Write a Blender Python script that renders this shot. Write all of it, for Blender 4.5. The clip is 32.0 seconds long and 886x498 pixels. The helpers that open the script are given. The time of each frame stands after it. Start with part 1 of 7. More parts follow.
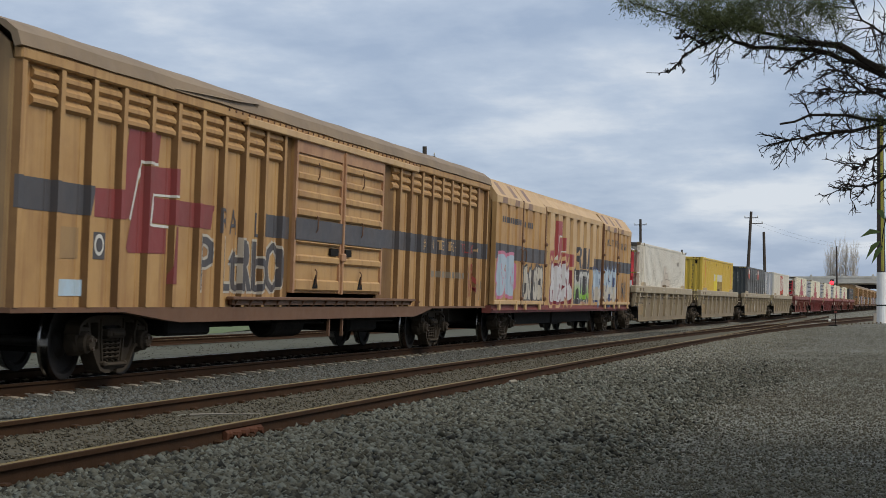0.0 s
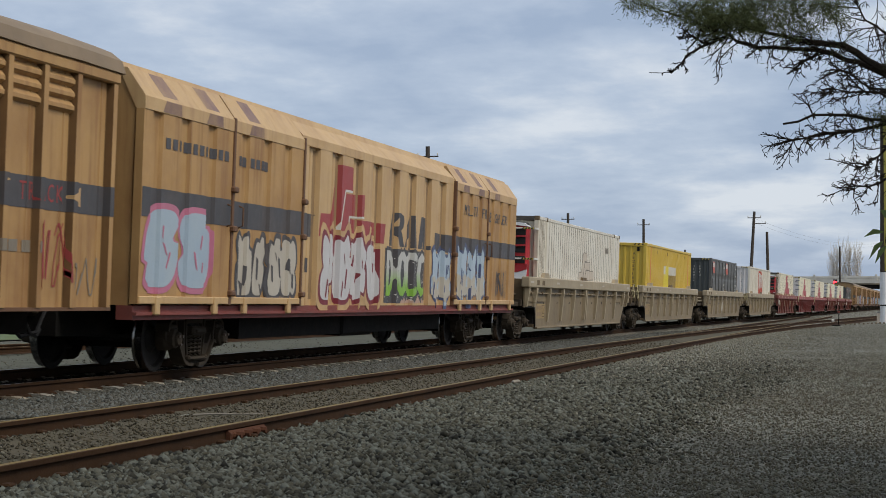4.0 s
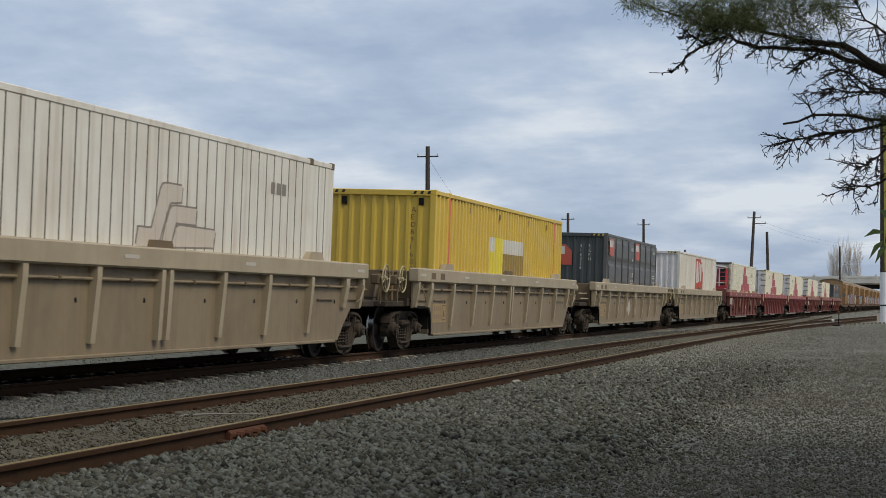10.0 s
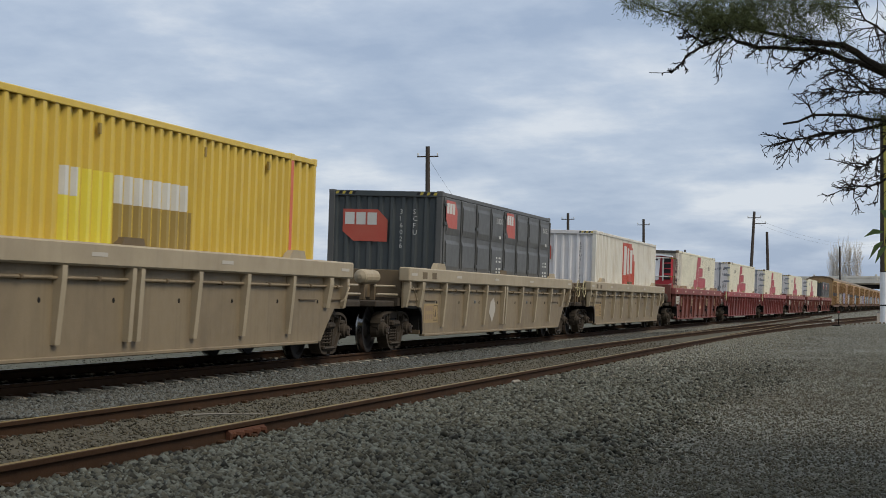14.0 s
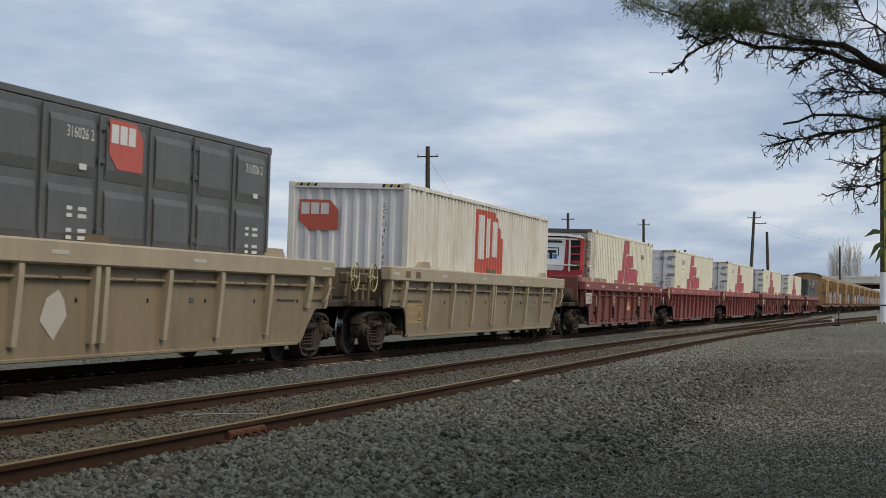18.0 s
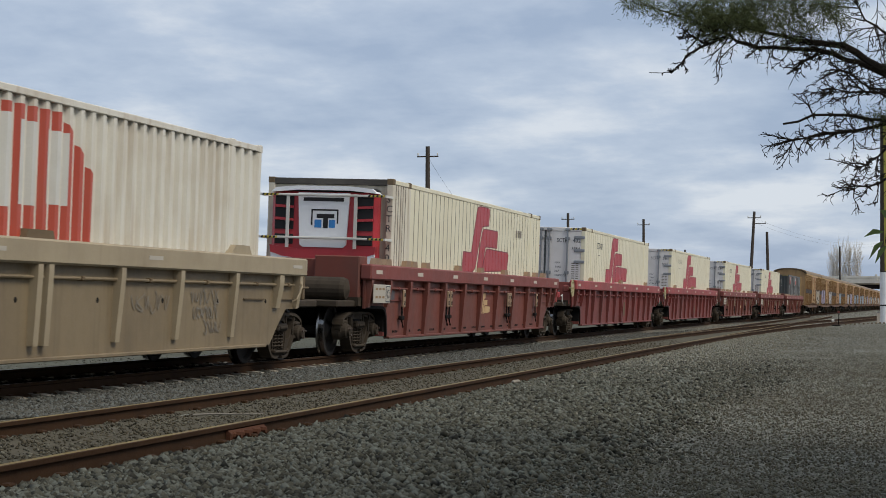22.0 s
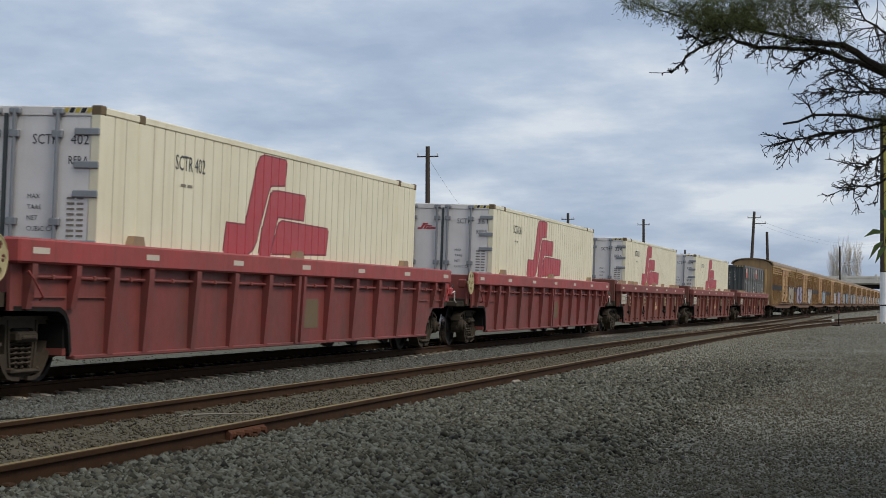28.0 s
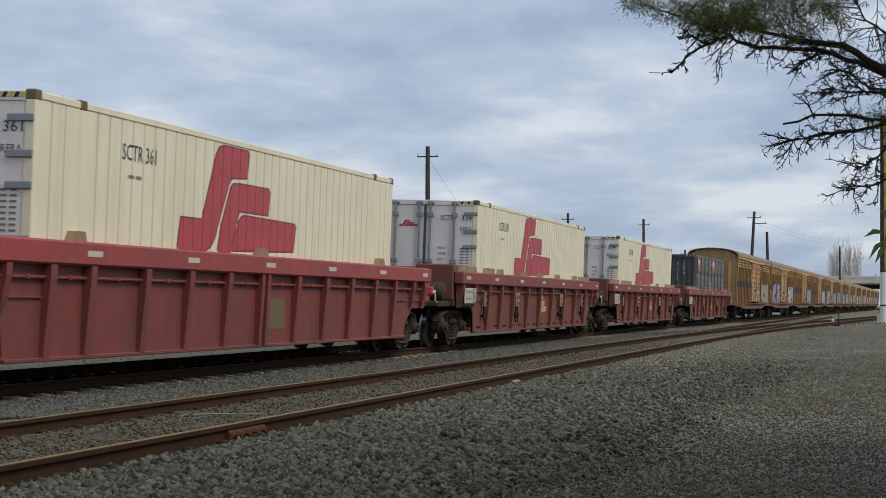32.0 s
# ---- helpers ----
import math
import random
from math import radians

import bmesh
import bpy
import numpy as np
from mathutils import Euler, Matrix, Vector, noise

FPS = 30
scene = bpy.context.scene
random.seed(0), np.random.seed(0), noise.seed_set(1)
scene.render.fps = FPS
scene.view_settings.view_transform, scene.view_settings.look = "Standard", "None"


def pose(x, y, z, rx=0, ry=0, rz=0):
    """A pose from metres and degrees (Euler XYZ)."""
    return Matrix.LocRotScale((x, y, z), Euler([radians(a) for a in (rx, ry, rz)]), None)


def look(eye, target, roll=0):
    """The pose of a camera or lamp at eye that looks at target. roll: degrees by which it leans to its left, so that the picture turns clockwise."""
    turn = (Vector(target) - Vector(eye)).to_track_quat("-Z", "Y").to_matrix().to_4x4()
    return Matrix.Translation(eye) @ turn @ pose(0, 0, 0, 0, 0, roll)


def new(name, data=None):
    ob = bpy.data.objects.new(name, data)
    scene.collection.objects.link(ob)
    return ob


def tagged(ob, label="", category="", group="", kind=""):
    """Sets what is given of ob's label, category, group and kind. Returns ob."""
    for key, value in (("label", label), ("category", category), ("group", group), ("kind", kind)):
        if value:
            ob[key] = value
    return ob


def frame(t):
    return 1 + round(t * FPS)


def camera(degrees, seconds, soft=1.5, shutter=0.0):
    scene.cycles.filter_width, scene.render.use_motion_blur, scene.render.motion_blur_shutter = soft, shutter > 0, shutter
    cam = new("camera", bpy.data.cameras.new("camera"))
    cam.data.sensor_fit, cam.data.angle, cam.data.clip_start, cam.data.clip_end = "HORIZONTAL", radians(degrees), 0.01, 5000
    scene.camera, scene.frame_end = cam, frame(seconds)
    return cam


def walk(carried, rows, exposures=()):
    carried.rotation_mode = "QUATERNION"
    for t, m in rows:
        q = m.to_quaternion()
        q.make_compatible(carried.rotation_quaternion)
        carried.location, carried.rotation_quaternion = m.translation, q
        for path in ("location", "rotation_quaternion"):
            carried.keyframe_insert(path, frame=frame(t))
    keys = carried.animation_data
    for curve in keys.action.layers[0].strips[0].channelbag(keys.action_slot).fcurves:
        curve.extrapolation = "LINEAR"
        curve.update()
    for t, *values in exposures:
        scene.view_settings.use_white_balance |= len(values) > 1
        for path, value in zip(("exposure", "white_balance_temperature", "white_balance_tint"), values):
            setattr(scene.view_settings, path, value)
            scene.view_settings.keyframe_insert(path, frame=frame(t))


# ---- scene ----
from mathutils import geometry

cam = camera(27.66, 32.0, soft=0.6, shutter=0.2)
EYE = Vector((0, 0, 0.904))


def aim(yaw, pitch):
    return EYE + 50 * Vector((-math.sin(radians(yaw)) * math.cos(radians(pitch)), math.cos(radians(yaw)) * math.cos(radians(pitch)), math.sin(radians(pitch))))


STILL = look(EYE, aim(14.043, 1.781))
walk(cam, [(0, look(EYE, aim(13.945, 1.781))), (0.5, look(EYE, aim(13.99, 1.781))), (1.5, look(EYE, aim(14.015, 1.781))), (3.5, STILL), (32, STILL)])
scene.view_settings.exposure = 0.0

# ---- world and light ----
SUN_ELEVATION, SUN_AZIMUTH = 50, 106   # degrees; azimuth clockwise from +Y
world = bpy.data.worlds.new("overcast_sky")
scene.world = world
world.use_nodes = True
wt = world.node_tree
wt.nodes.clear()


def wn(kind, **sets):
    n = wt.nodes.new(kind)
    for k, v in sets.items():
        setattr(n, k, v)
    return n


sky = wn("ShaderNodeTexSky", sky_type="NISHITA", sun_disc=False, sun_elevation=radians(SUN_ELEVATION), sun_rotation=radians(SUN_AZIMUTH))
geo = wn("ShaderNodeTexCoord")
sep = wn("ShaderNodeSeparateXYZ")
wt.links.new(geo.outputs["Generated"], sep.inputs[0])
lift = wn("ShaderNodeMath", operation="MAXIMUM")
lift.inputs[1].default_value = 0.0
wt.links.new(sep.outputs[2], lift.inputs[0])
den = wn("ShaderNodeMath", operation="ADD")
den.inputs[1].default_value = 0.16
wt.links.new(lift.outputs[0], den.inputs[0])
plane = wn("ShaderNodeVectorMath", operation="DIVIDE")
comb = wn("ShaderNodeCombineXYZ")
for i in range(3):
    wt.links.new(den.outputs[0], comb.inputs[i])
wt.links.new(geo.outputs["Generated"], plane.inputs[0])
wt.links.new(comb.outputs[0], plane.inputs[1])
flat = wn("ShaderNodeVectorMath", operation="MULTIPLY")
flat.inputs[1].default_value = (1.0, 0.85, 0.0)
wt.links.new(plane.outputs[0], flat.inputs[0])
big = wn("ShaderNodeTexNoise")
big.inputs["Scale"].default_value, big.inputs["Detail"].default_value, big.inputs["Roughness"].default_value, big.inputs["Distortion"].default_value = 1.75, 9.0, 0.56, 0.0
wt.links.new(flat.outputs[0], big.inputs["Vector"])
ramp = wn("ShaderNodeValToRGB")
ramp.color_ramp.elements[0].position, ramp.color_ramp.elements[0].color = 0.37, (0.385, 0.48, 0.645, 1)
ramp.color_ramp.elements[1].position, ramp.color_ramp.elements[1].color = 0.62, (0.75, 0.805, 0.885, 1)
mid = ramp.color_ramp.elements.new(0.5)
mid.color = (0.52, 0.61, 0.755, 1)
wt.links.new(big.outputs["Fac"], ramp.inputs[0])
blue = wn("ShaderNodeMix", data_type="RGBA")
blue.inputs["Factor"].default_value = 0.88
lift_sky = wn("ShaderNodeVectorMath", operation="SCALE")
lift_sky.inputs["Scale"].default_value = 0.1
wt.links.new(sky.outputs[0], lift_sky.inputs[0])
wt.links.new(lift_sky.outputs[0], blue.inputs[6])
wt.links.new(ramp.outputs[0], blue.inputs[7])
back = wn("ShaderNodeBackground")
back.inputs["Strength"].default_value = 0.95
out = wn("ShaderNodeOutputWorld")
wt.links.new(blue.outputs[2], back.inputs[0])
wt.links.new(back.outputs[0], out.inputs[0])

sun = new("sun", bpy.data.lights.new("sun", "SUN"))
sun.data.energy, sun.data.angle, sun.data.color = 2.3, radians(28), (1.0, 0.94, 0.84)
az, el = radians(SUN_AZIMUTH), radians(SUN_ELEVATION)
sun.matrix_world = look((100 * math.sin(az) * math.cos(el), 100 * math.cos(az) * math.cos(el), 100 * math.sin(el)), (0, 0, 0))

# ---- materials ----


def material(name, color, rough=0.6, metal=0.0, dirt=(0.12, 0.09, 0.06), amount=0.35, scale=1.2, streak=0.0, bump=0.15, grain=60.0, island=0.0, random_hue=0.0, spec=0.5):
    """A painted, weathered or mineral surface: base colour, blotches, vertical streaks, fine grain and relief."""
    m = bpy.data.materials.new(name)
    m.use_nodes = True
    t = m.node_tree
    bsdf = t.nodes["Principled BSDF"]
    bsdf.inputs["Specular IOR Level"].default_value = spec
    co = t.nodes.new("ShaderNodeTexCoord")

    def noise_node(sc, detail, stretch=None):
        n = t.nodes.new("ShaderNodeTexNoise")
        n.inputs["Scale"].default_value, n.inputs["Detail"].default_value, n.inputs["Roughness"].default_value = sc, detail, 0.6
        if stretch:
            mp = t.nodes.new("ShaderNodeMapping")
            mp.inputs["Scale"].default_value = stretch
            t.links.new(co.outputs["Object"], mp.inputs[0])
            t.links.new(mp.outputs[0], n.inputs["Vector"])
        else:
            t.links.new(co.outputs["Object"], n.inputs["Vector"])
        return n.outputs["Fac"]

    def stretch_range(sock, lo, hi, to):
        r = t.nodes.new("ShaderNodeMapRange")
        r.inputs[1].default_value, r.inputs[2].default_value, r.inputs[3].default_value, r.inputs[4].default_value = lo, hi, 0, to
        t.links.new(sock, r.inputs[0])
        return r.outputs[0]

    def mixed(fac, a, b, kind="MIX"):
        n = t.nodes.new("ShaderNodeMix")
        n.data_type, n.blend_type = "RGBA", kind
        for sock, val in ((n.inputs[0], fac), (n.inputs[6], a), (n.inputs[7], b)):
            if isinstance(val, (float, int)):
                sock.default_value = val
            elif isinstance(val, tuple):
                sock.default_value = (*val[:3], 1)
            else:
                t.links.new(val, sock)
        return n.outputs[2]

    base = tuple(color)
    if island or random_hue:
        src = t.nodes.new("ShaderNodeNewGeometry").outputs["Random Per Island"] if island else t.nodes.new("ShaderNodeObjectInfo").outputs["Random"]
        r = t.nodes.new("ShaderNodeValToRGB")
        k = island or random_hue
        warm = r.color_ramp.elements.new(0.4)
        warm.color = (*[c * (1 - 0.15 * k) * w for c, w in zip(color, (1.1, 1.0, 0.87))], 1)
        r.color_ramp.elements[0].color = (*[c * (1 - k) for c in color], 1)
        r.color_ramp.elements[2].color = (*[min(1, c * (1 + k) * w) for c, w in zip(color, (0.97, 1.0, 1.04))], 1)
        t.links.new(src, r.inputs[0])
        base = r.outputs[0]
    col = mixed(stretch_range(noise_node(scale, 6), 0.42, 0.72, amount), base, dirt)
    if streak:
        col = mixed(stretch_range(noise_node(1.0, 5, (5.0, 5.0, 0.35)), 0.5, 0.78, streak), col, dirt)
    col = mixed(stretch_range(noise_node(grain, 3), 0.3, 0.7, 0.25), col, tuple(c * 0.72 for c in color) if not island else dirt)
    t.links.new(col, bsdf.inputs["Base Color"])
    rr = t.nodes.new("ShaderNodeMapRange")
    rr.inputs[3].default_value, rr.inputs[4].default_value = max(0.05, rough - 0.12), min(1, rough + 0.15)
    t.links.new(noise_node(scale * 5, 4), rr.inputs[0])
    t.links.new(rr.outputs[0], bsdf.inputs["Roughness"])
    bsdf.inputs["Metallic"].default_value = metal
    if bump:
        b = t.nodes.new("ShaderNodeBump")
        b.inputs["Strength"].default_value, b.inputs["Distance"].default_value = bump, 0.01
        t.links.new(noise_node(grain * 0.4, 5), b.inputs["Height"])
        t.links.new(b.outputs[0], bsdf.inputs["Normal"])
    return m


RUST = (0.11, 0.055, 0.03)
GRIME = (0.05, 0.042, 0.034)
M_OCHRE = material("ochre_van_paint", (0.455, 0.272, 0.108), 0.55, dirt=(0.20, 0.085, 0.033), amount=0.6, streak=0.9, scale=0.9, spec=0.3)
M_OCHRE_PALE = material("pale_ochre_paint", (0.55, 0.36, 0.165), 0.5, dirt=(0.32, 0.17, 0.075), amount=0.5, streak=0.6, scale=0.8)
# Weathered ochre, also used where end and recess shade is in the colour
M_OCHRE_OLD_SHADE = material("weathered_shaded_ochre_paint", (0.33, 0.205, 0.09), 0.65, dirt=(0.10, 0.055, 0.03), amount=0.6, streak=0.6, scale=0.7)
M_ROOF = material("dusty_roof_metal", (0.24, 0.17, 0.10), 0.65, dirt=(0.11, 0.08, 0.055), amount=0.6, scale=0.8)
M_BAND = material("faded_black_paint", (0.065, 0.062, 0.066), 0.55, dirt=(0.14, 0.10, 0.075), amount=0.35, streak=0.2)
M_RED_MARK = material("faded_red_marking", (0.33, 0.048, 0.045), 0.5, dirt=(0.16, 0.05, 0.035), amount=0.4, streak=0.25)
M_RED_LOGO = material("red_vinyl_marking", (0.40, 0.042, 0.05), 0.45, dirt=(0.24, 0.04, 0.04), amount=0.3, streak=0.2)
M_SILL = material("red_oxide_sill", (0.15, 0.078, 0.042), 0.6, dirt=RUST, amount=0.6, spec=0.3)
M_SILL_DARK = material("scaly_rust", (0.095, 0.038, 0.02), 0.9, dirt=(0.05, 0.022, 0.012), amount=0.6, scale=6, bump=0.4, spec=0.15)
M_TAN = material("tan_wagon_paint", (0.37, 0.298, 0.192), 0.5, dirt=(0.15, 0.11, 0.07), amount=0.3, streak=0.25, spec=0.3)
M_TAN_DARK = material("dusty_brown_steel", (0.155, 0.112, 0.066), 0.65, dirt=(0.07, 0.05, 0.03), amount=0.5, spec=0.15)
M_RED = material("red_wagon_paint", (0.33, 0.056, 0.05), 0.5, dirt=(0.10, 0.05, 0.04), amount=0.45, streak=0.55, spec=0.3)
# Sheets darker than the beams: dust, plus beam and rib shade in the colour
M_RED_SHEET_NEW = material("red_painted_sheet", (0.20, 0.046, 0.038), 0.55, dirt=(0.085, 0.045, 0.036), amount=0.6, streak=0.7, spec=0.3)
M_RED_SHEET = material("dusty_shaded_red_sheet", (0.175, 0.05, 0.034), 0.6, dirt=(0.085, 0.052, 0.04), amount=0.55, streak=0.45, spec=0.3)
M_TAN_SHEET = material("dusty_shaded_tan_sheet", (0.235, 0.177, 0.103), 0.55, dirt=(0.12, 0.085, 0.05), amount=0.5, streak=0.6, spec=0.3)
M_RED_OLD = material("dull_red_wagon_paint", (0.225, 0.058, 0.046), 0.58, dirt=(0.10, 0.05, 0.04), amount=0.4, streak=0.3, spec=0.3)
M_YELLOW = material("yellow_container_paint", (0.62, 0.425, 0.055), 0.45, dirt=(0.40, 0.26, 0.05), amount=0.3, streak=0.3)
M_YELLOW_NEW = material("bright_yellow_patch", (0.72, 0.60, 0.05), 0.4, dirt=(0.5, 0.36, 0.05), amount=0.2)
M_OLIVE = material("olive_brown_patch", (0.32, 0.22, 0.055), 0.55, dirt=(0.18, 0.12, 0.04), amount=0.4, streak=0.3)
M_ORANGE = material("orange_red_stripe", (0.62, 0.13, 0.06), 0.5, dirt=(0.4, 0.12, 0.05), amount=0.3)
M_WHITE = material("off_white_container_paint", (0.69, 0.65, 0.55), 0.5, dirt=(0.36, 0.25, 0.14), amount=0.32, streak=0.6, scale=0.8)
M_CREAM = material("cream_container_paint", (0.75, 0.69, 0.50), 0.45, dirt=(0.45, 0.36, 0.2), amount=0.25, streak=0.3, scale=0.8)
M_GRIMY = material("grimy_cream_paint", (0.66, 0.60, 0.475), 0.5, dirt=(0.24, 0.15, 0.085), amount=0.4, streak=0.75, scale=1.4)
M_DOOR_EDGE = material("rusty_door_frame", (0.42, 0.235, 0.12), 0.6, dirt=(0.20, 0.08, 0.045), amount=0.6, streak=0.5, scale=2)
M_OCHRE_FAR = material("faded_brown_ochre_paint", (0.46, 0.29, 0.118), 0.65, dirt=(0.15, 0.085, 0.04), amount=0.6, streak=0.8, scale=0.6)
# Groove and rib-flank paint: rust streaks, plus recess shade in the colour
M_RUST_SHADE_GROOVE = material("rust_and_shade_groove_paint", (0.20, 0.112, 0.045), 0.7, dirt=(0.08, 0.04, 0.02), amount=0.6, streak=0.6, scale=1.2, spec=0.2)
M_RED_FADED = material("dull_brick_red_marking", (0.235, 0.046, 0.042), 0.55, dirt=(0.13, 0.05, 0.035), amount=0.45, streak=0.4)
M_NAVY_LINE = material("graffiti_navy_line", (0.055, 0.075, 0.16), 0.45, amount=0.2)
M_BRIGHT_BLUE = material("bright_blue_emblem", (0.03, 0.22, 0.55), 0.4, amount=0.1)
M_SKY_FILL = material("graffiti_sky_blue", (0.37, 0.45, 0.52), 0.45, dirt=(0.45, 0.5, 0.5), amount=0.4, scale=2)
M_DATA_BLUE = material("pale_blue_data_panel", (0.42, 0.54, 0.62), 0.5, dirt=(0.35, 0.3, 0.22), amount=0.4, scale=5)
M_DOOR = material("pale_grey_door_paint", (0.72, 0.685, 0.65), 0.45, dirt=(0.36, 0.31, 0.26), amount=0.3, streak=0.3)
M_GALV = material("galvanised_steel", (0.27, 0.28, 0.29), 0.45, metal=0.5, dirt=(0.14, 0.12, 0.1), amount=0.3)
M_GREY = material("charcoal_container_paint", (0.05, 0.058, 0.056), 0.5, dirt=(0.09, 0.09, 0.08), amount=0.35, streak=0.35)
M_GREY_SIDE = material("slate_door_paint", (0.085, 0.083, 0.076), 0.5, dirt=(0.15, 0.145, 0.13), amount=0.35, streak=0.35)
M_SCF_RED = material("vermilion_marking", (0.46, 0.075, 0.042), 0.45, dirt=(0.42, 0.16, 0.1), amount=0.25, streak=0.1)
M_FRIDGE_WHITE = material("fridge_unit_white", (0.86, 0.86, 0.85), 0.35, dirt=(0.45, 0.42, 0.38), amount=0.2)
M_FRIDGE_RED = material("fridge_unit_red", (0.46, 0.032, 0.04), 0.35, dirt=(0.26, 0.03, 0.03), amount=0.3)
M_BLACK = material("black_paint", (0.025, 0.025, 0.026), 0.5, dirt=GRIME, amount=0.3, spec=0.15)
M_PIPE = material("lettering_black", (0.03, 0.03, 0.035), 0.5, dirt=(0.1, 0.09, 0.08), amount=0.3)
M_PALE = material("pale_marking", (0.62, 0.60, 0.54), 0.5, dirt=(0.35, 0.3, 0.22), amount=0.3)
M_DIM = material("faint_grey_marking", (0.20, 0.17, 0.13), 0.55, dirt=(0.3, 0.22, 0.13), amount=0.4)
M_WHEEL_RIM = material("faded_yellow_rim", (0.40, 0.33, 0.17), 0.55, dirt=(0.3, 0.22, 0.1), amount=0.4, scale=6)
M_GUIDE = material("worn_tan_guide_paint", (0.27, 0.175, 0.10), 0.6, dirt=(0.2, 0.13, 0.08), amount=0.4, scale=4)
M_BRIGHT_RED = material("bright_red_paint", (0.36, 0.03, 0.03), 0.45, dirt=(0.2, 0.04, 0.03), amount=0.3)
M_STENCIL = material("ochre_stencil_ground", (0.36, 0.245, 0.10), 0.6, dirt=(0.2, 0.14, 0.07), amount=0.5, streak=0.4)
M_SOOT = material("sooty_steel", (0.05, 0.044, 0.037), 0.8, dirt=(0.10, 0.09, 0.07), amount=0.4, scale=3)
M_HAZARD = material("hazard_yellow", (0.55, 0.42, 0.05), 0.5, amount=0.3)
M_STEEL = material("dusty_cast_steel", (0.056, 0.043, 0.03), 0.8, dirt=(0.022, 0.017, 0.012), amount=0.5, scale=6, grain=90, spec=0.15)
M_WHEEL = material("grimy_wheel_steel", (0.022, 0.019, 0.017), 0.6, metal=0.1, dirt=(0.045, 0.034, 0.025), amount=0.5, scale=5, spec=0.3)
M_TREAD = material("polished_tread", (0.27, 0.26, 0.245), 0.2, metal=1.0, dirt=(0.3, 0.28, 0.25), amount=0.3, scale=8, bump=0)
# Near-black underframe: grime, and the shade beneath put into the colour
M_UNDER = material("underframe_grime_shade", (0.010, 0.009, 0.008), 0.8, dirt=(0.024, 0.019, 0.015), amount=0.5, scale=3, spec=0.15)
M_RAIL = material("rusty_rail_steel", (0.047, 0.023, 0.010), 0.9, dirt=(0.02, 0.011, 0.006), amount=0.6, scale=2.5, grain=80, bump=0.3, spec=0.15)
M_RAILTOP = material("worn_rail_head", (0.195, 0.14, 0.046), 0.6, dirt=(0.10, 0.05, 0.022), amount=0.5, scale=2.0, grain=50, bump=0.05, spec=0.15)
M_SHINY = material("burnished_rail_head", (0.16, 0.12, 0.095), 0.42, metal=0.8, dirt=(0.14, 0.09, 0.06), amount=0.4, scale=2.0, bump=0)
M_SLEEPER = material("pale_concrete_sleeper", (0.27, 0.25, 0.21), 0.85, dirt=(0.2, 0.17, 0.13), amount=0.5, scale=3, grain=40, bump=0.3, random_hue=0.15, spec=0.15)
M_TIMBER = material("old_timber_sleeper", (0.12, 0.095, 0.07), 0.9, dirt=(0.06, 0.045, 0.035), amount=0.6, scale=4, grain=30, bump=0.5, random_hue=0.2, spec=0.15)
M_STONE = material("blue_grey_ballast", (0.088, 0.092, 0.083), 0.85, dirt=(0.06, 0.052, 0.042), amount=0.4, scale=9, grain=60, bump=0.3, island=0.65, spec=0.15)
M_STONE_DARK = material("grey_brown_ballast", (0.091, 0.092, 0.073), 0.9, dirt=(0.03, 0.029, 0.022), amount=0.5, scale=7, grain=60, bump=0.3, island=0.85, spec=0.15)
# Black stones: the train's shade put into the ballast colour
M_STONE_SHADE = material("shade_blackened_ballast", (0.014, 0.013, 0.012), 0.8, dirt=(0.015, 0.014, 0.013), amount=0.6, scale=7, grain=60, bump=0.3, island=0.4, spec=0.15)
# Panel seams: the grooves' shade put into the colour, faint or dark
M_SEAM_SHADE_FAINT = material("grey_seam_shade", (0.55, 0.50, 0.37), 0.6, dirt=(0.45, 0.4, 0.28), amount=0.3, streak=0.4)
M_SEAM_SHADE = material("dark_seam_shade", (0.10, 0.085, 0.055), 0.7, dirt=(0.2, 0.16, 0.1), amount=0.3, streak=0.4)
M_GHOST = material("painted_out_mark", (0.52, 0.44, 0.35), 0.55, dirt=(0.6, 0.55, 0.45), amount=0.5, streak=0.3)
M_STAIN = material("purple_brown_stain", (0.20, 0.12, 0.105), 0.6, dirt=(0.42, 0.27, 0.13), amount=0.7, scale=1.6, streak=0.4)
M_YARD = material("yard_grit", (0.205, 0.202, 0.165), 0.92, dirt=(0.055, 0.046, 0.03), amount=0.5, scale=1.5, grain=60, bump=0.3, island=0.5, spec=0.15)
M_YARD_EARTH = material("brown_yard_grit", (0.112, 0.108, 0.08), 0.92, dirt=(0.05, 0.04, 0.025), amount=0.5, scale=0.8, grain=60, bump=0.3, island=0.5, spec=0.15)
M_GRIT = material("dusty_grit", (0.10, 0.091, 0.066), 0.92, dirt=(0.05, 0.043, 0.03), amount=0.45, scale=6, grain=60, bump=0.3, island=0.75, spec=0.15)
M_DIRT = material("brown_track_dirt", (0.09, 0.078, 0.052), 0.95, dirt=(0.045, 0.038, 0.027), amount=0.6, scale=2.0, grain=30, bump=0.6, spec=0.15)
M_CESS = material("dark_cess_gravel", (0.095, 0.093, 0.07), 0.95, dirt=(0.05, 0.052, 0.032), amount=0.6, scale=1.5, grain=25, bump=0.8, spec=0.1)
M_POLE = material("weathered_pole_timber", (0.06, 0.046, 0.036), 0.9, dirt=(0.05, 0.04, 0.03), amount=0.5, scale=2, streak=0.4)
M_WHITEWASH = material("whitewashed_timber", (0.80, 0.80, 0.78), 0.7, dirt=(0.35, 0.33, 0.28), amount=0.3, streak=0.3)
M_MOSS = material("mossy_yellow_timber", (0.38, 0.34, 0.06), 0.85, dirt=(0.10, 0.085, 0.035), amount=0.45, streak=0.4)
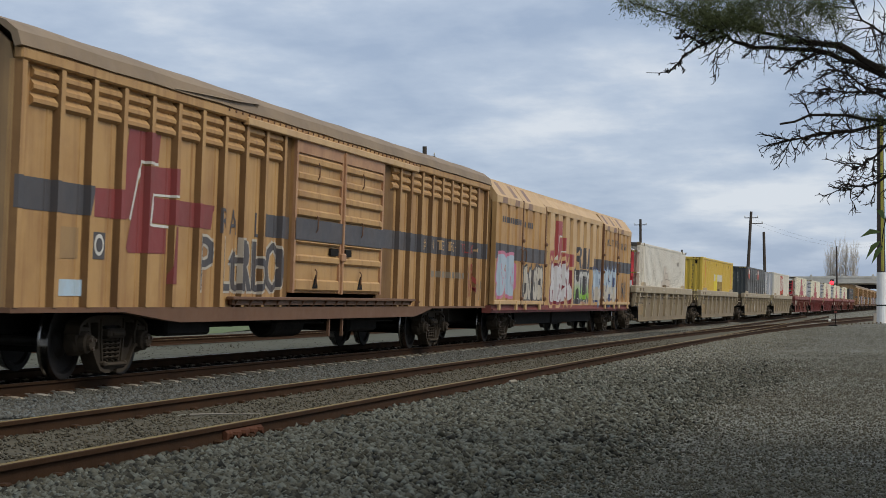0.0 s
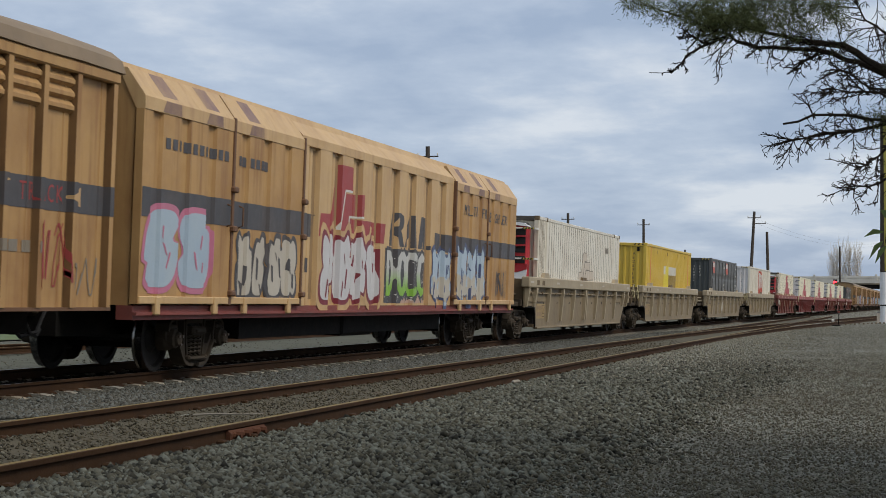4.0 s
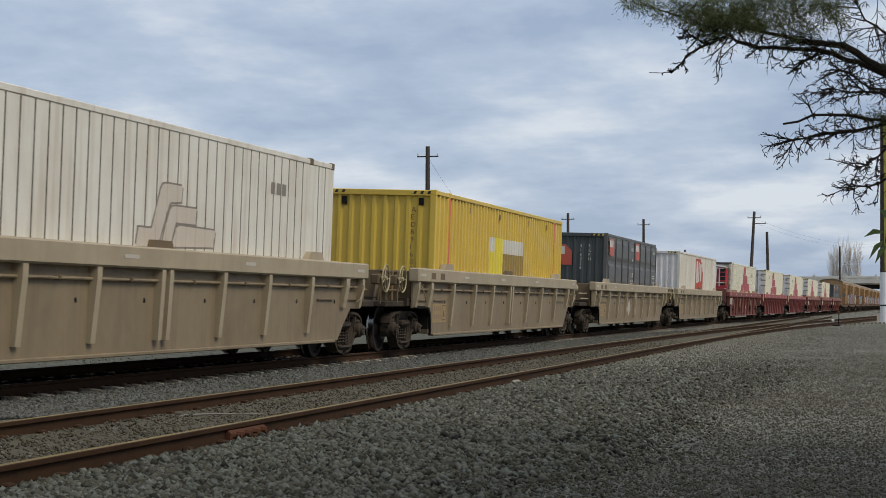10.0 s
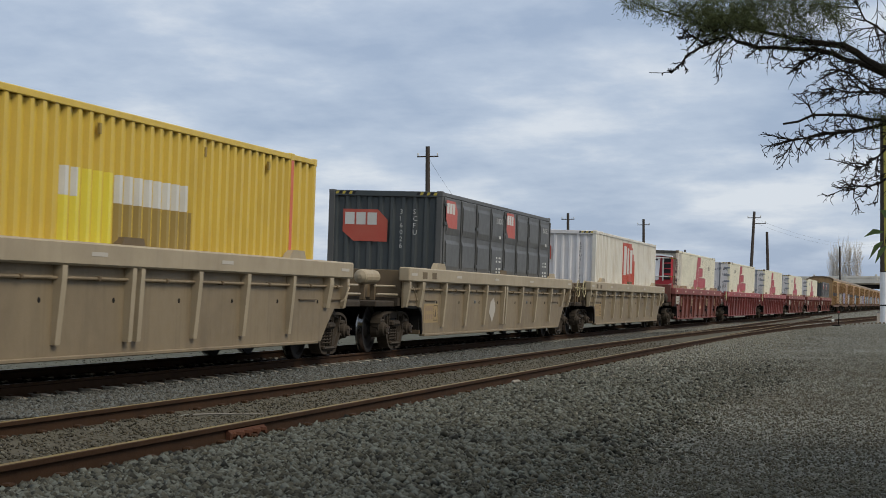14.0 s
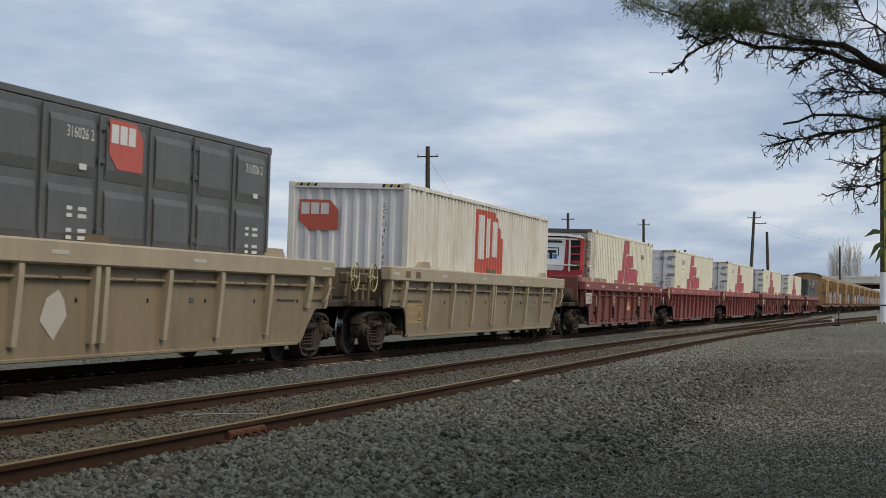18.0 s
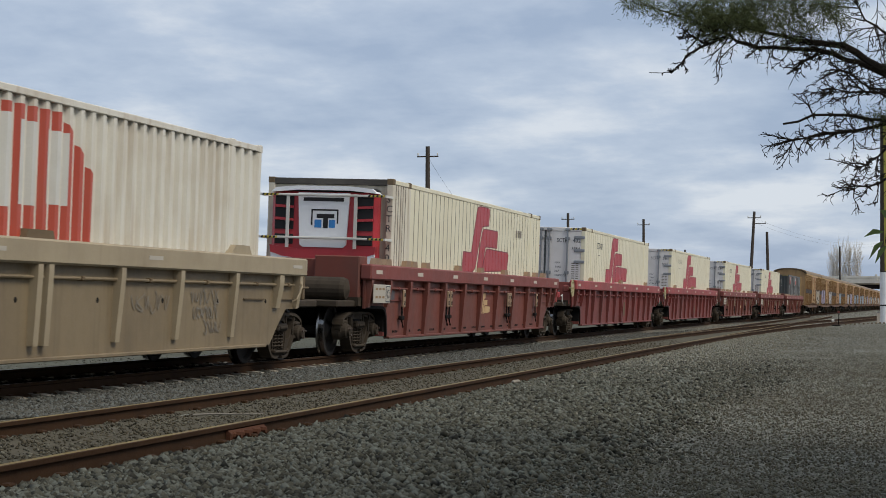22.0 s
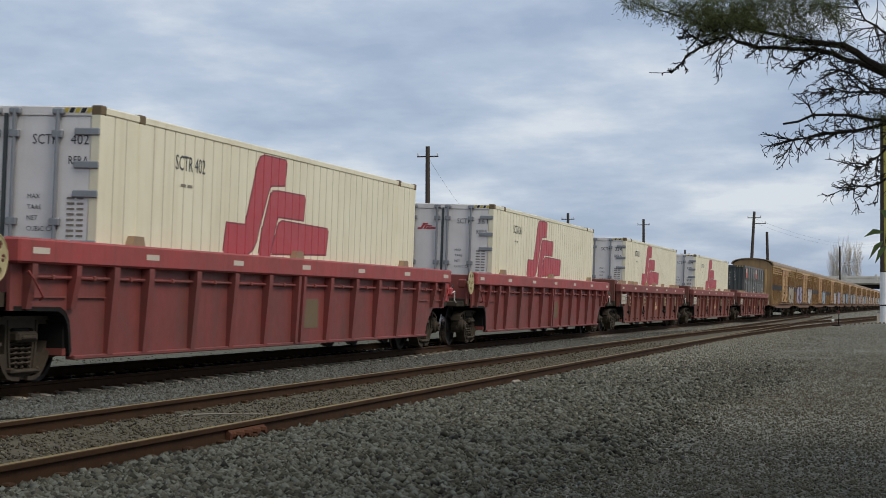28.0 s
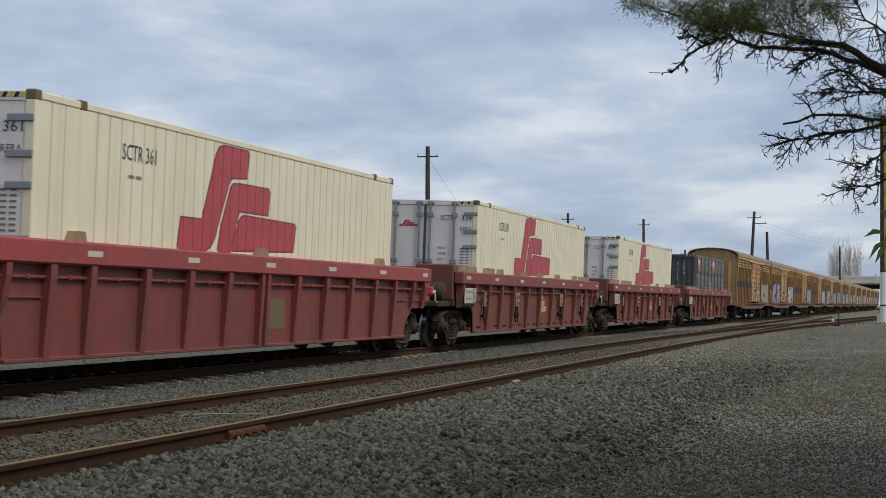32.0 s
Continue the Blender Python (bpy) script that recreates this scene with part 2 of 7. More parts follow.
M_BARK = material("dark_bark", (0.026, 0.02, 0.015), 0.95, dirt=(0.05, 0.042, 0.026), amount=0.4, scale=12, grain=50, bump=0.6, spec=0.15)
M_LEAF = material("dark_fine_foliage", (0.10, 0.125, 0.05), 0.7, dirt=(0.045, 0.046, 0.022), amount=0.4, scale=2, bump=0, island=0.4, spec=0.15)
M_LEAF_FRESH = material("fresh_green_leaf", (0.09, 0.14, 0.03), 0.5, dirt=(0.05, 0.08, 0.02), amount=0.3, bump=0, island=0.3)
M_GUM = material("olive_gum_foliage", (0.31, 0.285, 0.08), 0.65, dirt=(0.06, 0.065, 0.02), amount=0.4, scale=1, bump=0, island=0.5)
M_BARE = material("bare_grey_twigs", (0.60, 0.54, 0.46), 0.9, amount=0.3)
M_CONCRETE = material("pale_bridge_concrete", (0.60, 0.57, 0.50), 0.85, dirt=(0.28, 0.25, 0.2), amount=0.4, scale=0.4, streak=0.3, grain=8)
M_WIRE = material("dark_wire", (0.03, 0.03, 0.03), 0.6, amount=0.1, bump=0)
M_BLUE_FILL = material("graffiti_blue", (0.34, 0.42, 0.49), 0.45, dirt=(0.45, 0.5, 0.5), amount=0.5, scale=1.5)
M_LILAC_FILL = material("graffiti_lilac", (0.42, 0.40, 0.50), 0.45, dirt=(0.5, 0.3, 0.4), amount=0.4, scale=1.5)
M_SILVER_FILL = material("graffiti_silver", (0.55, 0.53, 0.52), 0.4, dirt=(0.4, 0.36, 0.32), amount=0.3, scale=1.5)
M_MAROON_LINE = material("graffiti_maroon_line", (0.20, 0.02, 0.03), 0.45, amount=0.2)
M_PINK_LINE = material("graffiti_pink_line", (0.5, 0.16, 0.24), 0.45, amount=0.2)
M_PINKISH = material("graffiti_pale_pink", (0.46, 0.30, 0.22), 0.5, dirt=(0.4, 0.25, 0.15), amount=0.5)
M_BEIGE_FILL = material("graffiti_beige", (0.47, 0.42, 0.34), 0.5, amount=0.3, dirt=(0.3, 0.26, 0.2))


def ground_material():
    m = bpy.data.materials.new("gravel_ground")
    m.use_nodes = True
    t = m.node_tree
    bsdf = t.nodes["Principled BSDF"]
    co = t.nodes.new("ShaderNodeTexCoord")

    def tex(kind, sc, detail=6):
        n = t.nodes.new(kind)
        n.inputs["Scale"].default_value = sc
        if kind == "ShaderNodeTexNoise":
            n.inputs["Detail"].default_value = detail
        t.links.new(co.outputs["Object"], n.inputs["Vector"])
        return n

    vor = tex("ShaderNodeTexVoronoi", 46)
    r = t.nodes.new("ShaderNodeValToRGB")
    r.color_ramp.elements[0].color, r.color_ramp.elements[1].color = (0.048, 0.047, 0.037, 1), (0.335, 0.327, 0.265, 1)
    r.color_ramp.elements[0].position, r.color_ramp.elements[1].position = 0.1, 1.0
    bsdf.inputs["Specular IOR Level"].default_value = 0.15
    sepc = t.nodes.new("ShaderNodeSeparateColor")
    t.links.new(vor.outputs["Color"], sepc.inputs[0])
    t.links.new(sepc.outputs[0], r.inputs[0])
    n1, n2 = tex("ShaderNodeTexNoise", 0.35), tex("ShaderNodeTexNoise", 3.0)

    def mixc(fac, a, b):
        n = t.nodes.new("ShaderNodeMix")
        n.data_type = "RGBA"
        t.links.new(fac, n.inputs[0])
        if isinstance(a, tuple):
            n.inputs[6].default_value = a
        else:
            t.links.new(a, n.inputs[6])
        n.inputs[7].default_value = b
        return n.outputs[2]

    def rng(s, lo, hi, to):
        q = t.nodes.new("ShaderNodeMapRange")
        q.inputs[1].default_value, q.inputs[2].default_value, q.inputs[4].default_value = lo, hi, to
        t.links.new(s, q.inputs[0])
        return q.outputs[0]

    c = mixc(rng(n1.outputs["Fac"], 0.42, 0.62, 0.45), r.outputs[0], (0.10, 0.082, 0.052, 1))
    c = mixc(rng(n2.outputs["Fac"], 0.52, 0.75, 0.45), c, (0.055, 0.05, 0.036, 1))
    t.links.new(c, bsdf.inputs["Base Color"])
    bsdf.inputs["Roughness"].default_value = 0.9
    b = t.nodes.new("ShaderNodeBump")
    b.inputs["Strength"].default_value, b.inputs["Distance"].default_value = 1.0, 0.03
    t.links.new(vor.outputs["Distance"], b.inputs["Height"])
    t.links.new(b.outputs[0], bsdf.inputs["Normal"])
    return m


M_GROUND = ground_material()
M_GRASS = material("winter_grass", (0.075, 0.11, 0.028), 0.9, dirt=(0.12, 0.11, 0.05), amount=0.5, scale=0.3, grain=20, bump=0.6)


def faded_spray(name, low, high, z0, z1):
    """Spray paint blended from one colour to another up the wall."""
    m = material(name, high, 0.45, dirt=low, amount=0.0)
    t = m.node_tree
    co, s2, r, mx = t.nodes.new("ShaderNodeTexCoord"), t.nodes.new("ShaderNodeSeparateXYZ"), t.nodes.new("ShaderNodeMapRange"), t.nodes.new("ShaderNodeMix")
    mx.data_type = "RGBA"
    mx.inputs[6].default_value, mx.inputs[7].default_value = (*low, 1), (*high, 1)
    r.inputs[1].default_value, r.inputs[2].default_value = z0, z1
    t.links.new(co.outputs["Object"], s2.inputs[0])
    t.links.new(s2.outputs[2], r.inputs[0])
    t.links.new(r.outputs[0], mx.inputs[0])
    t.links.new(mx.outputs[2], t.nodes["Principled BSDF"].inputs["Base Color"])
    return m


M_SPRAY = faded_spray("graffiti_green_to_grey", (0.22, 0.42, 0.05), (0.47, 0.46, 0.42), 1.25, 1.6)


def lamp_material(name, color, strength):
    m = bpy.data.materials.new(name)
    m.use_nodes = True
    b = m.node_tree.nodes["Principled BSDF"]
    b.inputs["Base Color"].default_value = (*color, 1)
    b.inputs["Emission Color"].default_value = (*color, 1)
    b.inputs["Emission Strength"].default_value = strength
    return m


M_SIGNAL = lamp_material("red_signal_lens", (1.0, 0.02, 0.03), 6.0)

# ---- builders ----


class Shape:
    """Collects the faces of one mesh."""

    def __init__(self):
        self.v, self.f, self.i = [], [], []
        self.slot = 0

    def add(self, verts, faces):
        n = len(self.v)
        self.v += [tuple(p) for p in verts]
        self.f += [tuple(k + n for k in f) for f in faces]
        self.i += [self.slot] * len(faces)
        return self

    def box(self, x0, x1, y0, y1, z0, z1, c=0.0):
        if c <= 0:
            v = [(x, y, z) for z in (z0, z1) for y in (y0, y1) for x in (x0, x1)]
            return self.add(v, [(0, 2, 3, 1), (4, 5, 7, 6), (0, 1, 5, 4), (2, 6, 7, 3), (0, 4, 6, 2), (1, 3, 7, 5)])
        # chamfered: three points at each corner
        c = min(c, 0.45 * min(abs(x1 - x0), abs(y1 - y0), abs(z1 - z0)))
        v, idx = [], {}
        for sx in (0, 1):
            for sy in (0, 1):
                for sz in (0, 1):
                    X, Y, Z = (x0, x1)[sx], (y0, y1)[sy], (z0, z1)[sz]
                    ix, iy, iz = (c if sx == 0 else -c), (c if sy == 0 else -c), (c if sz == 0 else -c)
                    for a, p in enumerate(((X, Y + iy, Z + iz), (X + ix, Y, Z + iz), (X + ix, Y + iy, Z))):
                        idx[sx, sy, sz, a] = len(v)
                        v.append(p)
        f = []
        for a in range(3):
            o = [k for k in range(3) if k != a]
            for s in (0, 1):
                ring = []
                for p, q in ((0, 0), (1, 0), (1, 1), (0, 1)):
                    key = [0, 0, 0]
                    key[a], key[o[0]], key[o[1]] = s, p, q
                    ring.append(idx[(*key, a)])
                f.append(ring)
            for p in (0, 1):
                for q in (0, 1):
                    k0, k1 = [0, 0, 0], [0, 0, 0]
                    k0[a], k1[a] = 0, 1
                    k0[o[0]] = k1[o[0]] = p
                    k0[o[1]] = k1[o[1]] = q
                    f.append([idx[(*k0, o[0])], idx[(*k1, o[0])], idx[(*k1, o[1])], idx[(*k0, o[1])]])
        for sx in (0, 1):
            for sy in (0, 1):
                for sz in (0, 1):
                    f.append([idx[sx, sy, sz, a] for a in range(3)])
        return self.add(v, f)

    def prism(self, poly, x0, x1, axis="x"):
        """poly in the other two axes (y, z), (x, z) or (x, y), pushed from x0 to x1 along axis."""
        put = {"x": lambda a, u, w: (a, u, w), "y": lambda a, u, w: (u, a, w), "z": lambda a, u, w: (u, w, a)}[axis]
        n = len(poly)
        v = [put(x0, u, w) for u, w in poly] + [put(x1, u, w) for u, w in poly]
        f = [tuple(range(n)), tuple(range(2 * n - 1, n - 1, -1))] + [(k, (k + 1) % n, n + (k + 1) % n, n + k) for k in range(n)]
        return self.add(v, f)

    def sheet(self, line, z0, z1, back, seams=False):
        """A folded sheet: line of (y, x) pushed from z0 to z1, closed at the depth back; seams: its folds take the second material."""
        n = len(line)
        v = [(x, y, z) for z in (z0, z1) for y, x in line]
        f = [(k, k + 1, n + k + 1, n + k) for k in range(n - 1)]
        y0, y1 = line[0][0], line[-1][0]
        b = len(v)
        v += [(back, y0, z0), (back, y1, z0), (back, y1, z1), (back, y0, z1)]
        f += [(b, b + 3, b + 2, b + 1), tuple(range(n)) + (b + 1, b), tuple(range(2 * n - 1, n - 1, -1)) + (b + 3, b + 2), (0, b, b + 3, n), (n - 1, 2 * n - 1, b + 2, b + 1)]
        self.add(v, f)
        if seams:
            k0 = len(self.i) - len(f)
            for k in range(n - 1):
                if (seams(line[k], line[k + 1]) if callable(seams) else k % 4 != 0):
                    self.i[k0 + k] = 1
        return self

    def tube(self, points, radii, n=8, caps=True):
        pts = [Vector(p) for p in points]
        if isinstance(radii, (int, float)):
            radii = [radii] * len(pts)
        v, f = [], []
        for k, p in enumerate(pts):
            d = (pts[min(k + 1, len(pts) - 1)] - pts[max(k - 1, 0)]).normalized()
            a = d.orthogonal().normalized() if abs(d.z) > 0.9 else d.cross(Vector((0, 0, 1))).normalized()
            b = d.cross(a)
            v += [p + radii[k] * (a * math.cos(2 * math.pi * j / n) + b * math.sin(2 * math.pi * j / n)) for j in range(n)]
        for k in range(len(pts) - 1):
            f += [(k * n + j, k * n + (j + 1) % n, (k + 1) * n + (j + 1) % n, (k + 1) * n + j) for j in range(n)]
        if caps:
            f += [tuple(range(n - 1, -1, -1)), tuple(range((len(pts) - 1) * n, len(pts) * n))]
        return self.add(v, f)

    def plate(self, outer, holes, x0, x1):
        """A flat plate with holes: outlines (y, z), cast from x0 to x1."""
        loops = [outer] + list(holes)
        tris = geometry.tessellate_polygon([[Vector((0, u, w)) for u, w in lp] for lp in loops])
        pts = [q for lp in loops for q in lp]
        n = len(pts)
        f = [tuple(t) for t in tris] + [tuple(k + n for k in t[::-1]) for t in tris]
        o = 0
        for lp in loops:
            m = len(lp)
            f += [(o + k, o + (k + 1) % m, n + o + (k + 1) % m, n + o + k) for k in range(m)]
            o += m
        return self.add([(x0, u, w) for u, w in pts] + [(x1, u, w) for u, w in pts], f)

    def lathe(self, prof, origin, axis="x", n=24, caps=True):
        """prof of (along, radius), turned round the axis through origin."""
        o = Vector(origin)
        v, f = [], []
        for a, r in prof:
            for j in range(n):
                c, s = r * math.cos(2 * math.pi * j / n), r * math.sin(2 * math.pi * j / n)
                v.append(o + (Vector((a, c, s)) if axis == "x" else Vector((c, a, s)) if axis == "y" else Vector((c, s, a))))
        for k in range(len(prof) - 1):
            f += [(k * n + j, k * n + (j + 1) % n, (k + 1) * n + (j + 1) % n, (k + 1) * n + j) for j in range(n)]
        if caps:
            f += [tuple(range(n)), tuple(range((len(prof) - 1) * n, len(prof) * n))]
        return self.add(v, f)

    def mesh(self, name, *mats, smooth=False, weld=False):
        me = bpy.data.meshes.new(name)
        me.from_pydata(self.v, [], self.f)
        for m in mats:
            me.materials.append(m)
        if any(self.i):
            me.polygons.foreach_set("material_index", self.i)
        b = bmesh.new()
        b.from_mesh(me)
        if weld:
            bmesh.ops.remove_doubles(b, verts=b.verts, dist=1e-5)
        bmesh.ops.recalc_face_normals(b, faces=b.faces)
        b.to_mesh(me)
        b.free()
        if smooth:
            me.polygons.foreach_set("use_smooth", [True] * len(me.polygons))
        me.update()
        return me


def thing(name, label, category, group="", m=None):
    ob = new(name)
    ob.empty_display_size = 0.3
    if m is not None:
        ob.matrix_world = m
    return tagged(ob, label, category, group)


def part(name, shape, mats, parent, label="", at=None, smooth=False):
    """Links a Shape (or a ready mesh) as one mesh object under a thing or a part."""
    if not isinstance(mats, (tuple, list)):
        mats = (mats,)
    me = shape.mesh(name, *mats, smooth=smooth) if isinstance(shape, Shape) else shape
    ob = new(name, me)
    ob.parent = parent
    if at is not None:
        ob.matrix_basis = at if isinstance(at, Matrix) else Matrix.Translation(at)
    return tagged(ob, label)


def fold(profile, y):
    """The depth of a folded side at y."""
    for (y0, x0), (y1, x1) in zip(profile, profile[1:]):
        if y0 <= y <= y1:
            return x0 + (x1 - x0) * (y - y0) / max(1e-6, y1 - y0)
    return profile[0][1] if y < profile[0][0] else profile[-1][1]


SEPARATE = ("writing_bar", "weight_bar", "code_bar", "patch", "maker_mark")


def draped(name, polys, mat, parent, profile, lift=0.004, label=""):
    """Paint on a folded side: flat outlines (y, z) cut at the folds and laid on them."""
    if name in SEPARATE and len(polys) > 1:
        return [draped(name, [p], mat, parent, profile, lift, label) for p in polys][0]
    b = bmesh.new()
    for poly in polys:
        b.faces.new([b.verts.new((0, u, w)) for u, w in poly])
    lo, hi = min(v.co.y for v in b.verts), max(v.co.y for v in b.verts)
    for y, _ in profile:
        if lo < y < hi:
            bmesh.ops.bisect_plane(b, geom=b.verts[:] + b.edges[:] + b.faces[:], plane_co=(0, y, 0), plane_no=(0, 1, 0), dist=1e-5)
    bmesh.ops.remove_doubles(b, verts=b.verts, dist=1e-5)
    for v in b.verts:
        v.co.x = fold(profile, v.co.y) + lift
    bmesh.ops.recalc_face_normals(b, faces=b.faces)
    me = bpy.data.meshes.new(name)
    b.to_mesh(me)
    b.free()
    me.materials.append(mat)
    ob = new(name, me)
    ob.parent = parent
    return tagged(ob, label)


def lettering(text, height, width=None):
    """Outlines of text in the built-in font as flat polygons from (0, 0), of the given height of capitals and width."""
    cu = bpy.data.curves.new("text", "FONT")
    cu.body = text
    cu.resolution_u = 2
    ob = bpy.data.objects.new("text", cu)
    scene.collection.objects.link(ob)
    me = bpy.data.meshes.new_from_object(ob.evaluated_get(bpy.context.evaluated_depsgraph_get()))
    xs, ys = [v.co.x for v in me.vertices], [v.co.y for v in me.vertices]
    k = height / 0.69
    kx = width / (max(xs) - min(xs)) if width else k
    x0 = min(xs)
    polys = [[((me.vertices[i].co.x - x0) * kx, me.vertices[i].co.y * k) for i in p.vertices] for p in me.polygons]
    bpy.data.objects.remove(ob)
    bpy.data.curves.remove(cu)
    bpy.data.meshes.remove(me)
    return polys


def moved(polys, du, dw):
    return [[(u + du, w + dw) for u, w in p] for p in polys]


def rect(u0, u1, w0, w1):
    return [(u0, w0), (u1, w0), (u1, w1), (u0, w1)]


def on_end(name, polys, mat, parent, y, label=""):
    """Flat paint (x, z) on a front end that faces -y."""
    if name in SEPARATE and len(polys) > 1:
        return [on_end(name, [p], mat, parent, y, label) for p in polys][0]
    s = Shape()
    for p in polys:
        s.add([(u, y, w) for u, w in p], [tuple(range(len(p)))])
    return part(name, s.mesh(name, mat, weld=True), (), parent, label)


# ---- the line ----
CANT = 2.04
RAIL_X = -9.786                      # near rail of the main line
LINE_X = RAIL_X - 0.75 * math.cos(radians(CANT))
LINE_Z = 0.75 * math.sin(radians(CANT))


def bend(y):
    """How far the main line has bent to the east at y, and its slope there."""
    if y < 60:
        return 0.0, 0.0
    if y < 100:
        return 0.019 * (y - 60) ** 2 / 80, 0.019 * (y - 60) / 40
    return 0.38 + 0.019 * (y - 100), 0.019


def run(t):
    """Metres that the train has run at t seconds."""
    k = (t - 16) / 16
    return 5.7389 * (t - 16) + 1.98772 * k ** 2 - 1.46677 * k ** 3 + 0.81862 * k ** 4


def on_line(y):
    dx, slope = bend(y)
    return pose(LINE_X + dx, y, LINE_Z, 0, CANT, -math.degrees(math.atan(slope)))


RIDERS, ROLLERS = [], []


def motions():
    """The whole train rolls past; every wheelset turns with it."""
    seconds = list(range(0, 33))
    for ob, y0 in RIDERS:
        walk(ob, [(t, on_line(y0 - run(t))) for t in seconds])
    tenths = [k / 10 for k in range(0, 321)]
    angles = [math.degrees(run(t) / 0.46) for t in tenths]
    for ob, at in ROLLERS:
        walk(ob, [(t, pose(*at, a % 360)) for t, a in zip(tenths, angles)])

# ---- running gear ----


def wheelset_mesh():
    s = Shape()
    for sx in (-1, 1):
        x = 0.7175 * sx
        # flange inside, tread, rim, dished plate, hub
        s.slot = 1
        s.lathe([(x - sx * 0.022, 0.487), (x - sx * 0.012, 0.48), (x, 0.464), (x + sx * 0.095, 0.456)], (0, 0, 0), n=36, caps=False)
        s.slot = 0
        s.lathe([(x + sx * 0.095, 0.456), (x + sx * 0.101, 0.44), (x + sx * 0.101, 0.395), (x + sx * 0.05, 0.37), (x + sx * 0.035, 0.2), (x + sx * 0.09, 0.13), (x + sx * 0.12, 0.12), (x + sx * 0.12, 0.07)], (0, 0, 0), n=36, caps=False)
        s.lathe([(x - sx * 0.022, 0.487), (x - sx * 0.036, 0.48), (x - sx * 0.036, 0.4), (x + sx * 0.0, 0.37), (x - sx * 0.01, 0.2), (x - sx * 0.06, 0.13), (x - sx * 0.08, 0.07)], (0, 0, 0), n=36, caps=False)
    s.tube([(-1.0, 0, 0), (1.0, 0, 0)], 0.075, 12)
    return s.mesh("wheelset", M_WHEEL, M_TREAD)


def side_frame_mesh():
    """Cast side frame of a three-piece bogie, on the near side (+x): a pierced plate with raised rims, spring basket and axle caps."""
    s = Shape()

    def rounded(pts, cut=0.3):
        out = []
        for k, p in enumerate(pts):
            a, b = Vector(pts[k - 1]), Vector(pts[(k + 1) % len(pts)])
            c = Vector(p)
            out += [tuple(c.lerp(a, cut)), tuple(c.lerp((a + b) / 2, cut * 0.35)), tuple(c.lerp(b, cut))]
        return out

    def strap(pts, wide, x0, x1):
        """A bar of the given width along pts (y, z), as one closed outline."""
        up, dn = [], []
        for k, (y, z) in enumerate(pts):
            y0, z0 = pts[max(0, k - 1)]
            y1, z1 = pts[min(len(pts) - 1, k + 1)]
            d = Vector((y1 - y0, z1 - z0)).normalized()
            up.append((y - d.y * wide / 2, z + d.x * wide / 2))
            dn.append((y + d.y * wide / 2, z - d.x * wide / 2))
        s.prism(up + dn[::-1], x0, x1)

    half = [(0.0, 0.785), (0.5, 0.785), (0.74, 0.76), (0.93, 0.70), (1.02, 0.62), (1.03, 0.5), (0.98, 0.4), (0.86, 0.34), (0.74, 0.38), (0.62, 0.40), (0.47, 0.2), (0.37, 0.115), (0.25, 0.085), (0.0, 0.08)]
    outer = half + [(-y, z) for y, z in half[::-1][1:-1]]
    window = rounded([(-0.29, 0.66), (0.29, 0.66), (0.23, 0.2), (-0.23, 0.2)], 0.14)
    holes = [window]
    for k in (-1, 1):
        holes.append(rounded([(k * 0.39, 0.71), (k * 0.67, 0.69), (k * 0.65, 0.54), (k * 0.51, 0.37), (k * 0.38, 0.36)], 0.22))
        holes.append(rounded([(k * 0.72, 0.69), (k * 0.88, 0.655), (k * 0.84, 0.625), (k * 0.73, 0.63)]))
    s.plate(outer, holes, 0.93, 1.04)
    # rims stand proud of the web
    rim = [(-1.02, 0.56), (-0.99, 0.65), (-0.9, 0.705), (-0.73, 0.75), (-0.5, 0.77), (0.5, 0.77), (0.73, 0.75), (0.9, 0.705), (0.99, 0.65), (1.02, 0.56)]
    strap(rim, 0.045, 0.89, 1.085)
    for k in (-1, 1):
        strap([(k * 0.78, 0.385), (k * 0.64, 0.41), (k * 0.49, 0.22), (k * 0.38, 0.125), (k * 0.25, 0.095), (k * 0.1, 0.09)], 0.045, 0.89, 1.085)
        strap([(k * 0.335, 0.75), (k * 0.325, 0.45), (k * 0.27, 0.16)], 0.035, 0.91, 1.06)
        strap([(k * 0.72, 0.72), (k * 0.66, 0.52), (k * 0.68, 0.36)], 0.05, 0.93, 1.065)
        s.box(0.9, 1.12, k * 0.3 - 0.04, k * 0.3 + 0.04, 0.15, 0.22, 0.02)
    # bolster end and spring seat
    s.box(0.92, 1.13, -0.25, 0.25, 0.5, 0.62, 0.03)
    s.box(0.96, 1.15, -0.17, 0.17, 0.53, 0.58, 0.015)
    s.box(0.9, 1.12, -0.3, 0.3, 0.15, 0.2, 0.02)
    for k in (-0.85, 0.85):
        s.lathe([(0.88, 0.17), (1.0, 0.165), (1.05, 0.14), (1.12, 0.13), (1.14, 0.10), (1.18, 0.09), (1.19, 0.03)], (0, k, 0.46), n=18)
        s.slot = 1
        for q in range(3):
            s.lathe([(1.12, 0.024), (1.205, 0.022)], (0, k + 0.072 * math.cos(q * 2.094 + 0.5), 0.46 + 0.072 * math.sin(q * 2.094 + 0.5)), n=6)
        s.slot = 0
        s.box(0.94, 1.08, k - 0.13, k + 0.13, 0.58, 0.65, 0.02)
    return s.mesh("side_frame", M_STEEL, M_SHINY)


def spring_mesh():
    s = Shape()
    turns = [(0.062 * math.cos(a * math.pi / 5), 0.062 * math.sin(a * math.pi / 5), 0.215 + 0.0054 * a) for a in range(51)]
    s.tube(turns, 0.016, 5)
    return s.mesh("spring", M_STEEL)


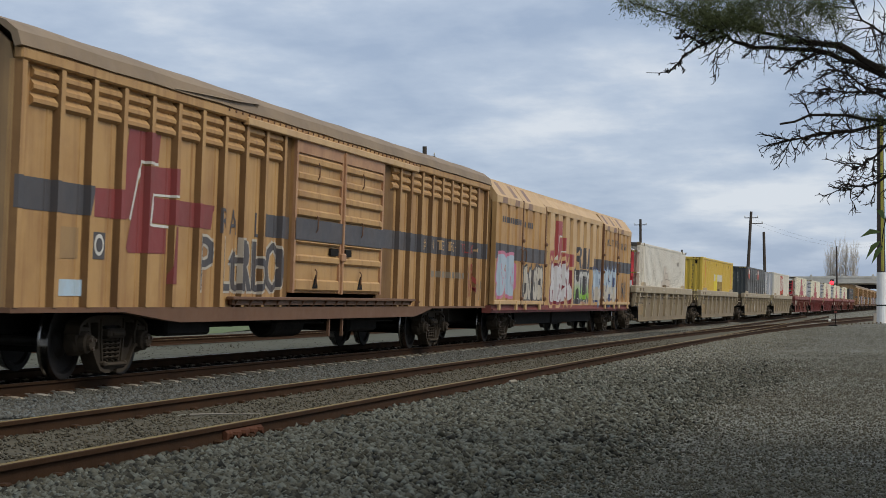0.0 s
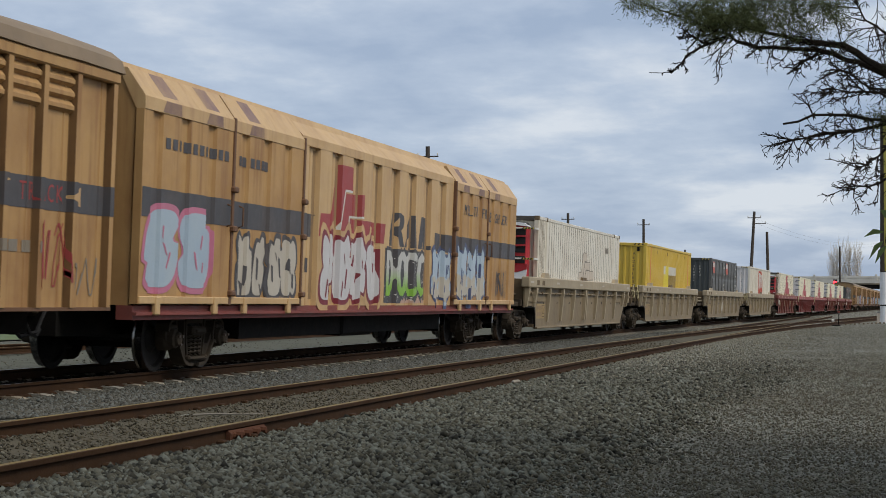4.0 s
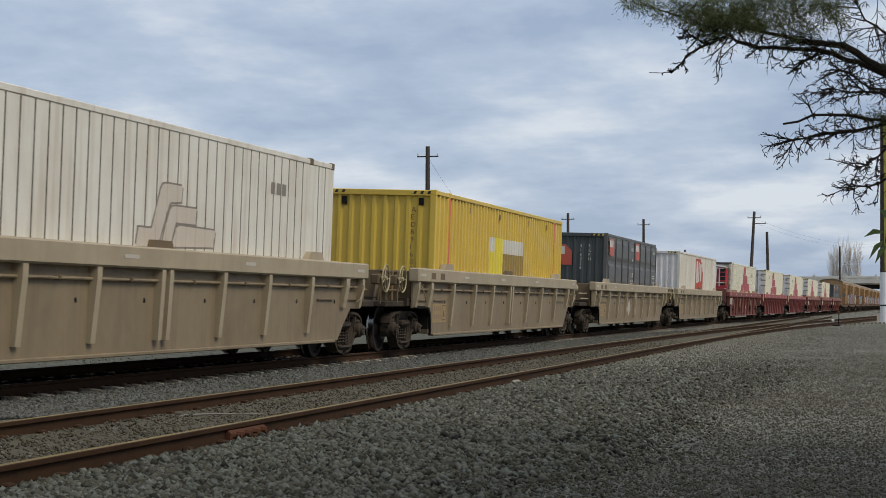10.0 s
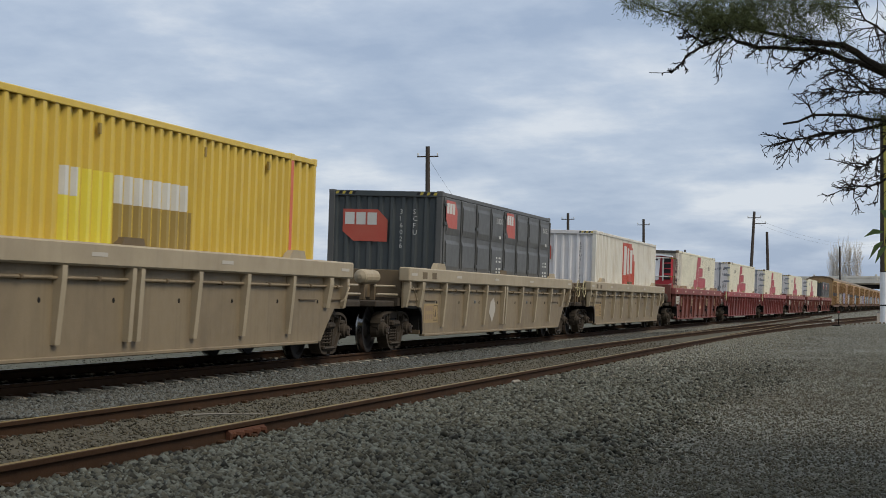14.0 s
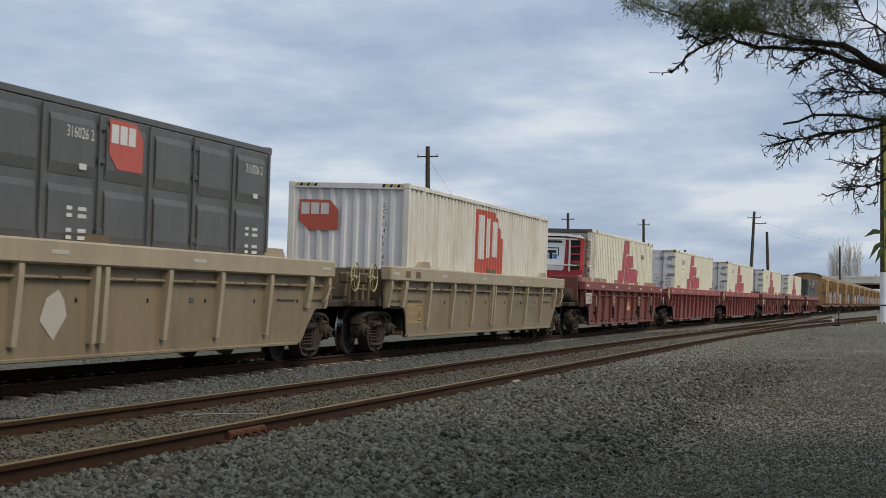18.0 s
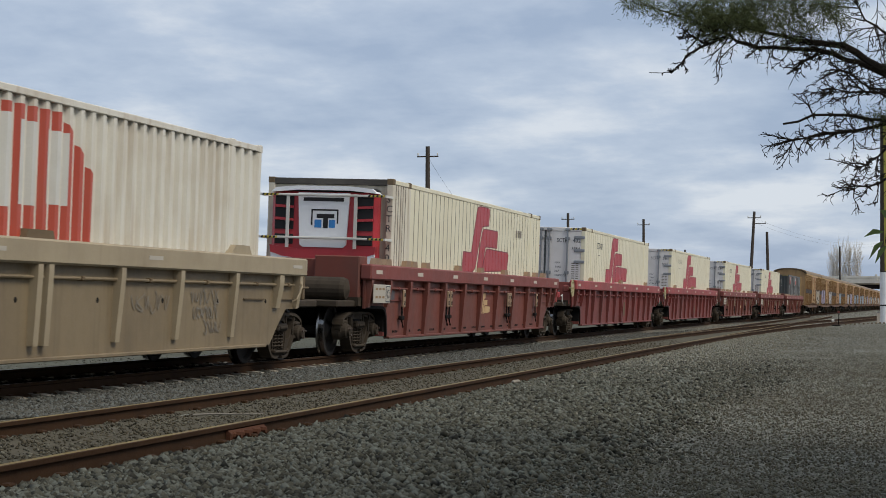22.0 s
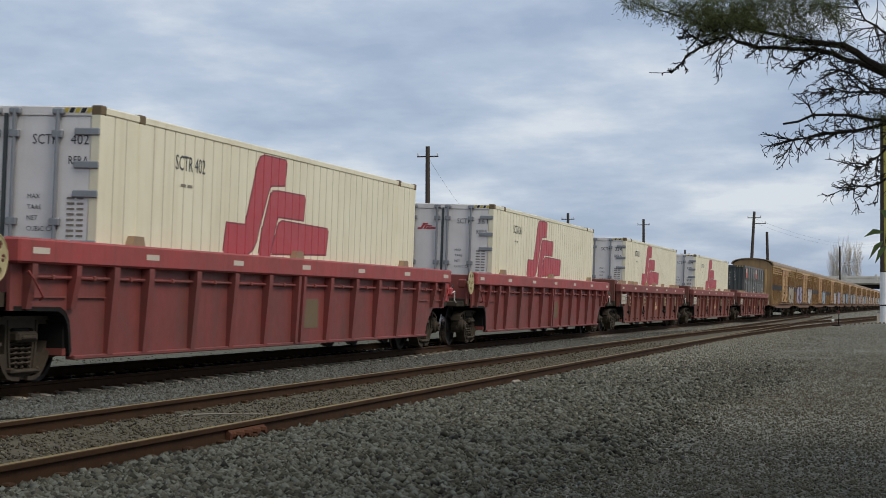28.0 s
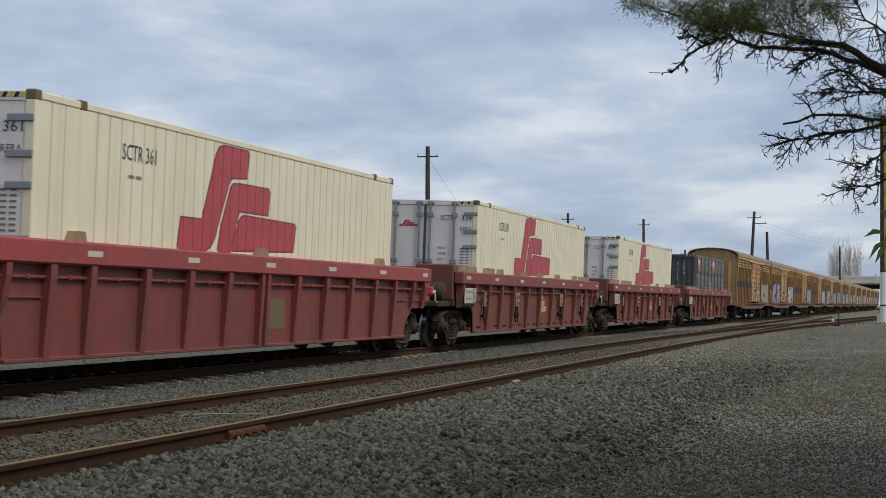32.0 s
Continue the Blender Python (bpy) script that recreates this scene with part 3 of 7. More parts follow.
def bolster_mesh():
    s = Shape()
    s.box(-1.05, 1.05, -0.2, 0.2, 0.48, 0.66, 0.03)
    s.box(-0.45, 0.45, -0.28, 0.28, 0.6, 0.8, 0.05)
    for k in (-1, 1):
        s.box(-0.9, 0.9, k * 0.42 - 0.05, k * 0.42 + 0.05, 0.3, 0.42)
        for sx in (-1, 1):
            s.box(sx * 0.72 - 0.05, sx * 0.72 + 0.05, k * 0.36 - 0.04, k * 0.36 + 0.05, 0.3, 0.55)
    return s.mesh("bolster", M_UNDER)


ME_WHEEL, ME_FRAME, ME_SPRING, ME_BOLSTER = wheelset_mesh(), side_frame_mesh(), spring_mesh(), bolster_mesh()
HALF_TURN = pose(0, 0, 0, 0, 0, 180)


def bogie(parent, y):
    b = part("bogie", ME_BOLSTER, (), parent, "dusty cast steel freight bogie", at=(0, y, 0))
    part("side_frame", ME_FRAME, (), b)
    part("side_frame", ME_FRAME, (), b, at=HALF_TURN)
    for sx in (-1, 1):
        for dy in (-0.16, 0.0, 0.16):
            part("spring", ME_SPRING, (), b, at=(sx * 1.0, dy, 0))
    for dy in (-0.85, 0.85):
        w = part("wheelset", ME_WHEEL, (), b, "grimy steel wheelset with polished treads", at=(0, dy, 0.46))
        ROLLERS.append((w, (0, dy, 0.46)))
    return b


def coupler(parent, y, sign):
    s = Shape()
    s.box(-0.09, 0.09, min(y, y + sign * 0.75), max(y, y + sign * 0.75), 0.78, 0.98, 0.02)
    s.box(-0.16, 0.16, min(y + sign * 0.6, y + sign * 0.9), max(y + sign * 0.6, y + sign * 0.9), 0.74, 1.02, 0.05)
    part("coupler", s, M_STEEL, parent)
    h = Shape()
    h.tube([(0.25, y, 0.82), (0.26, y + sign * 0.25, 0.55), (0.2, y + sign * 0.55, 0.5), (0.15, y + sign * 0.85, 0.7)], 0.025, 6)
    part("air_hose", h, M_BLACK, parent)


def rear_bracket(parent, y):
    """The bright red gauge bracket and its two pipes at the tail of a red wagon."""
    b = part("gauge_bracket", Shape().prism([(y - 0.16, 1.0), (y + 0.12, 1.0), (y + 0.2, 1.22), (y + 0.1, 1.3), (y + 0.14, 1.6), (y + 0.08, 1.66), (y - 0.1, 1.66), (y - 0.14, 1.58), (y - 0.08, 1.32)], 1.0, 1.08), M_BRIGHT_RED, parent, "bright red bracket")
    part("valve", Shape().box(1.05, 1.16, y - 0.06, y + 0.2, 1.12, 1.3, 0.03), M_BRIGHT_RED, b)
    for z in (1.42, 1.55):
        part("pipe", Shape().tube([(0.95, y - 0.5, z), (0.95, y + 0.7, z)], 0.018, 6), M_RED_OLD, b)
    part("hose", Shape().tube([(1.05, y + 0.2, 1.15), (1.07, y + 0.35, 1.3), (1.05, y + 0.6, 1.34)], 0.02, 6), M_BLACK, b)
    part("cut_lever", Shape().tube([(1.32, y - 0.55, 1.18), (1.34, y - 0.45, 1.22), (1.34, y - 0.42, 1.02), (1.32, y - 0.2, 0.98)], 0.016, 6), M_PALE, parent, "pale bent uncoupling lever")


def handwheel(parent, at, mat, label="", pierced=False):
    """A brake wheel that faces sideways, across the line."""
    s = Shape()
    r = 0.25
    ring = [(0, r * math.cos(a * math.pi / 10), r * math.sin(a * math.pi / 10)) for a in range(21)]
    s.tube(ring, 0.013, 6, caps=False)
    for a in range(5):
        c, d = math.cos(a * 1.2566), math.sin(a * 1.2566)
        s.tube([(-0.02, 0, 0), (-0.03, 0.15 * c, 0.15 * d), (0, r * c, r * d)], 0.009, 5)
    s.lathe([(-0.09, 0.035), (0.02, 0.035)], (0, 0, 0), n=10)
    if pierced:
        disc = [(0.245 * math.cos(k * math.pi / 12), 0.245 * math.sin(k * math.pi / 12)) for k in range(24)]
        eyes = [[(0.16 * math.cos(q * math.pi / 3) + 0.05 * math.cos(k * math.pi / 4), 0.16 * math.sin(q * math.pi / 3) + 0.05 * math.sin(k * math.pi / 4)) for k in range(8)] for q in range(6)]
        s.plate(disc, eyes, -0.012, 0.004)
    part("brake_handwheel", s, mat, parent, label, at=at)


# ---- louvre vans ----


def ribbed(y0, y1, ribs, x, proud, w):
    """Profile of a side with raised ribs of width w; before each rib a small bead and a groove."""
    line = [(y0, x)]
    for r in ribs:
        a, b = r - w / 2, r + w / 2
        if a - 0.25 > line[-1][0]:
            line += [(a - 0.21, x), (a - 0.20, x + 0.014), (a - 0.185, x + 0.014), (a - 0.175, x)]
        if a - 0.06 > line[-1][0]:
            line += [(a - 0.06, x), (a - 0.052, x - 0.012), (a - 0.012, x - 0.012)]
        line += [(max(a, line[-1][0] + 0.002), x + proud), (b, x + proud), (b + 0.015, x)]
    return line + [(y1, x)]


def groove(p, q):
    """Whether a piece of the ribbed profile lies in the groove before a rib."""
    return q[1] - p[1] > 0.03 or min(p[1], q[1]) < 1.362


def stylised_mark(k=1.0):
    """The stepped red company mark, as plain shapes in (u, w), about 4.7 by 1.5."""
    def q(*p):
        return [(u * k, w * k) for u, w in p]
    left = [q((0.0, 0.0), (0.95, 0.0), (1.2, 0.08), (1.36, 0.22), (1.46, 0.42), (0.1, 0.42)), q((0.86, 0.42), (1.46, 0.42), (1.82, 1.0), (1.92, 1.08), (1.62, 1.5), (1.42, 1.46), (1.3, 1.34)), q((1.92, 1.08), (2.56, 1.12), (2.62, 1.5), (1.62, 1.5))]
    mid = [q((1.47, 0.0), (1.96, 0.0), (2.16, 0.42), (2.28, 0.62), (2.28, 1.0), (2.02, 0.98), (1.9, 0.9), (1.56, 0.3)), q((2.28, 0.62), (3.52, 0.62), (3.58, 1.0), (2.28, 1.0))]
    right = [q((2.0, 0.04), (4.75, 0.1), (4.85, 0.52), (2.5, 0.55), (2.34, 0.5))]
    return left + mid + right


def van_mark(du, dw, stretch=1.0):
    """The older mark on the vans: a tall slanting bar crossed by two steps, in the side's own metres."""
    p = [[(-9.56, 1.97), (-8.6, 1.97), (-8.75, 2.33), (-9.48, 2.31)], [(-8.75, 2.33), (-8.6, 1.97), (-8.46, 2.0), (-8.18, 2.73), (-8.53, 3.1)], [(-8.53, 3.1), (-8.18, 2.73), (-7.62, 2.73), (-7.56, 3.1)],
         [(-8.52, 1.63), (-8.45, 1.57), (-7.27, 1.59), (-7.27, 1.91), (-8.4, 1.98)], [(-8.4, 1.98), (-8.0, 1.93), (-7.93, 2.34), (-8.04, 2.67), (-8.12, 2.68)], [(-8.04, 2.67), (-7.93, 2.34), (-7.02, 2.36), (-7.0, 2.71)],
         [(-7.92, 1.97), (-5.71, 1.97), (-5.63, 2.30), (-7.86, 2.30)], [(-7.18, 1.2), (-7.0, 1.2), (-6.86, 1.95), (-7.1, 1.95)]]
    return [[(u + du, 2.0 + (w - 2.0) * stretch + dw) for u, w in q] for q in p]


def mark_keyline(du, dw, stretch=1.0):
    q = [[(-8.46, 1.99), (-8.42, 1.97), (-8.14, 2.70), (-8.18, 2.73)], [(-8.18, 2.735), (-8.14, 2.70), (-7.62, 2.70), (-7.62, 2.735)], [(-7.93, 2.31), (-7.88, 2.31), (-7.94, 1.93), (-7.99, 1.93)], [(-7.92, 2.305), (-7.02, 2.33), (-7.02, 2.36), (-7.92, 2.335)], [(-7.97, 1.92), (-7.2, 1.92), (-7.2, 1.955), (-7.97, 1.955)]]
    return [[(u + du, 2.0 + (w - 2.0) * stretch + dw) for u, w in p] for p in q]


def blob(rng, cx, cz, w, h, n=18, wob=0.16, spike=0.0):
    pts = []
    ph = rng.uniform(0, 6)
    for j in range(n):
        a = 2 * math.pi * j / n
        r = 1 + wob * math.sin(3 * a + ph) + wob * 0.6 * math.sin(5 * a + ph * 2) + spike * (j % 2)
        pts.append((cx + 0.5 * w * r * math.cos(a), cz + 0.5 * h * r * math.sin(a)))
    return pts


def glyph(rng, cx, cz, w, h, grow_by=0.0, style="round"):
    """One swollen letter: a squarish closed outline with notches, or with flame-like points at its top."""
    n = 40
    notches = [(rng.uniform(0, 6.28), rng.uniform(0.12, 0.34), rng.uniform(0.12, 0.22)) for _ in range(3)]
    lean = rng.uniform(-0.22, 0.22)
    p = rng.uniform(2.6, 4.0)
    pts = []
    for j in range(n):
        a = 2 * math.pi * j / n
        c, s = math.cos(a), math.sin(a)
        r = (abs(c) ** p + abs(s) ** p) ** (-1 / p)
        for at, deep, wide in notches:
            d = (a - at + math.pi) % (2 * math.pi) - math.pi
            r *= 1 - deep * math.exp(-(d / wide) ** 2)
        if style == "flame" and s > 0.3:
            r *= 1 + 0.26 * abs(math.sin(3.2 * a + lean * 5)) ** 3
        if style == "wild":
            r *= 1 + 0.20 * (1 if (j // 4) % 2 else -0.6)
        x, z = 0.5 * (w + grow_by) * r * c, 0.5 * (h + grow_by) * r * s
        pts.append((cx + x + lean * z, cz + z))
    return pts


def graffiti(parent, profile, u0, u1, w0, w1, letters, fill, line, seed, fill_low=None, halo=None, style="round"):
    """A sprayed piece: swollen letters with outline, fill and inner strokes, laid over the ribs."""
    step = (u1 - u0) / letters
    cz, h = (w0 + w1) / 2, w1 - w0
    for k in range(letters):
        cx = u0 + (k + 0.5) * step
        s = seed * 31 + k

        def shape(grow_by, lift, mat, name, dz=0.0, kh=1.0):
            g = glyph(random.Random(s), cx, cz + dz, step * 0.98, h * 0.96 * kh, grow_by, style)
            return draped(name, [g], mat, parent, profile, lift, "sprayed graffiti letter" if name == "graffiti_letter" else "")
        if halo:
            shape(0.3, 0.005, halo, "graffiti_halo")
        shape(0.1, 0.007, line, "graffiti_outline")
        shape(-0.03 if line is M_PALE else -0.06, 0.010, fill, "graffiti_letter")
        if fill_low:
            shape(-0.08, 0.012, fill_low, "graffiti_shade", -0.22 * h, 0.5)
        rng = random.Random(s + 5)
        for _ in range(3):
            x, z = cx + rng.uniform(-0.25, 0.25) * step, cz + rng.uniform(-0.28, 0.3) * h
            dx, dz = rng.uniform(-0.12, 0.12) * step, rng.uniform(0.14, 0.34) * h
            t = rng.uniform(0.02, 0.045)
            draped("graffiti_stroke", [[(x - t, z), (x + t, z - 0.02), (x + dx + t * 0.6, z - dz), (x + dx - t, z - dz + 0.03)]], line, parent, profile, 0.014)


def spray_word(parent, profile, text, u, w, high, wide, fill, line, label, bold=0.03, edge=0.022):
    """Fat sprayed letters: the word laid several times, shifted, first in the outline's paint and then in the fill."""
    for k, (du, dw) in enumerate(((-1, -1), (1, -1), (-1, 1), (1, 1), (0, 0))):
        q = bold + edge
        draped("graffiti_outline", moved(lettering(text, high, wide), u + du * q, w + dw * q * 0.7), line, parent, profile, 0.005 + 0.0007 * k)
    for k, du in enumerate((-1, 1, 0)):
        draped("graffiti_letter", moved(lettering(text, high, wide), u + du * bold, w), fill, parent, profile, 0.010 + 0.0007 * k, label)


def tag(parent, profile, u0, u1, w0, w1, mat, seed):
    """A scrawled tag: looping pen strokes, letter after letter."""
    rng = random.Random(seed)
    letters = max(3, round((u1 - u0) / 0.2))
    step, high = (u1 - u0) / letters, w1 - w0
    polys = []
    for k in range(letters):
        cx, cz = u0 + (k + 0.5) * step, w0 + high * 0.5
        ax, az = step * rng.uniform(0.3, 0.6), high * rng.uniform(0.3, 0.5)
        fx, fz, ph = rng.choice((1, 1, 2)), rng.choice((1, 2, 3)), rng.uniform(0, 6.28)
        pts = [(cx + ax * math.sin(fx * q * 0.45 + ph) + 0.15 * az * math.cos(q * 0.45), cz + az * math.cos(fz * q * 0.45)) for q in range(rng.randint(8, 13))]
        for p, q in zip(pts, pts[1:]):
            d = Vector((q[0] - p[0], q[1] - p[1]))
            n = Vector((-d.y, d.x)).normalized() * 0.011
            polys.append([(p[0] - n.x, p[1] - n.y), (q[0] - n.x, q[1] - n.y), (q[0] + n.x, q[1] + n.y), (p[0] + n.x, p[1] + n.y)])
    tagged(draped("graffiti", polys, mat, parent, profile, 0.007, "scrawled graffiti tag"), kind="stuff")


def arch(half, eave, peak, n=12):
    return [(half * math.cos(math.pi * k / n), eave + (peak - eave) * math.sin(math.pi * k / n) ** 0.8) for k in range(n + 1)]


def louvre_van(y0, paint, first=False, seed=0, half=11.56, label="ochre steel louvre van with black band, dusty roof and freight bogies"):
    van = thing("louvre_van", label, "railway van", "vans of the train")
    RIDERS.append((van, y0))
    rng = random.Random(seed)
    W, EAVE, LOW = 1.45, 3.56, 0.90
    door0, door1 = (-2.36, 2.66) if first else (-2.5, 2.6)
    left = [-half + 1.04 + 0.855 * k for k in range(9 if first else 8)] + [door0 - 0.5]
    right = [3.88 + 0.826 * k for k in range(9 if first else 8)]
    prof = ribbed(-half, half, [-half + 0.1] + left + right + [half - 0.1], W - 0.08, 0.075, 0.11)
    prof_l = [p for p in prof if p[0] < door0 - 0.05] + [(door0, W - 0.09)]
    prof_r = [(door1, W - 0.09)] + [p for p in prof if p[0] > door1 + 0.05]
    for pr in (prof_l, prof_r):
        part("side_panel", Shape().sheet(pr, LOW, EAVE, W - 0.14, seams=groove), (paint, M_RUST_SHADE_GROOVE), van)
    s = Shape().box(-W, -W + 0.06, -half, half, LOW, EAVE)
    part("side_panel", s, paint, van)
    for sg in (-1, 1):
        e = Shape()
        pts = [(-W + 0.03, LOW), (W - 0.1, LOW), (W - 0.1, EAVE)] + arch(W - 0.1, EAVE, 4.08)[1:-1] + [(-W + 0.03, EAVE)]
        e.prism(pts, sg * (half - 0.06), sg * half, "y")
        # Darker ochre: the end face's shade is put into its colour
        part("end_panel", e, M_OCHRE_OLD_SHADE, van)
        for x in (-0.95, -0.35, 0.35, 0.95):
            part("end_post", Shape().box(x - 0.06, x + 0.06, min(sg * half, sg * (half + 0.07)), max(sg * half, sg * (half + 0.07)), LOW, 3.4, 0.01), paint, van)
    # roof with lipped eaves
    r = Shape()
    outer = arch(W + 0.03, 3.70, 4.16)
    inner = arch(W - 0.05, 3.68, 4.11)[::-1]
    n = len(outer)
    ys = [-half - 0.08 + k * (2 * half + 0.16) / 20 for k in range(21)]
    verts = [(x, y, z + (0.012 if k % 2 else 0)) for k, y in enumerate(ys) for x, z in outer + inner]
    faces = []
    for k in range(20):
        for j in range(2 * n):
            faces.append((k * 2 * n + j, k * 2 * n + (j + 1) % (2 * n), (k + 1) * 2 * n + (j + 1) % (2 * n), (k + 1) * 2 * n + j))
    faces += [(j, j + 1, 2 * n - 2 - j, 2 * n - 1 - j) for j in range(n - 1)]
    o = 20 * 2 * n
    faces += [(o + j, o + j + 1, o + 2 * n - 2 - j, o + 2 * n - 1 - j) for j in range(n - 1)]
    r.add(verts, faces)
    part("roof", r, M_ROOF, van, "dusty curved metal roof", smooth=False)
    part("eave_rail", Shape().box(W - 0.10, W + 0.012, -half, half, EAVE, 3.70, 0.02), paint, van)
    if first:
        # a strip of roof edge torn up and bent
        s = Shape().add([(W + 0.04, -7.4, 3.72), (W + 0.05, -5.2, 3.80), (W + 0.02, -4.2, 3.86), (W - 0.02, -4.25, 3.75), (W - 0.2, -5.2, 3.9), (W - 0.2, -7.4, 3.82)], [(0, 1, 4, 5), (1, 2, 3, 4)])
        part("torn_eave_strip", s, M_ROOF, van, "bent and torn roof edge strip")
        rivet = Shape().lathe([(0, 0.022), (0.015, 0.02)], (0, 0, 0), n=6).mesh("rivet", M_SILL)
        for k in range(40):
            part("rivet", rivet, (), van, at=(W + 0.012, -5.4 + k * 0.27, 3.665))
    # louvres: three slats in every bay
    slat = {}
    for run_ in (left, right):
        edges = [run_[0] - (0.77 if run_ is left else 0.6)] + list(run_)
        for a, b in zip(edges, edges[1:]):
            L = round(b - a - 0.17, 3)
            for z in (3.10, 3.25, 3.40):
                if (L, z) not in slat:
                    sh = Shape().prism([(W - 0.1, z), (W - 0.07, z), (W - 0.028, z + 0.035), (W - 0.028, z + 0.08), (W - 0.075, z + 0.135), (W - 0.1, z + 0.135)], -L / 2, L / 2, "y")
                    slat[L, z] = sh.mesh("louvre", paint)
                part("louvre", slat[L, z], (), van, at=(0, (a + b) / 2, 0))
    # double sliding door with pressed ribs
    mid_y = (door0 + door1) / 2
    for a, b in ((door0, mid_y - 0.02), (mid_y + 0.02, door1)):
        dr = Shape().box(W - 0.12, W - 0.03, a, b, 1.12, EAVE - 0.03, 0.01)
        ribs_ = []
        for z, hz in ((1.15, 0.19), (1.60, 0.13), (1.90, 0.06), (2.03, 0.13), (2.33, 0.13), (2.62, 0.13), (2.90, 0.13), (3.17, 0.13)):
            ribs_.append(Shape().box(W - 0.04, W + 0.02, a + 0.1, b - 0.1, z, z + hz, 0.028))
        edge = Shape().box(W - 0.04, W + 0.008, a, a + 0.09, 1.12, EAVE - 0.03).box(W - 0.04, W + 0.008, b - 0.09, b, 1.12, EAVE - 0.03).box(W - 0.04, W + 0.006, a + 0.09, b - 0.09, 3.33, EAVE - 0.03)
        door = part("door", dr, paint, van, "ochre steel door leaf with pressed horizontal ribs")
        for rib in ribs_:
            part("door_rib", rib, paint, door)
        part("door_frame", edge, M_DOOR_EDGE, door, "rust stained door frame")
        c = (a + b) / 2
        part("latch_foot", Shape().prism([(c - 0.32, 1.2), (c - 0.04, 1.2), (c - 0.15, 1.42)], W + 0.015, W + 0.03), M_UNDER, door)
        for z in (1.24, 2.1, 2.95):
            h = Shape().tube([(W + 0.02, c - 0.2, z), (W + 0.05, c - 0.2, z + 0.05), (W + 0.05, c - 0.18, z + 0.22), (W + 0.02, c - 0.18, z + 0.27)], 0.012, 6)
            part("door_handle", h, M_SILL, door)
        part("grease_patch", Shape().box(W - 0.02, W + 0.019, *((mid_y - 0.62, mid_y - 0.2) if c < mid_y else (mid_y + 0.2, mid_y + 0.55)), 1.75, 1.87), M_UNDER, door)
    lk = Shape().box(W, W + 0.07, mid_y - 0.1, mid_y + 0.1, 1.66, 1.80, 0.02)
    lk.box(W, W + 0.05, mid_y - 0.03, mid_y + 0.03, 1.1, 3.5, 0.01)
    part("door_lock", lk, M_DOOR_EDGE, van)
    part("door_rail", Shape().box(W - 0.06, W + 0.06, door0 - 2.7, door1 + 2.3, 1.0, 1.05, 0.01).box(W - 0.05, W + 0.0, door0 - 2.6, door1 + 2.2, 0.93, 1.0), M_SILL, van, "rusty red door track")
    for k in range(18):
        y = door0 - 2.5 + k * 0.6
        part("rail_bracket", Shape().prism([(W - 0.05, 0.86), (W + 0.05, 1.0), (W - 0.05, 1.0)], y, y + 0.05, "y"), M_SILL, van)
    part("door_header", Shape().box(W - 0.05, W + 0.05, door0 - 2.3, door1 + 2.3, 3.52, 3.63, 0.012), M_OCHRE_PALE, van, "pale dented door header")
    # fish-bellied sill
    sill = [(-half, LOW), (-half, 0.84), (-8.6, 0.84), (-7.4, 0.74), (-6.8, 0.70), (5.2, 0.70), (5.8, 0.76), (6.6, 0.86), (half, 0.86), (half, LOW)]
    part("sill", Shape().prism(sill, W - 0.16, W - 0.02), M_SILL, van, "rust red side sill")
    part("sill", Shape().prism(sill, -W + 0.02, -W + 0.14), M_SILL, van)
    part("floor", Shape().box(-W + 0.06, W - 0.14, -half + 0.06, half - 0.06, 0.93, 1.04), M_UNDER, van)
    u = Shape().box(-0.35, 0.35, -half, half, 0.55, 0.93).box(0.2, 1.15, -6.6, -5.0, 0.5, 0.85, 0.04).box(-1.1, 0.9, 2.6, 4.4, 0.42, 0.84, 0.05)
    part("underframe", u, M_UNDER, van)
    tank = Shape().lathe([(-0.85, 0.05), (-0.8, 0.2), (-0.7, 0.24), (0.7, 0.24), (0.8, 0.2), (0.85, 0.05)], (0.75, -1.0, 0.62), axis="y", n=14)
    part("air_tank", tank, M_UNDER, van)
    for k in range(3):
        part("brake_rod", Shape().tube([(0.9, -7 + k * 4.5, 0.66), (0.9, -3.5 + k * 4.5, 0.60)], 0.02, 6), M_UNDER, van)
    for y in (0.55, -0.2):
        part("step_bracket", Shape().box(W - 0.1, W - 0.06, y, y + 0.06, 0.4, 0.75), M_SILL, van)
    for sg in (-1, 1):
        bogie(van, sg * 8.1)
        coupler(van, sg * half, sg)
    # paint: black band, broken by the mark
    if first:
        draped("band", [[(-half + 0.02, 1.97), (-9.70, 1.97), (-9.58, 2.32), (-half + 0.02, 2.33)]], M_BAND, van, prof_l, 0.004, "faded black band")
        draped("band", [rect(-3.68, door0, 1.95, 2.29)], M_BAND, van, prof_l, 0.004, "faded black band")
        draped("band", [rect(door1, half - 0.02, 1.98, 2.33)], M_BAND, van, prof_r, 0.004, "faded black band")
        draped("band", [rect(door0 + 0.02, door1 - 0.02, 1.96, 2.30)], M_BAND, van, [(door0, W + 0.018), (door1, W + 0.018)], 0.004, "faded black band")
        draped("red_mark", van_mark(0, 0), M_RED_FADED, van, prof_l, 0.006, "faded red stepped mark")
        draped("mark_keyline", mark_keyline(0, 0), M_PALE, van, prof_l, 0.009)
        for ch, u, wide in (("R", -5.45, 0.2), ("A", -4.98, 0.26), ("I", -4.4, 0.06), ("L", -3.95, 0.2)):
            draped("word", moved(lettering(ch, 0.36, wide), u, 1.93), M_BAND, van, prof_l, 0.006, "dark worn letter of the word RAIL")
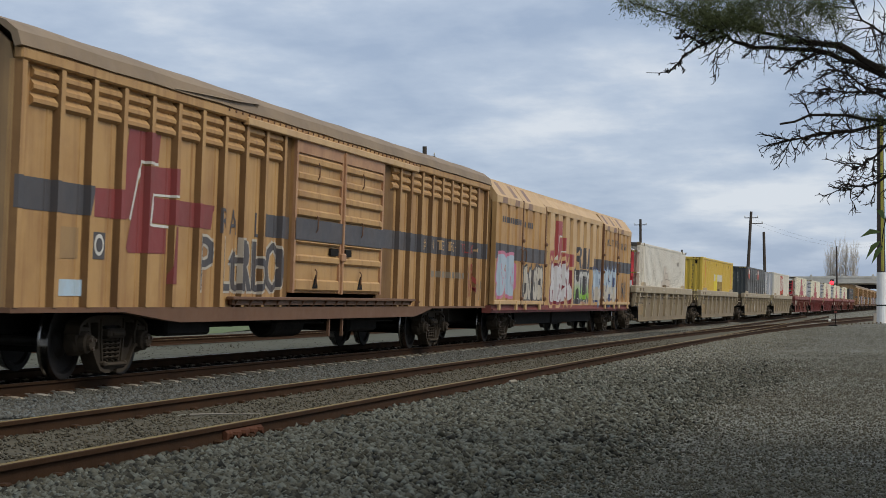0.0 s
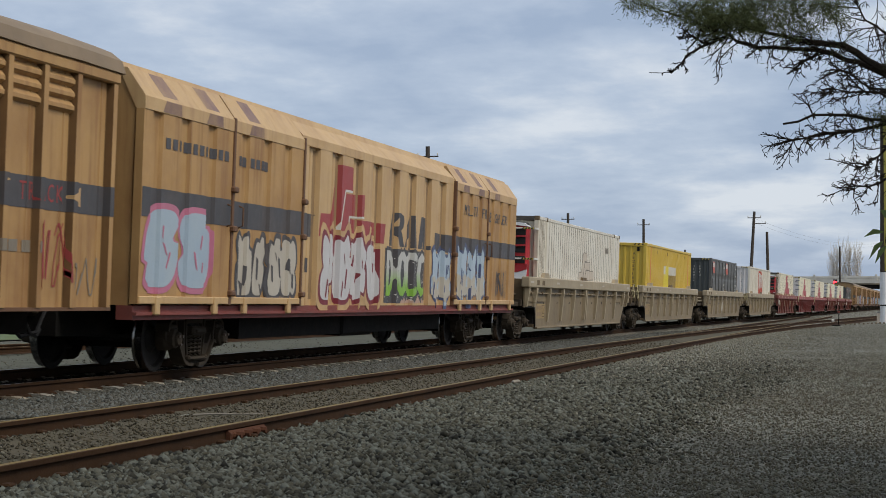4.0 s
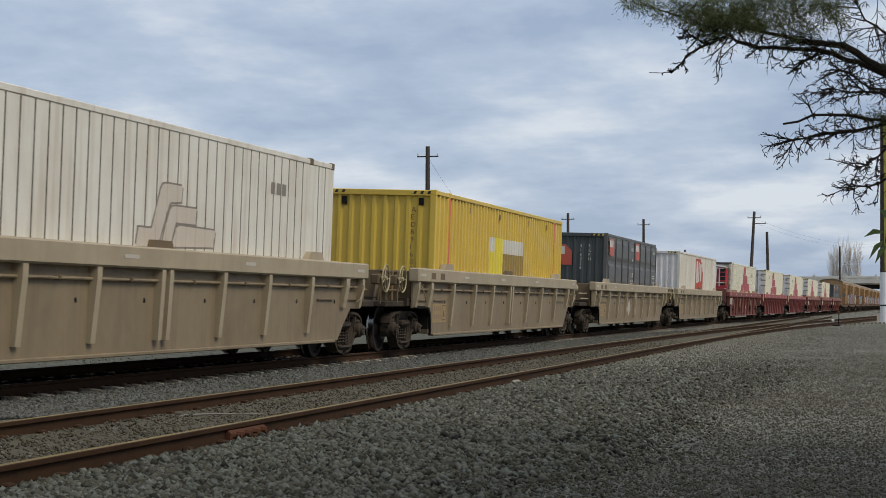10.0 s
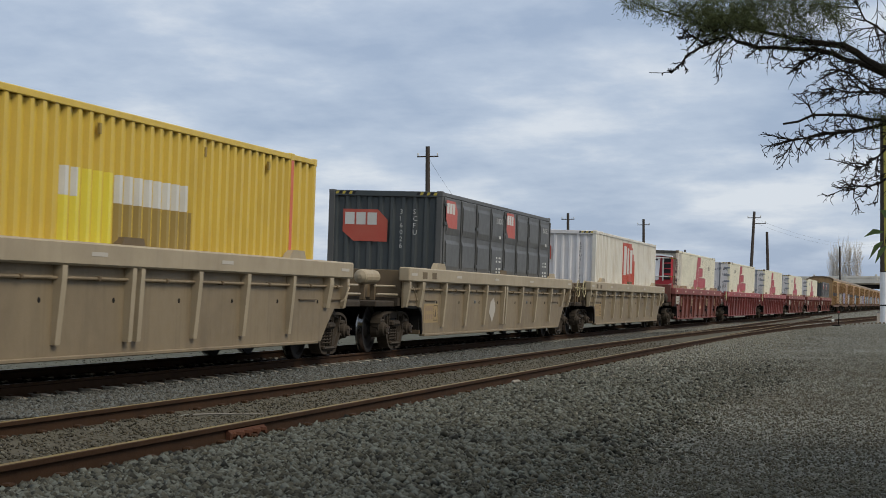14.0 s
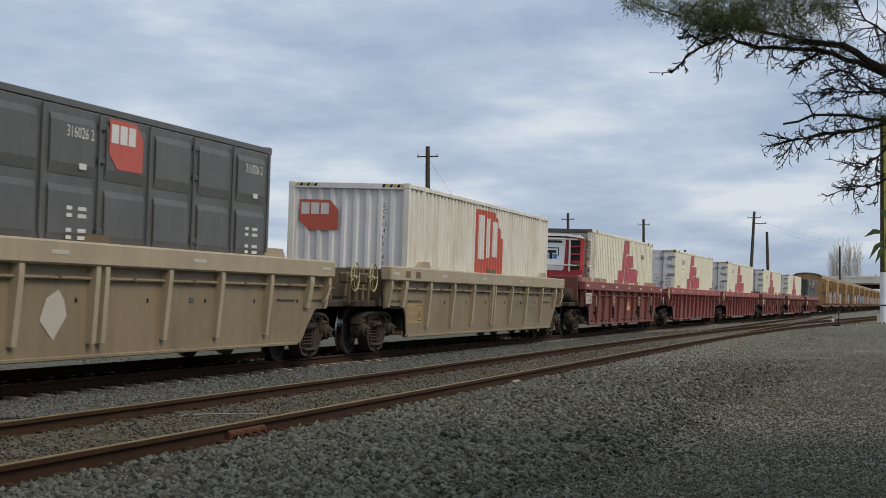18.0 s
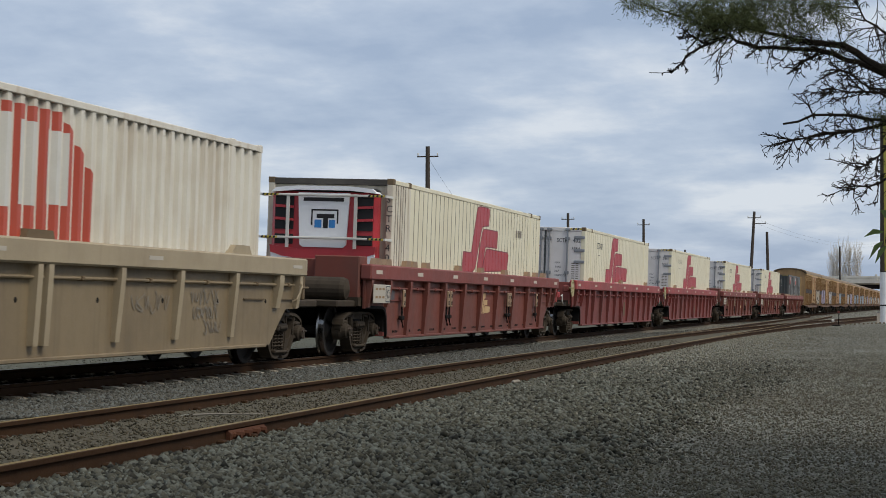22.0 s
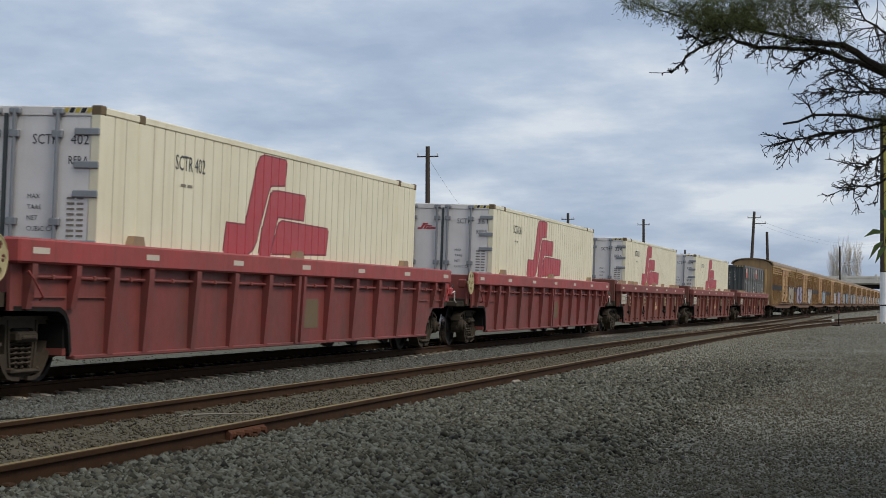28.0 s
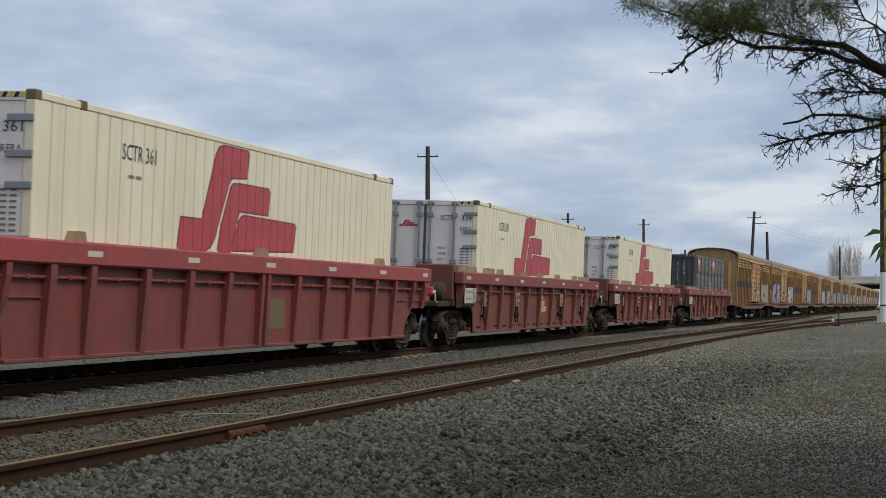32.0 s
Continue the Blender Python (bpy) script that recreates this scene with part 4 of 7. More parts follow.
        for text, u, paint_, label_ in (("# ON THE RIGHT", 5.95, M_OCHRE_PALE, "ochre slogan letter in the black band"), ("TRACK", 9.25, M_RED_MARK, "red slogan letter in the black band")):
            for k, ch in enumerate(text):
                if ch != " ":
                    draped("slogan_letter", moved(lettering(ch, 0.2, 0.05 if ch == "I" else 0.15), u + 0.222 * k, 2.07), paint_, van, prof_r, 0.007, label_)
        draped("slogan_arrow", [[(10.35, 2.15), (10.75, 2.05), (10.75, 2.28)]], M_OCHRE_PALE, van, prof_r, 0.007)
        draped("writing_bar", [rect(6.35 + 0.3 * k, 6.55 + 0.3 * k, 1.5, 1.63) for k in range(12)], M_DIM, van, prof_r, 0.006, "faded dark writing")
        for word, u, wide in (("P", -6.15, 0.55), ("L", -5.25, 0.3), ("t", -4.95, 0.36), ("R", -4.55, 0.5), ("b", -4.0, 0.5), ("O", -3.45, 0.65)):
            spray_word(van, prof_l, word, u, 1.13, 0.74, wide, M_BAND, M_BEIGE_FILL, "sprayed dark grey letter with pale outline")
        tag(van, prof_r, 9.7, 10.5, 1.0, 1.95, M_RED_MARK, 3)
        tag(van, prof_r, 10.5, 11.2, 1.0, 1.5, M_DIM, 4)
        draped("data_panel", [rect(-10.39, -9.73, 1.03, 1.22)], M_DATA_BLUE, van, prof_l, 0.006, "pale blue data panel")
        draped("badge", [rect(-9.47, -9.13, 1.47, 1.79)], M_BAND, van, prof_l, 0.006, "dark framed badge")
        draped("badge", [blob(random.Random(2), -9.3, 1.64, 0.27, 0.26, wob=0)], M_PALE, van, prof_l, 0.009)
        draped("badge", [blob(random.Random(2), -9.3, 1.64, 0.18, 0.17, wob=0)], M_BAND, van, prof_l, 0.012)
        draped("stain_patch", [rect(-10.4, -9.86, 1.46, 1.82)], M_OCHRE_OLD_SHADE, van, prof_l, 0.005)
    else:
        draped("band", [rect(-half + 0.02, door0, 1.97, 2.33)], M_BAND, van, prof_l, 0.004, "faded black band")
        draped("band", [rect(door1, half - 0.02, 1.97, 2.33)], M_BAND, van, prof_r, 0.004, "faded black band")
        if rng.random() < 0.9:
            graffiti(van, prof_l, -9.4, -3.8, 1.0, 2.5, 4, rng.choice((M_BLUE_FILL, M_SILVER_FILL, M_LILAC_FILL)), M_BAND, seed + 40)
        graffiti(van, prof_r, 4.4, 9.4, 1.0, 2.4, 4, rng.choice((M_BLUE_FILL, M_SILVER_FILL, M_BEIGE_FILL)), M_BAND, seed + 60)
    return van


def sliding_wall_van(y0):
    """The ochre van whose whole ends open as paired doors with sloped tops."""
    van = thing("sliding_door_van", "ochre steel van covered with graffiti, red mark and sloped door tops", "railway van", "vans of the train")
    RIDERS.append((van, y0))
    half, W = 11.3, 1.45
    LOW, SIDE, TOP = 0.92, 3.50, 3.86
    m0, m1 = -5.05, 5.0
    # middle wall with broad raised panels
    line = [(m0, W - 0.02)]
    y = m0 + 0.36
    while y < m1 - 0.6:
        line += [(y, W - 0.02), (y + 0.03, W - 0.10), (y + 0.2, W - 0.10), (y + 0.23, W - 0.075), (y + 0.34, W - 0.075), (y + 0.37, W - 0.10), (y + 0.56, W - 0.10), (y + 0.59, W - 0.02)]
        y += 1.21
    line += [(m1, W - 0.02)]
    part("side_panel", Shape().sheet(line, LOW, 3.46, W - 0.15), M_OCHRE_PALE, van, "ochre ribbed side wall")
    y = m0 + 0.36
    while y < m1 - 0.6:
        # Recess strips in darker ochre: rust stain and recess shade together
        part("groove_sheet", Shape().box(W - 0.099, W - 0.096, y + 0.035, y + 0.195, LOW + 0.1, 3.42).box(W - 0.099, W - 0.096, y + 0.375, y + 0.555, LOW + 0.1, 3.42), M_OCHRE_OLD_SHADE, van, "rust stained recess, its shade in the colour")
        y += 1.21
    part("side_header", Shape().prism([(W - 0.15, 3.46), (W - 0.015, 3.46), (W - 0.015, 3.60), (W - 0.28, TOP), (W - 0.4, TOP)], m0, m1, "y"), M_OCHRE_PALE, van, "plain sloped cant rail")
    part("side_panel", Shape().box(-W, -W + 0.06, -half, half, LOW, SIDE), M_OCHRE_PALE, van)
    for sg in (-1, 1):
        e = Shape().prism([(-W + 0.02, LOW), (W - 0.1, LOW), (W - 0.1, SIDE), (W - 0.36, TOP), (-W + 0.36, TOP), (-W + 0.02, SIDE)], sg * (half - 0.1), sg * (half - 0.02), "y")
        part("end_panel", e, M_OCHRE, van)
    part("roof", Shape().prism([(W - 0.26, TOP - 0.02), (W - 0.3, TOP + 0.08), (0.5, TOP + 0.17), (-0.5, TOP + 0.17), (-W + 0.3, TOP + 0.08), (-W + 0.26, TOP - 0.02)], -half, half, "y"), M_OCHRE_PALE, van, "pale ochre flat roof")
    part("roof_slope", Shape().prism([(-W, SIDE), (-W + 0.06, SIDE), (-W + 0.4, TOP - 0.02), (-W + 0.3, TOP - 0.02)], -half, half, "y"), M_OCHRE_PALE, van)
    doors = {}
    for k, (a, b) in enumerate(((-half, -8.2), (-8.14, m0 - 0.06), (m1 + 0.06, 8.1), (8.16, half))):
        ln = [(a, W + 0.03)]
        y = a + 0.28
        while y < b - 0.4:
            ln += [(y, W + 0.03), (y + 0.02, W - 0.015), (y + 0.30, W - 0.015), (y + 0.33, W + 0.03)]
            y += 0.93
        ln += [(b, W + 0.03)]
        d = part("door", Shape().sheet(ln, LOW + 0.02, 3.36, W - 0.08), M_OCHRE, van, "ochre door leaf with vertical pressings")
        part("door_top", Shape().prism([(W - 0.08, 3.36), (W + 0.04, 3.36), (W + 0.04, 3.52), (W - 0.22, TOP + 0.01), (W - 0.34, TOP + 0.01)], a, b, "y"), M_OCHRE_PALE, d, "sloped door top stained brown")
        for q in range(2 if k in (0, 2) else 1):
            yy = a + (b - a) * (0.18 + 0.48 * q)
            part("rust_stain", Shape().add([(W + 0.043, yy, 3.37), (W + 0.043, yy + 0.62, 3.37), (W + 0.043, yy + 0.6, 3.515), (W + 0.043, yy + 0.1, 3.515), (W - 0.212, yy + 0.5, TOP + 0.004), (W - 0.212, yy + 0.05, TOP + 0.004)], [(0, 1, 2, 3), (3, 2, 4, 5)]), M_STAIN, d, "purple brown rust stain")
        for yy in (a + 0.5, b - 0.6):
            part("hinge_foot", Shape().box(W, W + 0.07, yy, yy + 0.14, 0.80, 1.04, 0.015), M_OCHRE_PALE, d)
        part("door_bottom_bar", Shape().box(W, W + 0.05, a + 0.02, b - 0.02, LOW + 0.02, LOW + 0.12, 0.01), M_OCHRE_PALE, d)
        doors[k] = (d, ln)
    for y in (-8.17, m0 - 0.03, m1 + 0.03, 8.13):
        s = Shape().box(W - 0.06, W + 0.055, y - 0.035, y + 0.035, LOW, 3.55, 0.01)
        for z in (1.05, 1.95, 2.5):
            s.box(W, W + 0.1, y - 0.06, y + 0.1, z, z + 0.09, 0.02)
        part("lock_bar", s, M_SILL, van)
    for y in (-8.35, -7.9, 7.9, 8.35):
        part("door_handle", Shape().tube([(W + 0.03, y, 2.02), (W + 0.1, y, 2.05), (W + 0.1, y, 2.3), (W + 0.03, y, 2.33)], 0.014, 6), M_SILL, van)
    part("sill", Shape().box(W - 0.25, W - 0.03, -half, half, 0.74, LOW), M_RED_OLD, van, "dull red side sill")
    part("sill_lip", Shape().box(W - 0.1, W + 0.02, -half, half, 0.80, 0.84), M_RED_OLD, van)
    part("sill", Shape().box(-W + 0.03, -W + 0.25, -half, half, 0.74, LOW), M_SILL, van)
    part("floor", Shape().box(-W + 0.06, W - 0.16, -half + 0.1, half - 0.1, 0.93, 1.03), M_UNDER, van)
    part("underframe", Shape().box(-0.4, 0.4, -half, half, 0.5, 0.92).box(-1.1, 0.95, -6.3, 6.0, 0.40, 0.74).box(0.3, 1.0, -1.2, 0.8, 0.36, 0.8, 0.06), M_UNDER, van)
    for sg in (-1, 1):
        bogie(van, sg * 8.3)
        coupler(van, sg * half, sg)
    # paint
    mid_prof = line
    d0, d1, d2, d3 = doors[0], doors[1], doors[2], doors[3]
    draped("band", [rect(-half + 0.02, -8.22, 2.03, 2.40)], M_BAND, d0[0], d0[1], label="faded black band")
    draped("band", [rect(-8.12, m0 - 0.08, 2.02, 2.39)], M_BAND, d1[0], d1[1], label="faded black band")
    draped("band", [[(m0 + 0.02, 2.02), (-4.25, 2.02), (-4.12, 2.39), (m0 + 0.02, 2.39)]], M_BAND, van, mid_prof, label="faded black band")
    draped("band", [rect(3.5, m1 - 0.02, 2.02, 2.39)], M_BAND, van, mid_prof, label="faded black band")
    draped("band", [rect(m1 + 0.08, 8.08, 2.02, 2.39)], M_BAND, d2[0], d2[1], label="faded black band")
    draped("band", [rect(8.18, half - 0.02, 2.03, 2.40)], M_BAND, d3[0], d3[1], label="faded black band")
    draped("red_mark", van_mark(5.48, 0.08, 1.1), M_RED_MARK, van, mid_prof, 0.003, "faded red stepped mark")
    draped("mark_keyline", mark_keyline(5.48, 0.08, 1.1), M_PALE, van, mid_prof, 0.0045)
    for ch, u, wide in (("R", 0.28, 0.76), ("A", 1.2, 0.76), ("I", 2.2, 0.15), ("L", 2.6, 0.46)):
        for k in range(4):
            word = [[(p + 0.32 * q, q) for p, q in poly] for poly in lettering(ch, 0.64, wide)]
            draped("word", moved(word, u + 0.05 * k, 2.03), M_BAND, van, mid_prof, 0.002 + 0.0006 * k, "large dark slanting letter of the word RAIL")
    for text, u, step, z, door, ln in (("MULTI-FR", m1 + 0.82, 0.285, 2.88, *d2), ("EIGHTER", 8.28, 0.28, 2.83, *d3)):
        for k, ch in enumerate(text):
            for lift, du in ((0.006, 0.0), (0.0066, 0.022)):
                leaning = [[(p + 0.15 * q, q) for p, q in poly] for poly in lettering(ch, 0.22, 0.05 if ch == "I" else 0.12 if ch == "-" else 0.19)]
                draped("name_letter", moved(leaning, u + step * k + du, z), M_BAND, door, ln, lift, "dark letter of the name MULTI-FREIGHTER")
    draped("writing_bar", [rect(-10.6 + 0.23 * k, -10.44 + 0.23 * k, 2.92, 3.06) for k in range(10)], M_BAND, d0[0], d0[1], 0.006, "dark worn writing")
    draped("writing_bar", [rect(-7.95 + 0.23 * k, -7.79 + 0.23 * k, 2.90, 3.04) for k in range(6)], M_BAND, d1[0], d1[1], 0.006, "dark worn writing")
    graffiti(van, d0[1], -11.2, -8.85, 1.1, 2.2, 2, M_BLUE_FILL, M_PINK_LINE, 11)
    graffiti(van, d1[1], -7.95, -5.3, 1.02, 1.98, 4, M_BEIGE_FILL, M_BAND, 12)
    graffiti(van, mid_prof, -3.95, -0.45, 0.96, 2.05, 4, M_SILVER_FILL, M_MAROON_LINE, 13, halo=M_OCHRE_PALE, style="flame")
    draped("graffiti_cloud", [rect(0.0, 3.05, 0.97, 1.42)], M_PINKISH, van, mid_prof, 0.003, "pale pink sprayed ground")
    drop = [(-0.12, 0.97), (-0.12, 1.98), (2.98, 1.98), (3.0, 1.25), (2.9, 1.0), (2.72, 1.1), (2.55, 0.96), (2.3, 1.12), (2.1, 0.96), (1.8, 1.12), (1.5, 0.95), (1.25, 1.1), (1.0, 0.96)]
    draped("graffiti_shadow", [drop[:2] + [(0.9, 1.98), (1.0, 0.96)], [(1.0, 0.96), (0.9, 1.98), (1.9, 1.98), (1.8, 1.12), (1.5, 0.95), (1.25, 1.1)], [(1.8, 1.12), (1.9, 1.98), (2.98, 1.98), (3.0, 1.25), (2.9, 1.0), (2.72, 1.1), (2.55, 0.96), (2.3, 1.12), (2.1, 0.96)]], M_BAND, van, mid_prof, 0.0052, "black sprayed drop shadow")
    spots = random.Random(77)
    dots = []
    for _ in range(190):
        u, z, r = spots.uniform(-0.1, 2.95), spots.uniform(1.0, 1.95), spots.uniform(0.009, 0.02)
        dots.append([(u - r, z), (u, z - r), (u + r, z), (u, z + r)])
    tagged(draped("paint_dots", dots, M_PALE, van, mid_prof, 0.0062, "pale dots on the drop shadow"), kind="stuff")
    for k, ch in enumerate("DOCC"):
        spray_word(van, mid_prof, ch, 0.07 + 0.72 * k, 1.1, 0.85, 0.6, M_SPRAY, M_BAND, "sprayed letter fading from grey to green", 0.085, 0.02)
    graffiti(van, mid_prof, 3.35, 4.92, 0.96, 2.02, 2, M_SKY_FILL, M_NAVY_LINE, 15, fill_low=M_BEIGE_FILL, style="wild")
    graffiti(van, d2[1], 5.35, 7.95, 1.0, 2.15, 3, M_SKY_FILL, M_NAVY_LINE, 16, fill_low=M_BEIGE_FILL, style="wild")
    tag(van, d3[1], 9.2, 10.3, 1.1, 1.75, M_BAND, 5)
    draped("data_panel", [rect(-4.75, -4.45, 1.45, 1.68)], M_BAND, van, mid_prof, 0.006)
    draped("data_panel", [rect(-4.68, -4.52, 1.5, 1.63)], M_PALE, van, mid_prof, 0.009)
    return van


# ---- well wagons ----


def well_wagon(y0, paint, half, ribs, label, group, kind="tan", front_box=False, wheels=(True, True)):
    w = thing("well_wagon", label, "railway wagon", group)
    RIDERS.append((w, y0))
    X, Z0, Z1 = 1.42, 1.38, 1.66
    dark = M_TAN_DARK if kind == "tan" else M_RED_OLD
    for sx in (1, -1):
        a, b = sorted((sx * X, sx * (X - 0.22)))
        part("top_beam", Shape().box(a, b, -half, half, Z0, Z1, 0.025), paint, w, "long box-section top beam")
    a = half - 1.45
    rear = [(a + 0.12, 0.32), (a + 0.45, 0.60), (a + 0.82, 0.86)] if kind == "tan" else [(a - 0.12, 0.32), (a, 0.56), (a + 0.45, 0.86)]
    sheet = [(-half + 0.06, Z0), (-half + 0.06, 0.86), (-a - 0.22, 0.86), (-a - 0.06, 0.82), (-a + 0.04, 0.72), (-a + 0.08, 0.56), (-a + 0.12, 0.32), *rear, (half - 0.06, 0.86), (half - 0.06, Z0)]
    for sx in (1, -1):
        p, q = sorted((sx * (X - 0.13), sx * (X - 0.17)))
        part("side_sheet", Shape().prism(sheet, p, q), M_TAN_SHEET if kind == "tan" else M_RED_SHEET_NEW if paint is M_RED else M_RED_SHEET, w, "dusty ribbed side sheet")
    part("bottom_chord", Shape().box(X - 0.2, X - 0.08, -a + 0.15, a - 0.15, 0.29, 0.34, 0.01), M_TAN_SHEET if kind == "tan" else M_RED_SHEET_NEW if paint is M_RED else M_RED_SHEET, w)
    # Red ribs take the darker sheet colour, which holds their shade
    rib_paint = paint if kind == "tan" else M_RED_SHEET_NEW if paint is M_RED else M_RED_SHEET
    for y in ribs:
        full = abs(y) < a - 0.2
        broad = kind == "tan" and abs(abs(y) - 7.92) < 0.1
        lo = (0.47 if kind == "tan" else 0.33) if full else 0.88
        wd = 0.2 if broad else 0.13 if full and kind == "tan" else 0.16 if full else 0.13
        if abs(y) < 0.2:
            for d in (-0.13, 0.13):
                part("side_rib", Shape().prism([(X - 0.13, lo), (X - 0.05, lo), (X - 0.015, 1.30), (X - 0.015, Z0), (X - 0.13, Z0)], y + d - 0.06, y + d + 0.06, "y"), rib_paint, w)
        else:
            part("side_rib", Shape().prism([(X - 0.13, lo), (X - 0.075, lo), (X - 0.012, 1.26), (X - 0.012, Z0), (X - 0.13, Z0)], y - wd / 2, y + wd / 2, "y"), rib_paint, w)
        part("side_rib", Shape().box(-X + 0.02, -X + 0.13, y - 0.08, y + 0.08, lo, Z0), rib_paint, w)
    if front_box:
        slot = Shape().box(X - 0.131, X - 0.124, 0, 0.06, 0.40, 0.44).mesh("slot", M_UNDER)
        for k in range(int(2 * a / 0.95)):
            for j in range(4):
                part("slot", slot, (), w, at=(0, -a + 0.5 + 0.95 * k + 0.1 * j, 0))
    # brake pipe along the side with clips
    part("brake_pipe", Shape().tube([(X - 0.09, -half + 0.4, 1.235), (X - 0.09, half - 0.4, 1.235)], 0.021, 8), rib_paint if kind == "red" else M_TAN_SHEET, w)
    mids = [(p + q) / 2 for p, q in zip(ribs, ribs[1:])]
    for y in mids:
        part("pipe_clip", Shape().box(X - 0.13, X - 0.05, y - 0.03, y + 0.03, 1.205, 1.265, 0.01), dark, w)
        part("pipe_ledge", Shape().box(X - 0.131, X - 0.10, y - 0.42, y + 0.42, 1.005, 1.02), dark, w) if abs(y) > a - 1.6 else None
        if kind == "tan" and abs(y) < a - 0.3:
            part("drain_hole", Shape().lathe([(X - 0.131, 0.035), (X - 0.124, 0.03)], (0, y + 0.55, 0.98), n=10), M_UNDER, w)
    part("floor", Shape().box(-X + 0.17, X - 0.17, -a, a, 0.34, 0.42), dark, w)
    # end platforms, bulkheads, draft gear
    for sg in (-1, 1):
        y1, y2 = sorted((sg * (half - 0.05), sg * 10.45))
        part("end_platform", Shape().box(-1.15, 1.15, y1, y2, 0.88, 1.0, 0.02), M_STEEL, w)
        y1, y2 = sorted((sg * (a - 0.2), sg * (half + 0.1)))
        part("end_deck", Shape().box(-X + 0.2, X - 0.2, y1, y2, 0.90, 1.06), M_STEEL, w)
        y1, y2 = sorted((sg * (half - 0.25), sg * (half - 0.15)))
        part("bulkhead", Shape().box(-X + 0.2, X - 0.2, y1, y2, 1.0, 1.6, 0.01), dark, w)
        if kind == "tan" and wheels[0 if sg < 0 else 1] is False and y0 in (9.33, 31.24):
            part("air_tank", Shape().lathe([(-0.52, 0.04), (-0.48, 0.12), (-0.42, 0.14), (0.42, 0.14), (0.48, 0.12), (0.52, 0.04)], (0.75, sg * (half + 0.62), 1.44), axis="y", n=16), M_TAN, w, "tan air reservoir")
            for z, x in ((1.28, 1.1), (1.12, 1.15)):
                part("air_pipe", Shape().tube([(x, sg * (half - 0.1), z), (x, sg * 10.4, z)], 0.022, 6), M_TAN, w)
            for q in (0.2, 0.9):
                part("tank_post", Shape().box(0.7, 0.8, *sorted((sg * (half + q), sg * (half + q + 0.06))), 1.0, 1.34, 0.01), dark, w)
        elif kind == "tan":
            y1, y2 = sorted((sg * (half - 0.1), sg * 10.3))
            part("end_fence", Shape().box(0.93, 0.96, y1, y2, 1.0, 1.56, 0.008), dark, w, "dirty brown steel end fence")
            part("fence_lip", Shape().box(0.9, 1.0, y1, y2, 1.55, 1.6, 0.012), dark, w)
            part("fence_pipe", Shape().tube([(1.03, y1, 1.2), (1.03, y2, 1.2)], 0.022, 6), dark, w)
            for q in (0.12, 0.5, 0.95):
                part("fence_post", Shape().box(0.95, 1.04, *sorted((sg * (half + q), sg * (half + q + 0.09))), 1.0, 1.58, 0.012), dark, w)
        for x in (-0.8, -0.1, 0.55):
            y1, y2 = sorted((sg * (half - 0.16), sg * (half + 0.12)))
            part("bulkhead_stay", Shape().prism([(y1, 1.0), (y2, 1.0), (y1 if sg > 0 else y2, 1.55)], x - 0.03, x + 0.03), dark, w)
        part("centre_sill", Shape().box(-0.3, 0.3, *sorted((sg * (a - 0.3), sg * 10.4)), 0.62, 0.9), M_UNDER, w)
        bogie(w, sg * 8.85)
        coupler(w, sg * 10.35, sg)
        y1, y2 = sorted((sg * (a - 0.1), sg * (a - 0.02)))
        # Black wall fills the gap behind the bogie: shade given as colour
        part("well_end_wall", Shape().box(-X + 0.18, X - 0.18, y1, y2, 0.36, 0.92), M_UNDER, w, "end wall of the well, black with shade in its colour")
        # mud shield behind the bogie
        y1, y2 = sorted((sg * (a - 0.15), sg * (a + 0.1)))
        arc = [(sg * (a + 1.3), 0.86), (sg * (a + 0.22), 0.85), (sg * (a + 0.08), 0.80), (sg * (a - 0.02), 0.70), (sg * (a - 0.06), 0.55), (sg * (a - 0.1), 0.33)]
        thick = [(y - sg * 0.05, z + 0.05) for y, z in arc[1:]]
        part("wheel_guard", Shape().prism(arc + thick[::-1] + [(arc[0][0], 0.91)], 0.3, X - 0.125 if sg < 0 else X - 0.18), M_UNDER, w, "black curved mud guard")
        if not (front_box and sg < 0):
            part("grab_iron", Shape().tube([(X - 0.02, sg * (half - 0.25), 1.30), (X + 0.02, sg * (half - 0.3), 1.22), (X + 0.02, sg * (half - 0.55), 1.02), (X - 0.04, sg * (half - 0.58), 0.98)], 0.013, 6), paint, w)
    for yy, mat in [p for p, on in zip(((-10.15, M_WHEEL_RIM), (10.36, M_WHEEL_RIM)), (wheels[0] and not front_box, wheels[1])) if on]:
        if kind == "red" and yy > 0:
            rear_bracket(w, yy + 0.42)
            continue
        handwheel(w, (1.38, yy, 1.42), mat, "pale round brake hand wheel", pierced=kind == "red")
        part("brake_stand", Shape().tube([(1.28, yy, 0.95), (1.28, yy, 1.42)], 0.02, 6).box(1.1, 1.27, yy - 0.09, yy + 0.09, 1.3, 1.5, 0.03), dark, w)
    # container guides on the beam
    if kind == "tan":
        for y in (-6.3, 6.3):
            part("container_guide", Shape().prism([(y - 0.42, Z1), (y + 0.42, Z1), (y + 0.30, Z1 + 0.13), (y - 0.24, Z1 + 0.13)], X - 0.2, X - 0.08), paint, w)
        part("container_guide", Shape().prism([(-0.35, Z1), (0.35, Z1), (0.3, Z1 + 0.1), (-0.3, Z1 + 0.1)], X - 0.22, X - 0.1), dark, w)
        for k, u in enumerate((-half + 0.35, -5.0, -1.2, 3.0, half - 0.5)):
            part("pale_tab", Shape().box(X, X + 0.004, u - 0.22, u + 0.22, 1.5, 1.55), M_BEIGE_FILL, w)
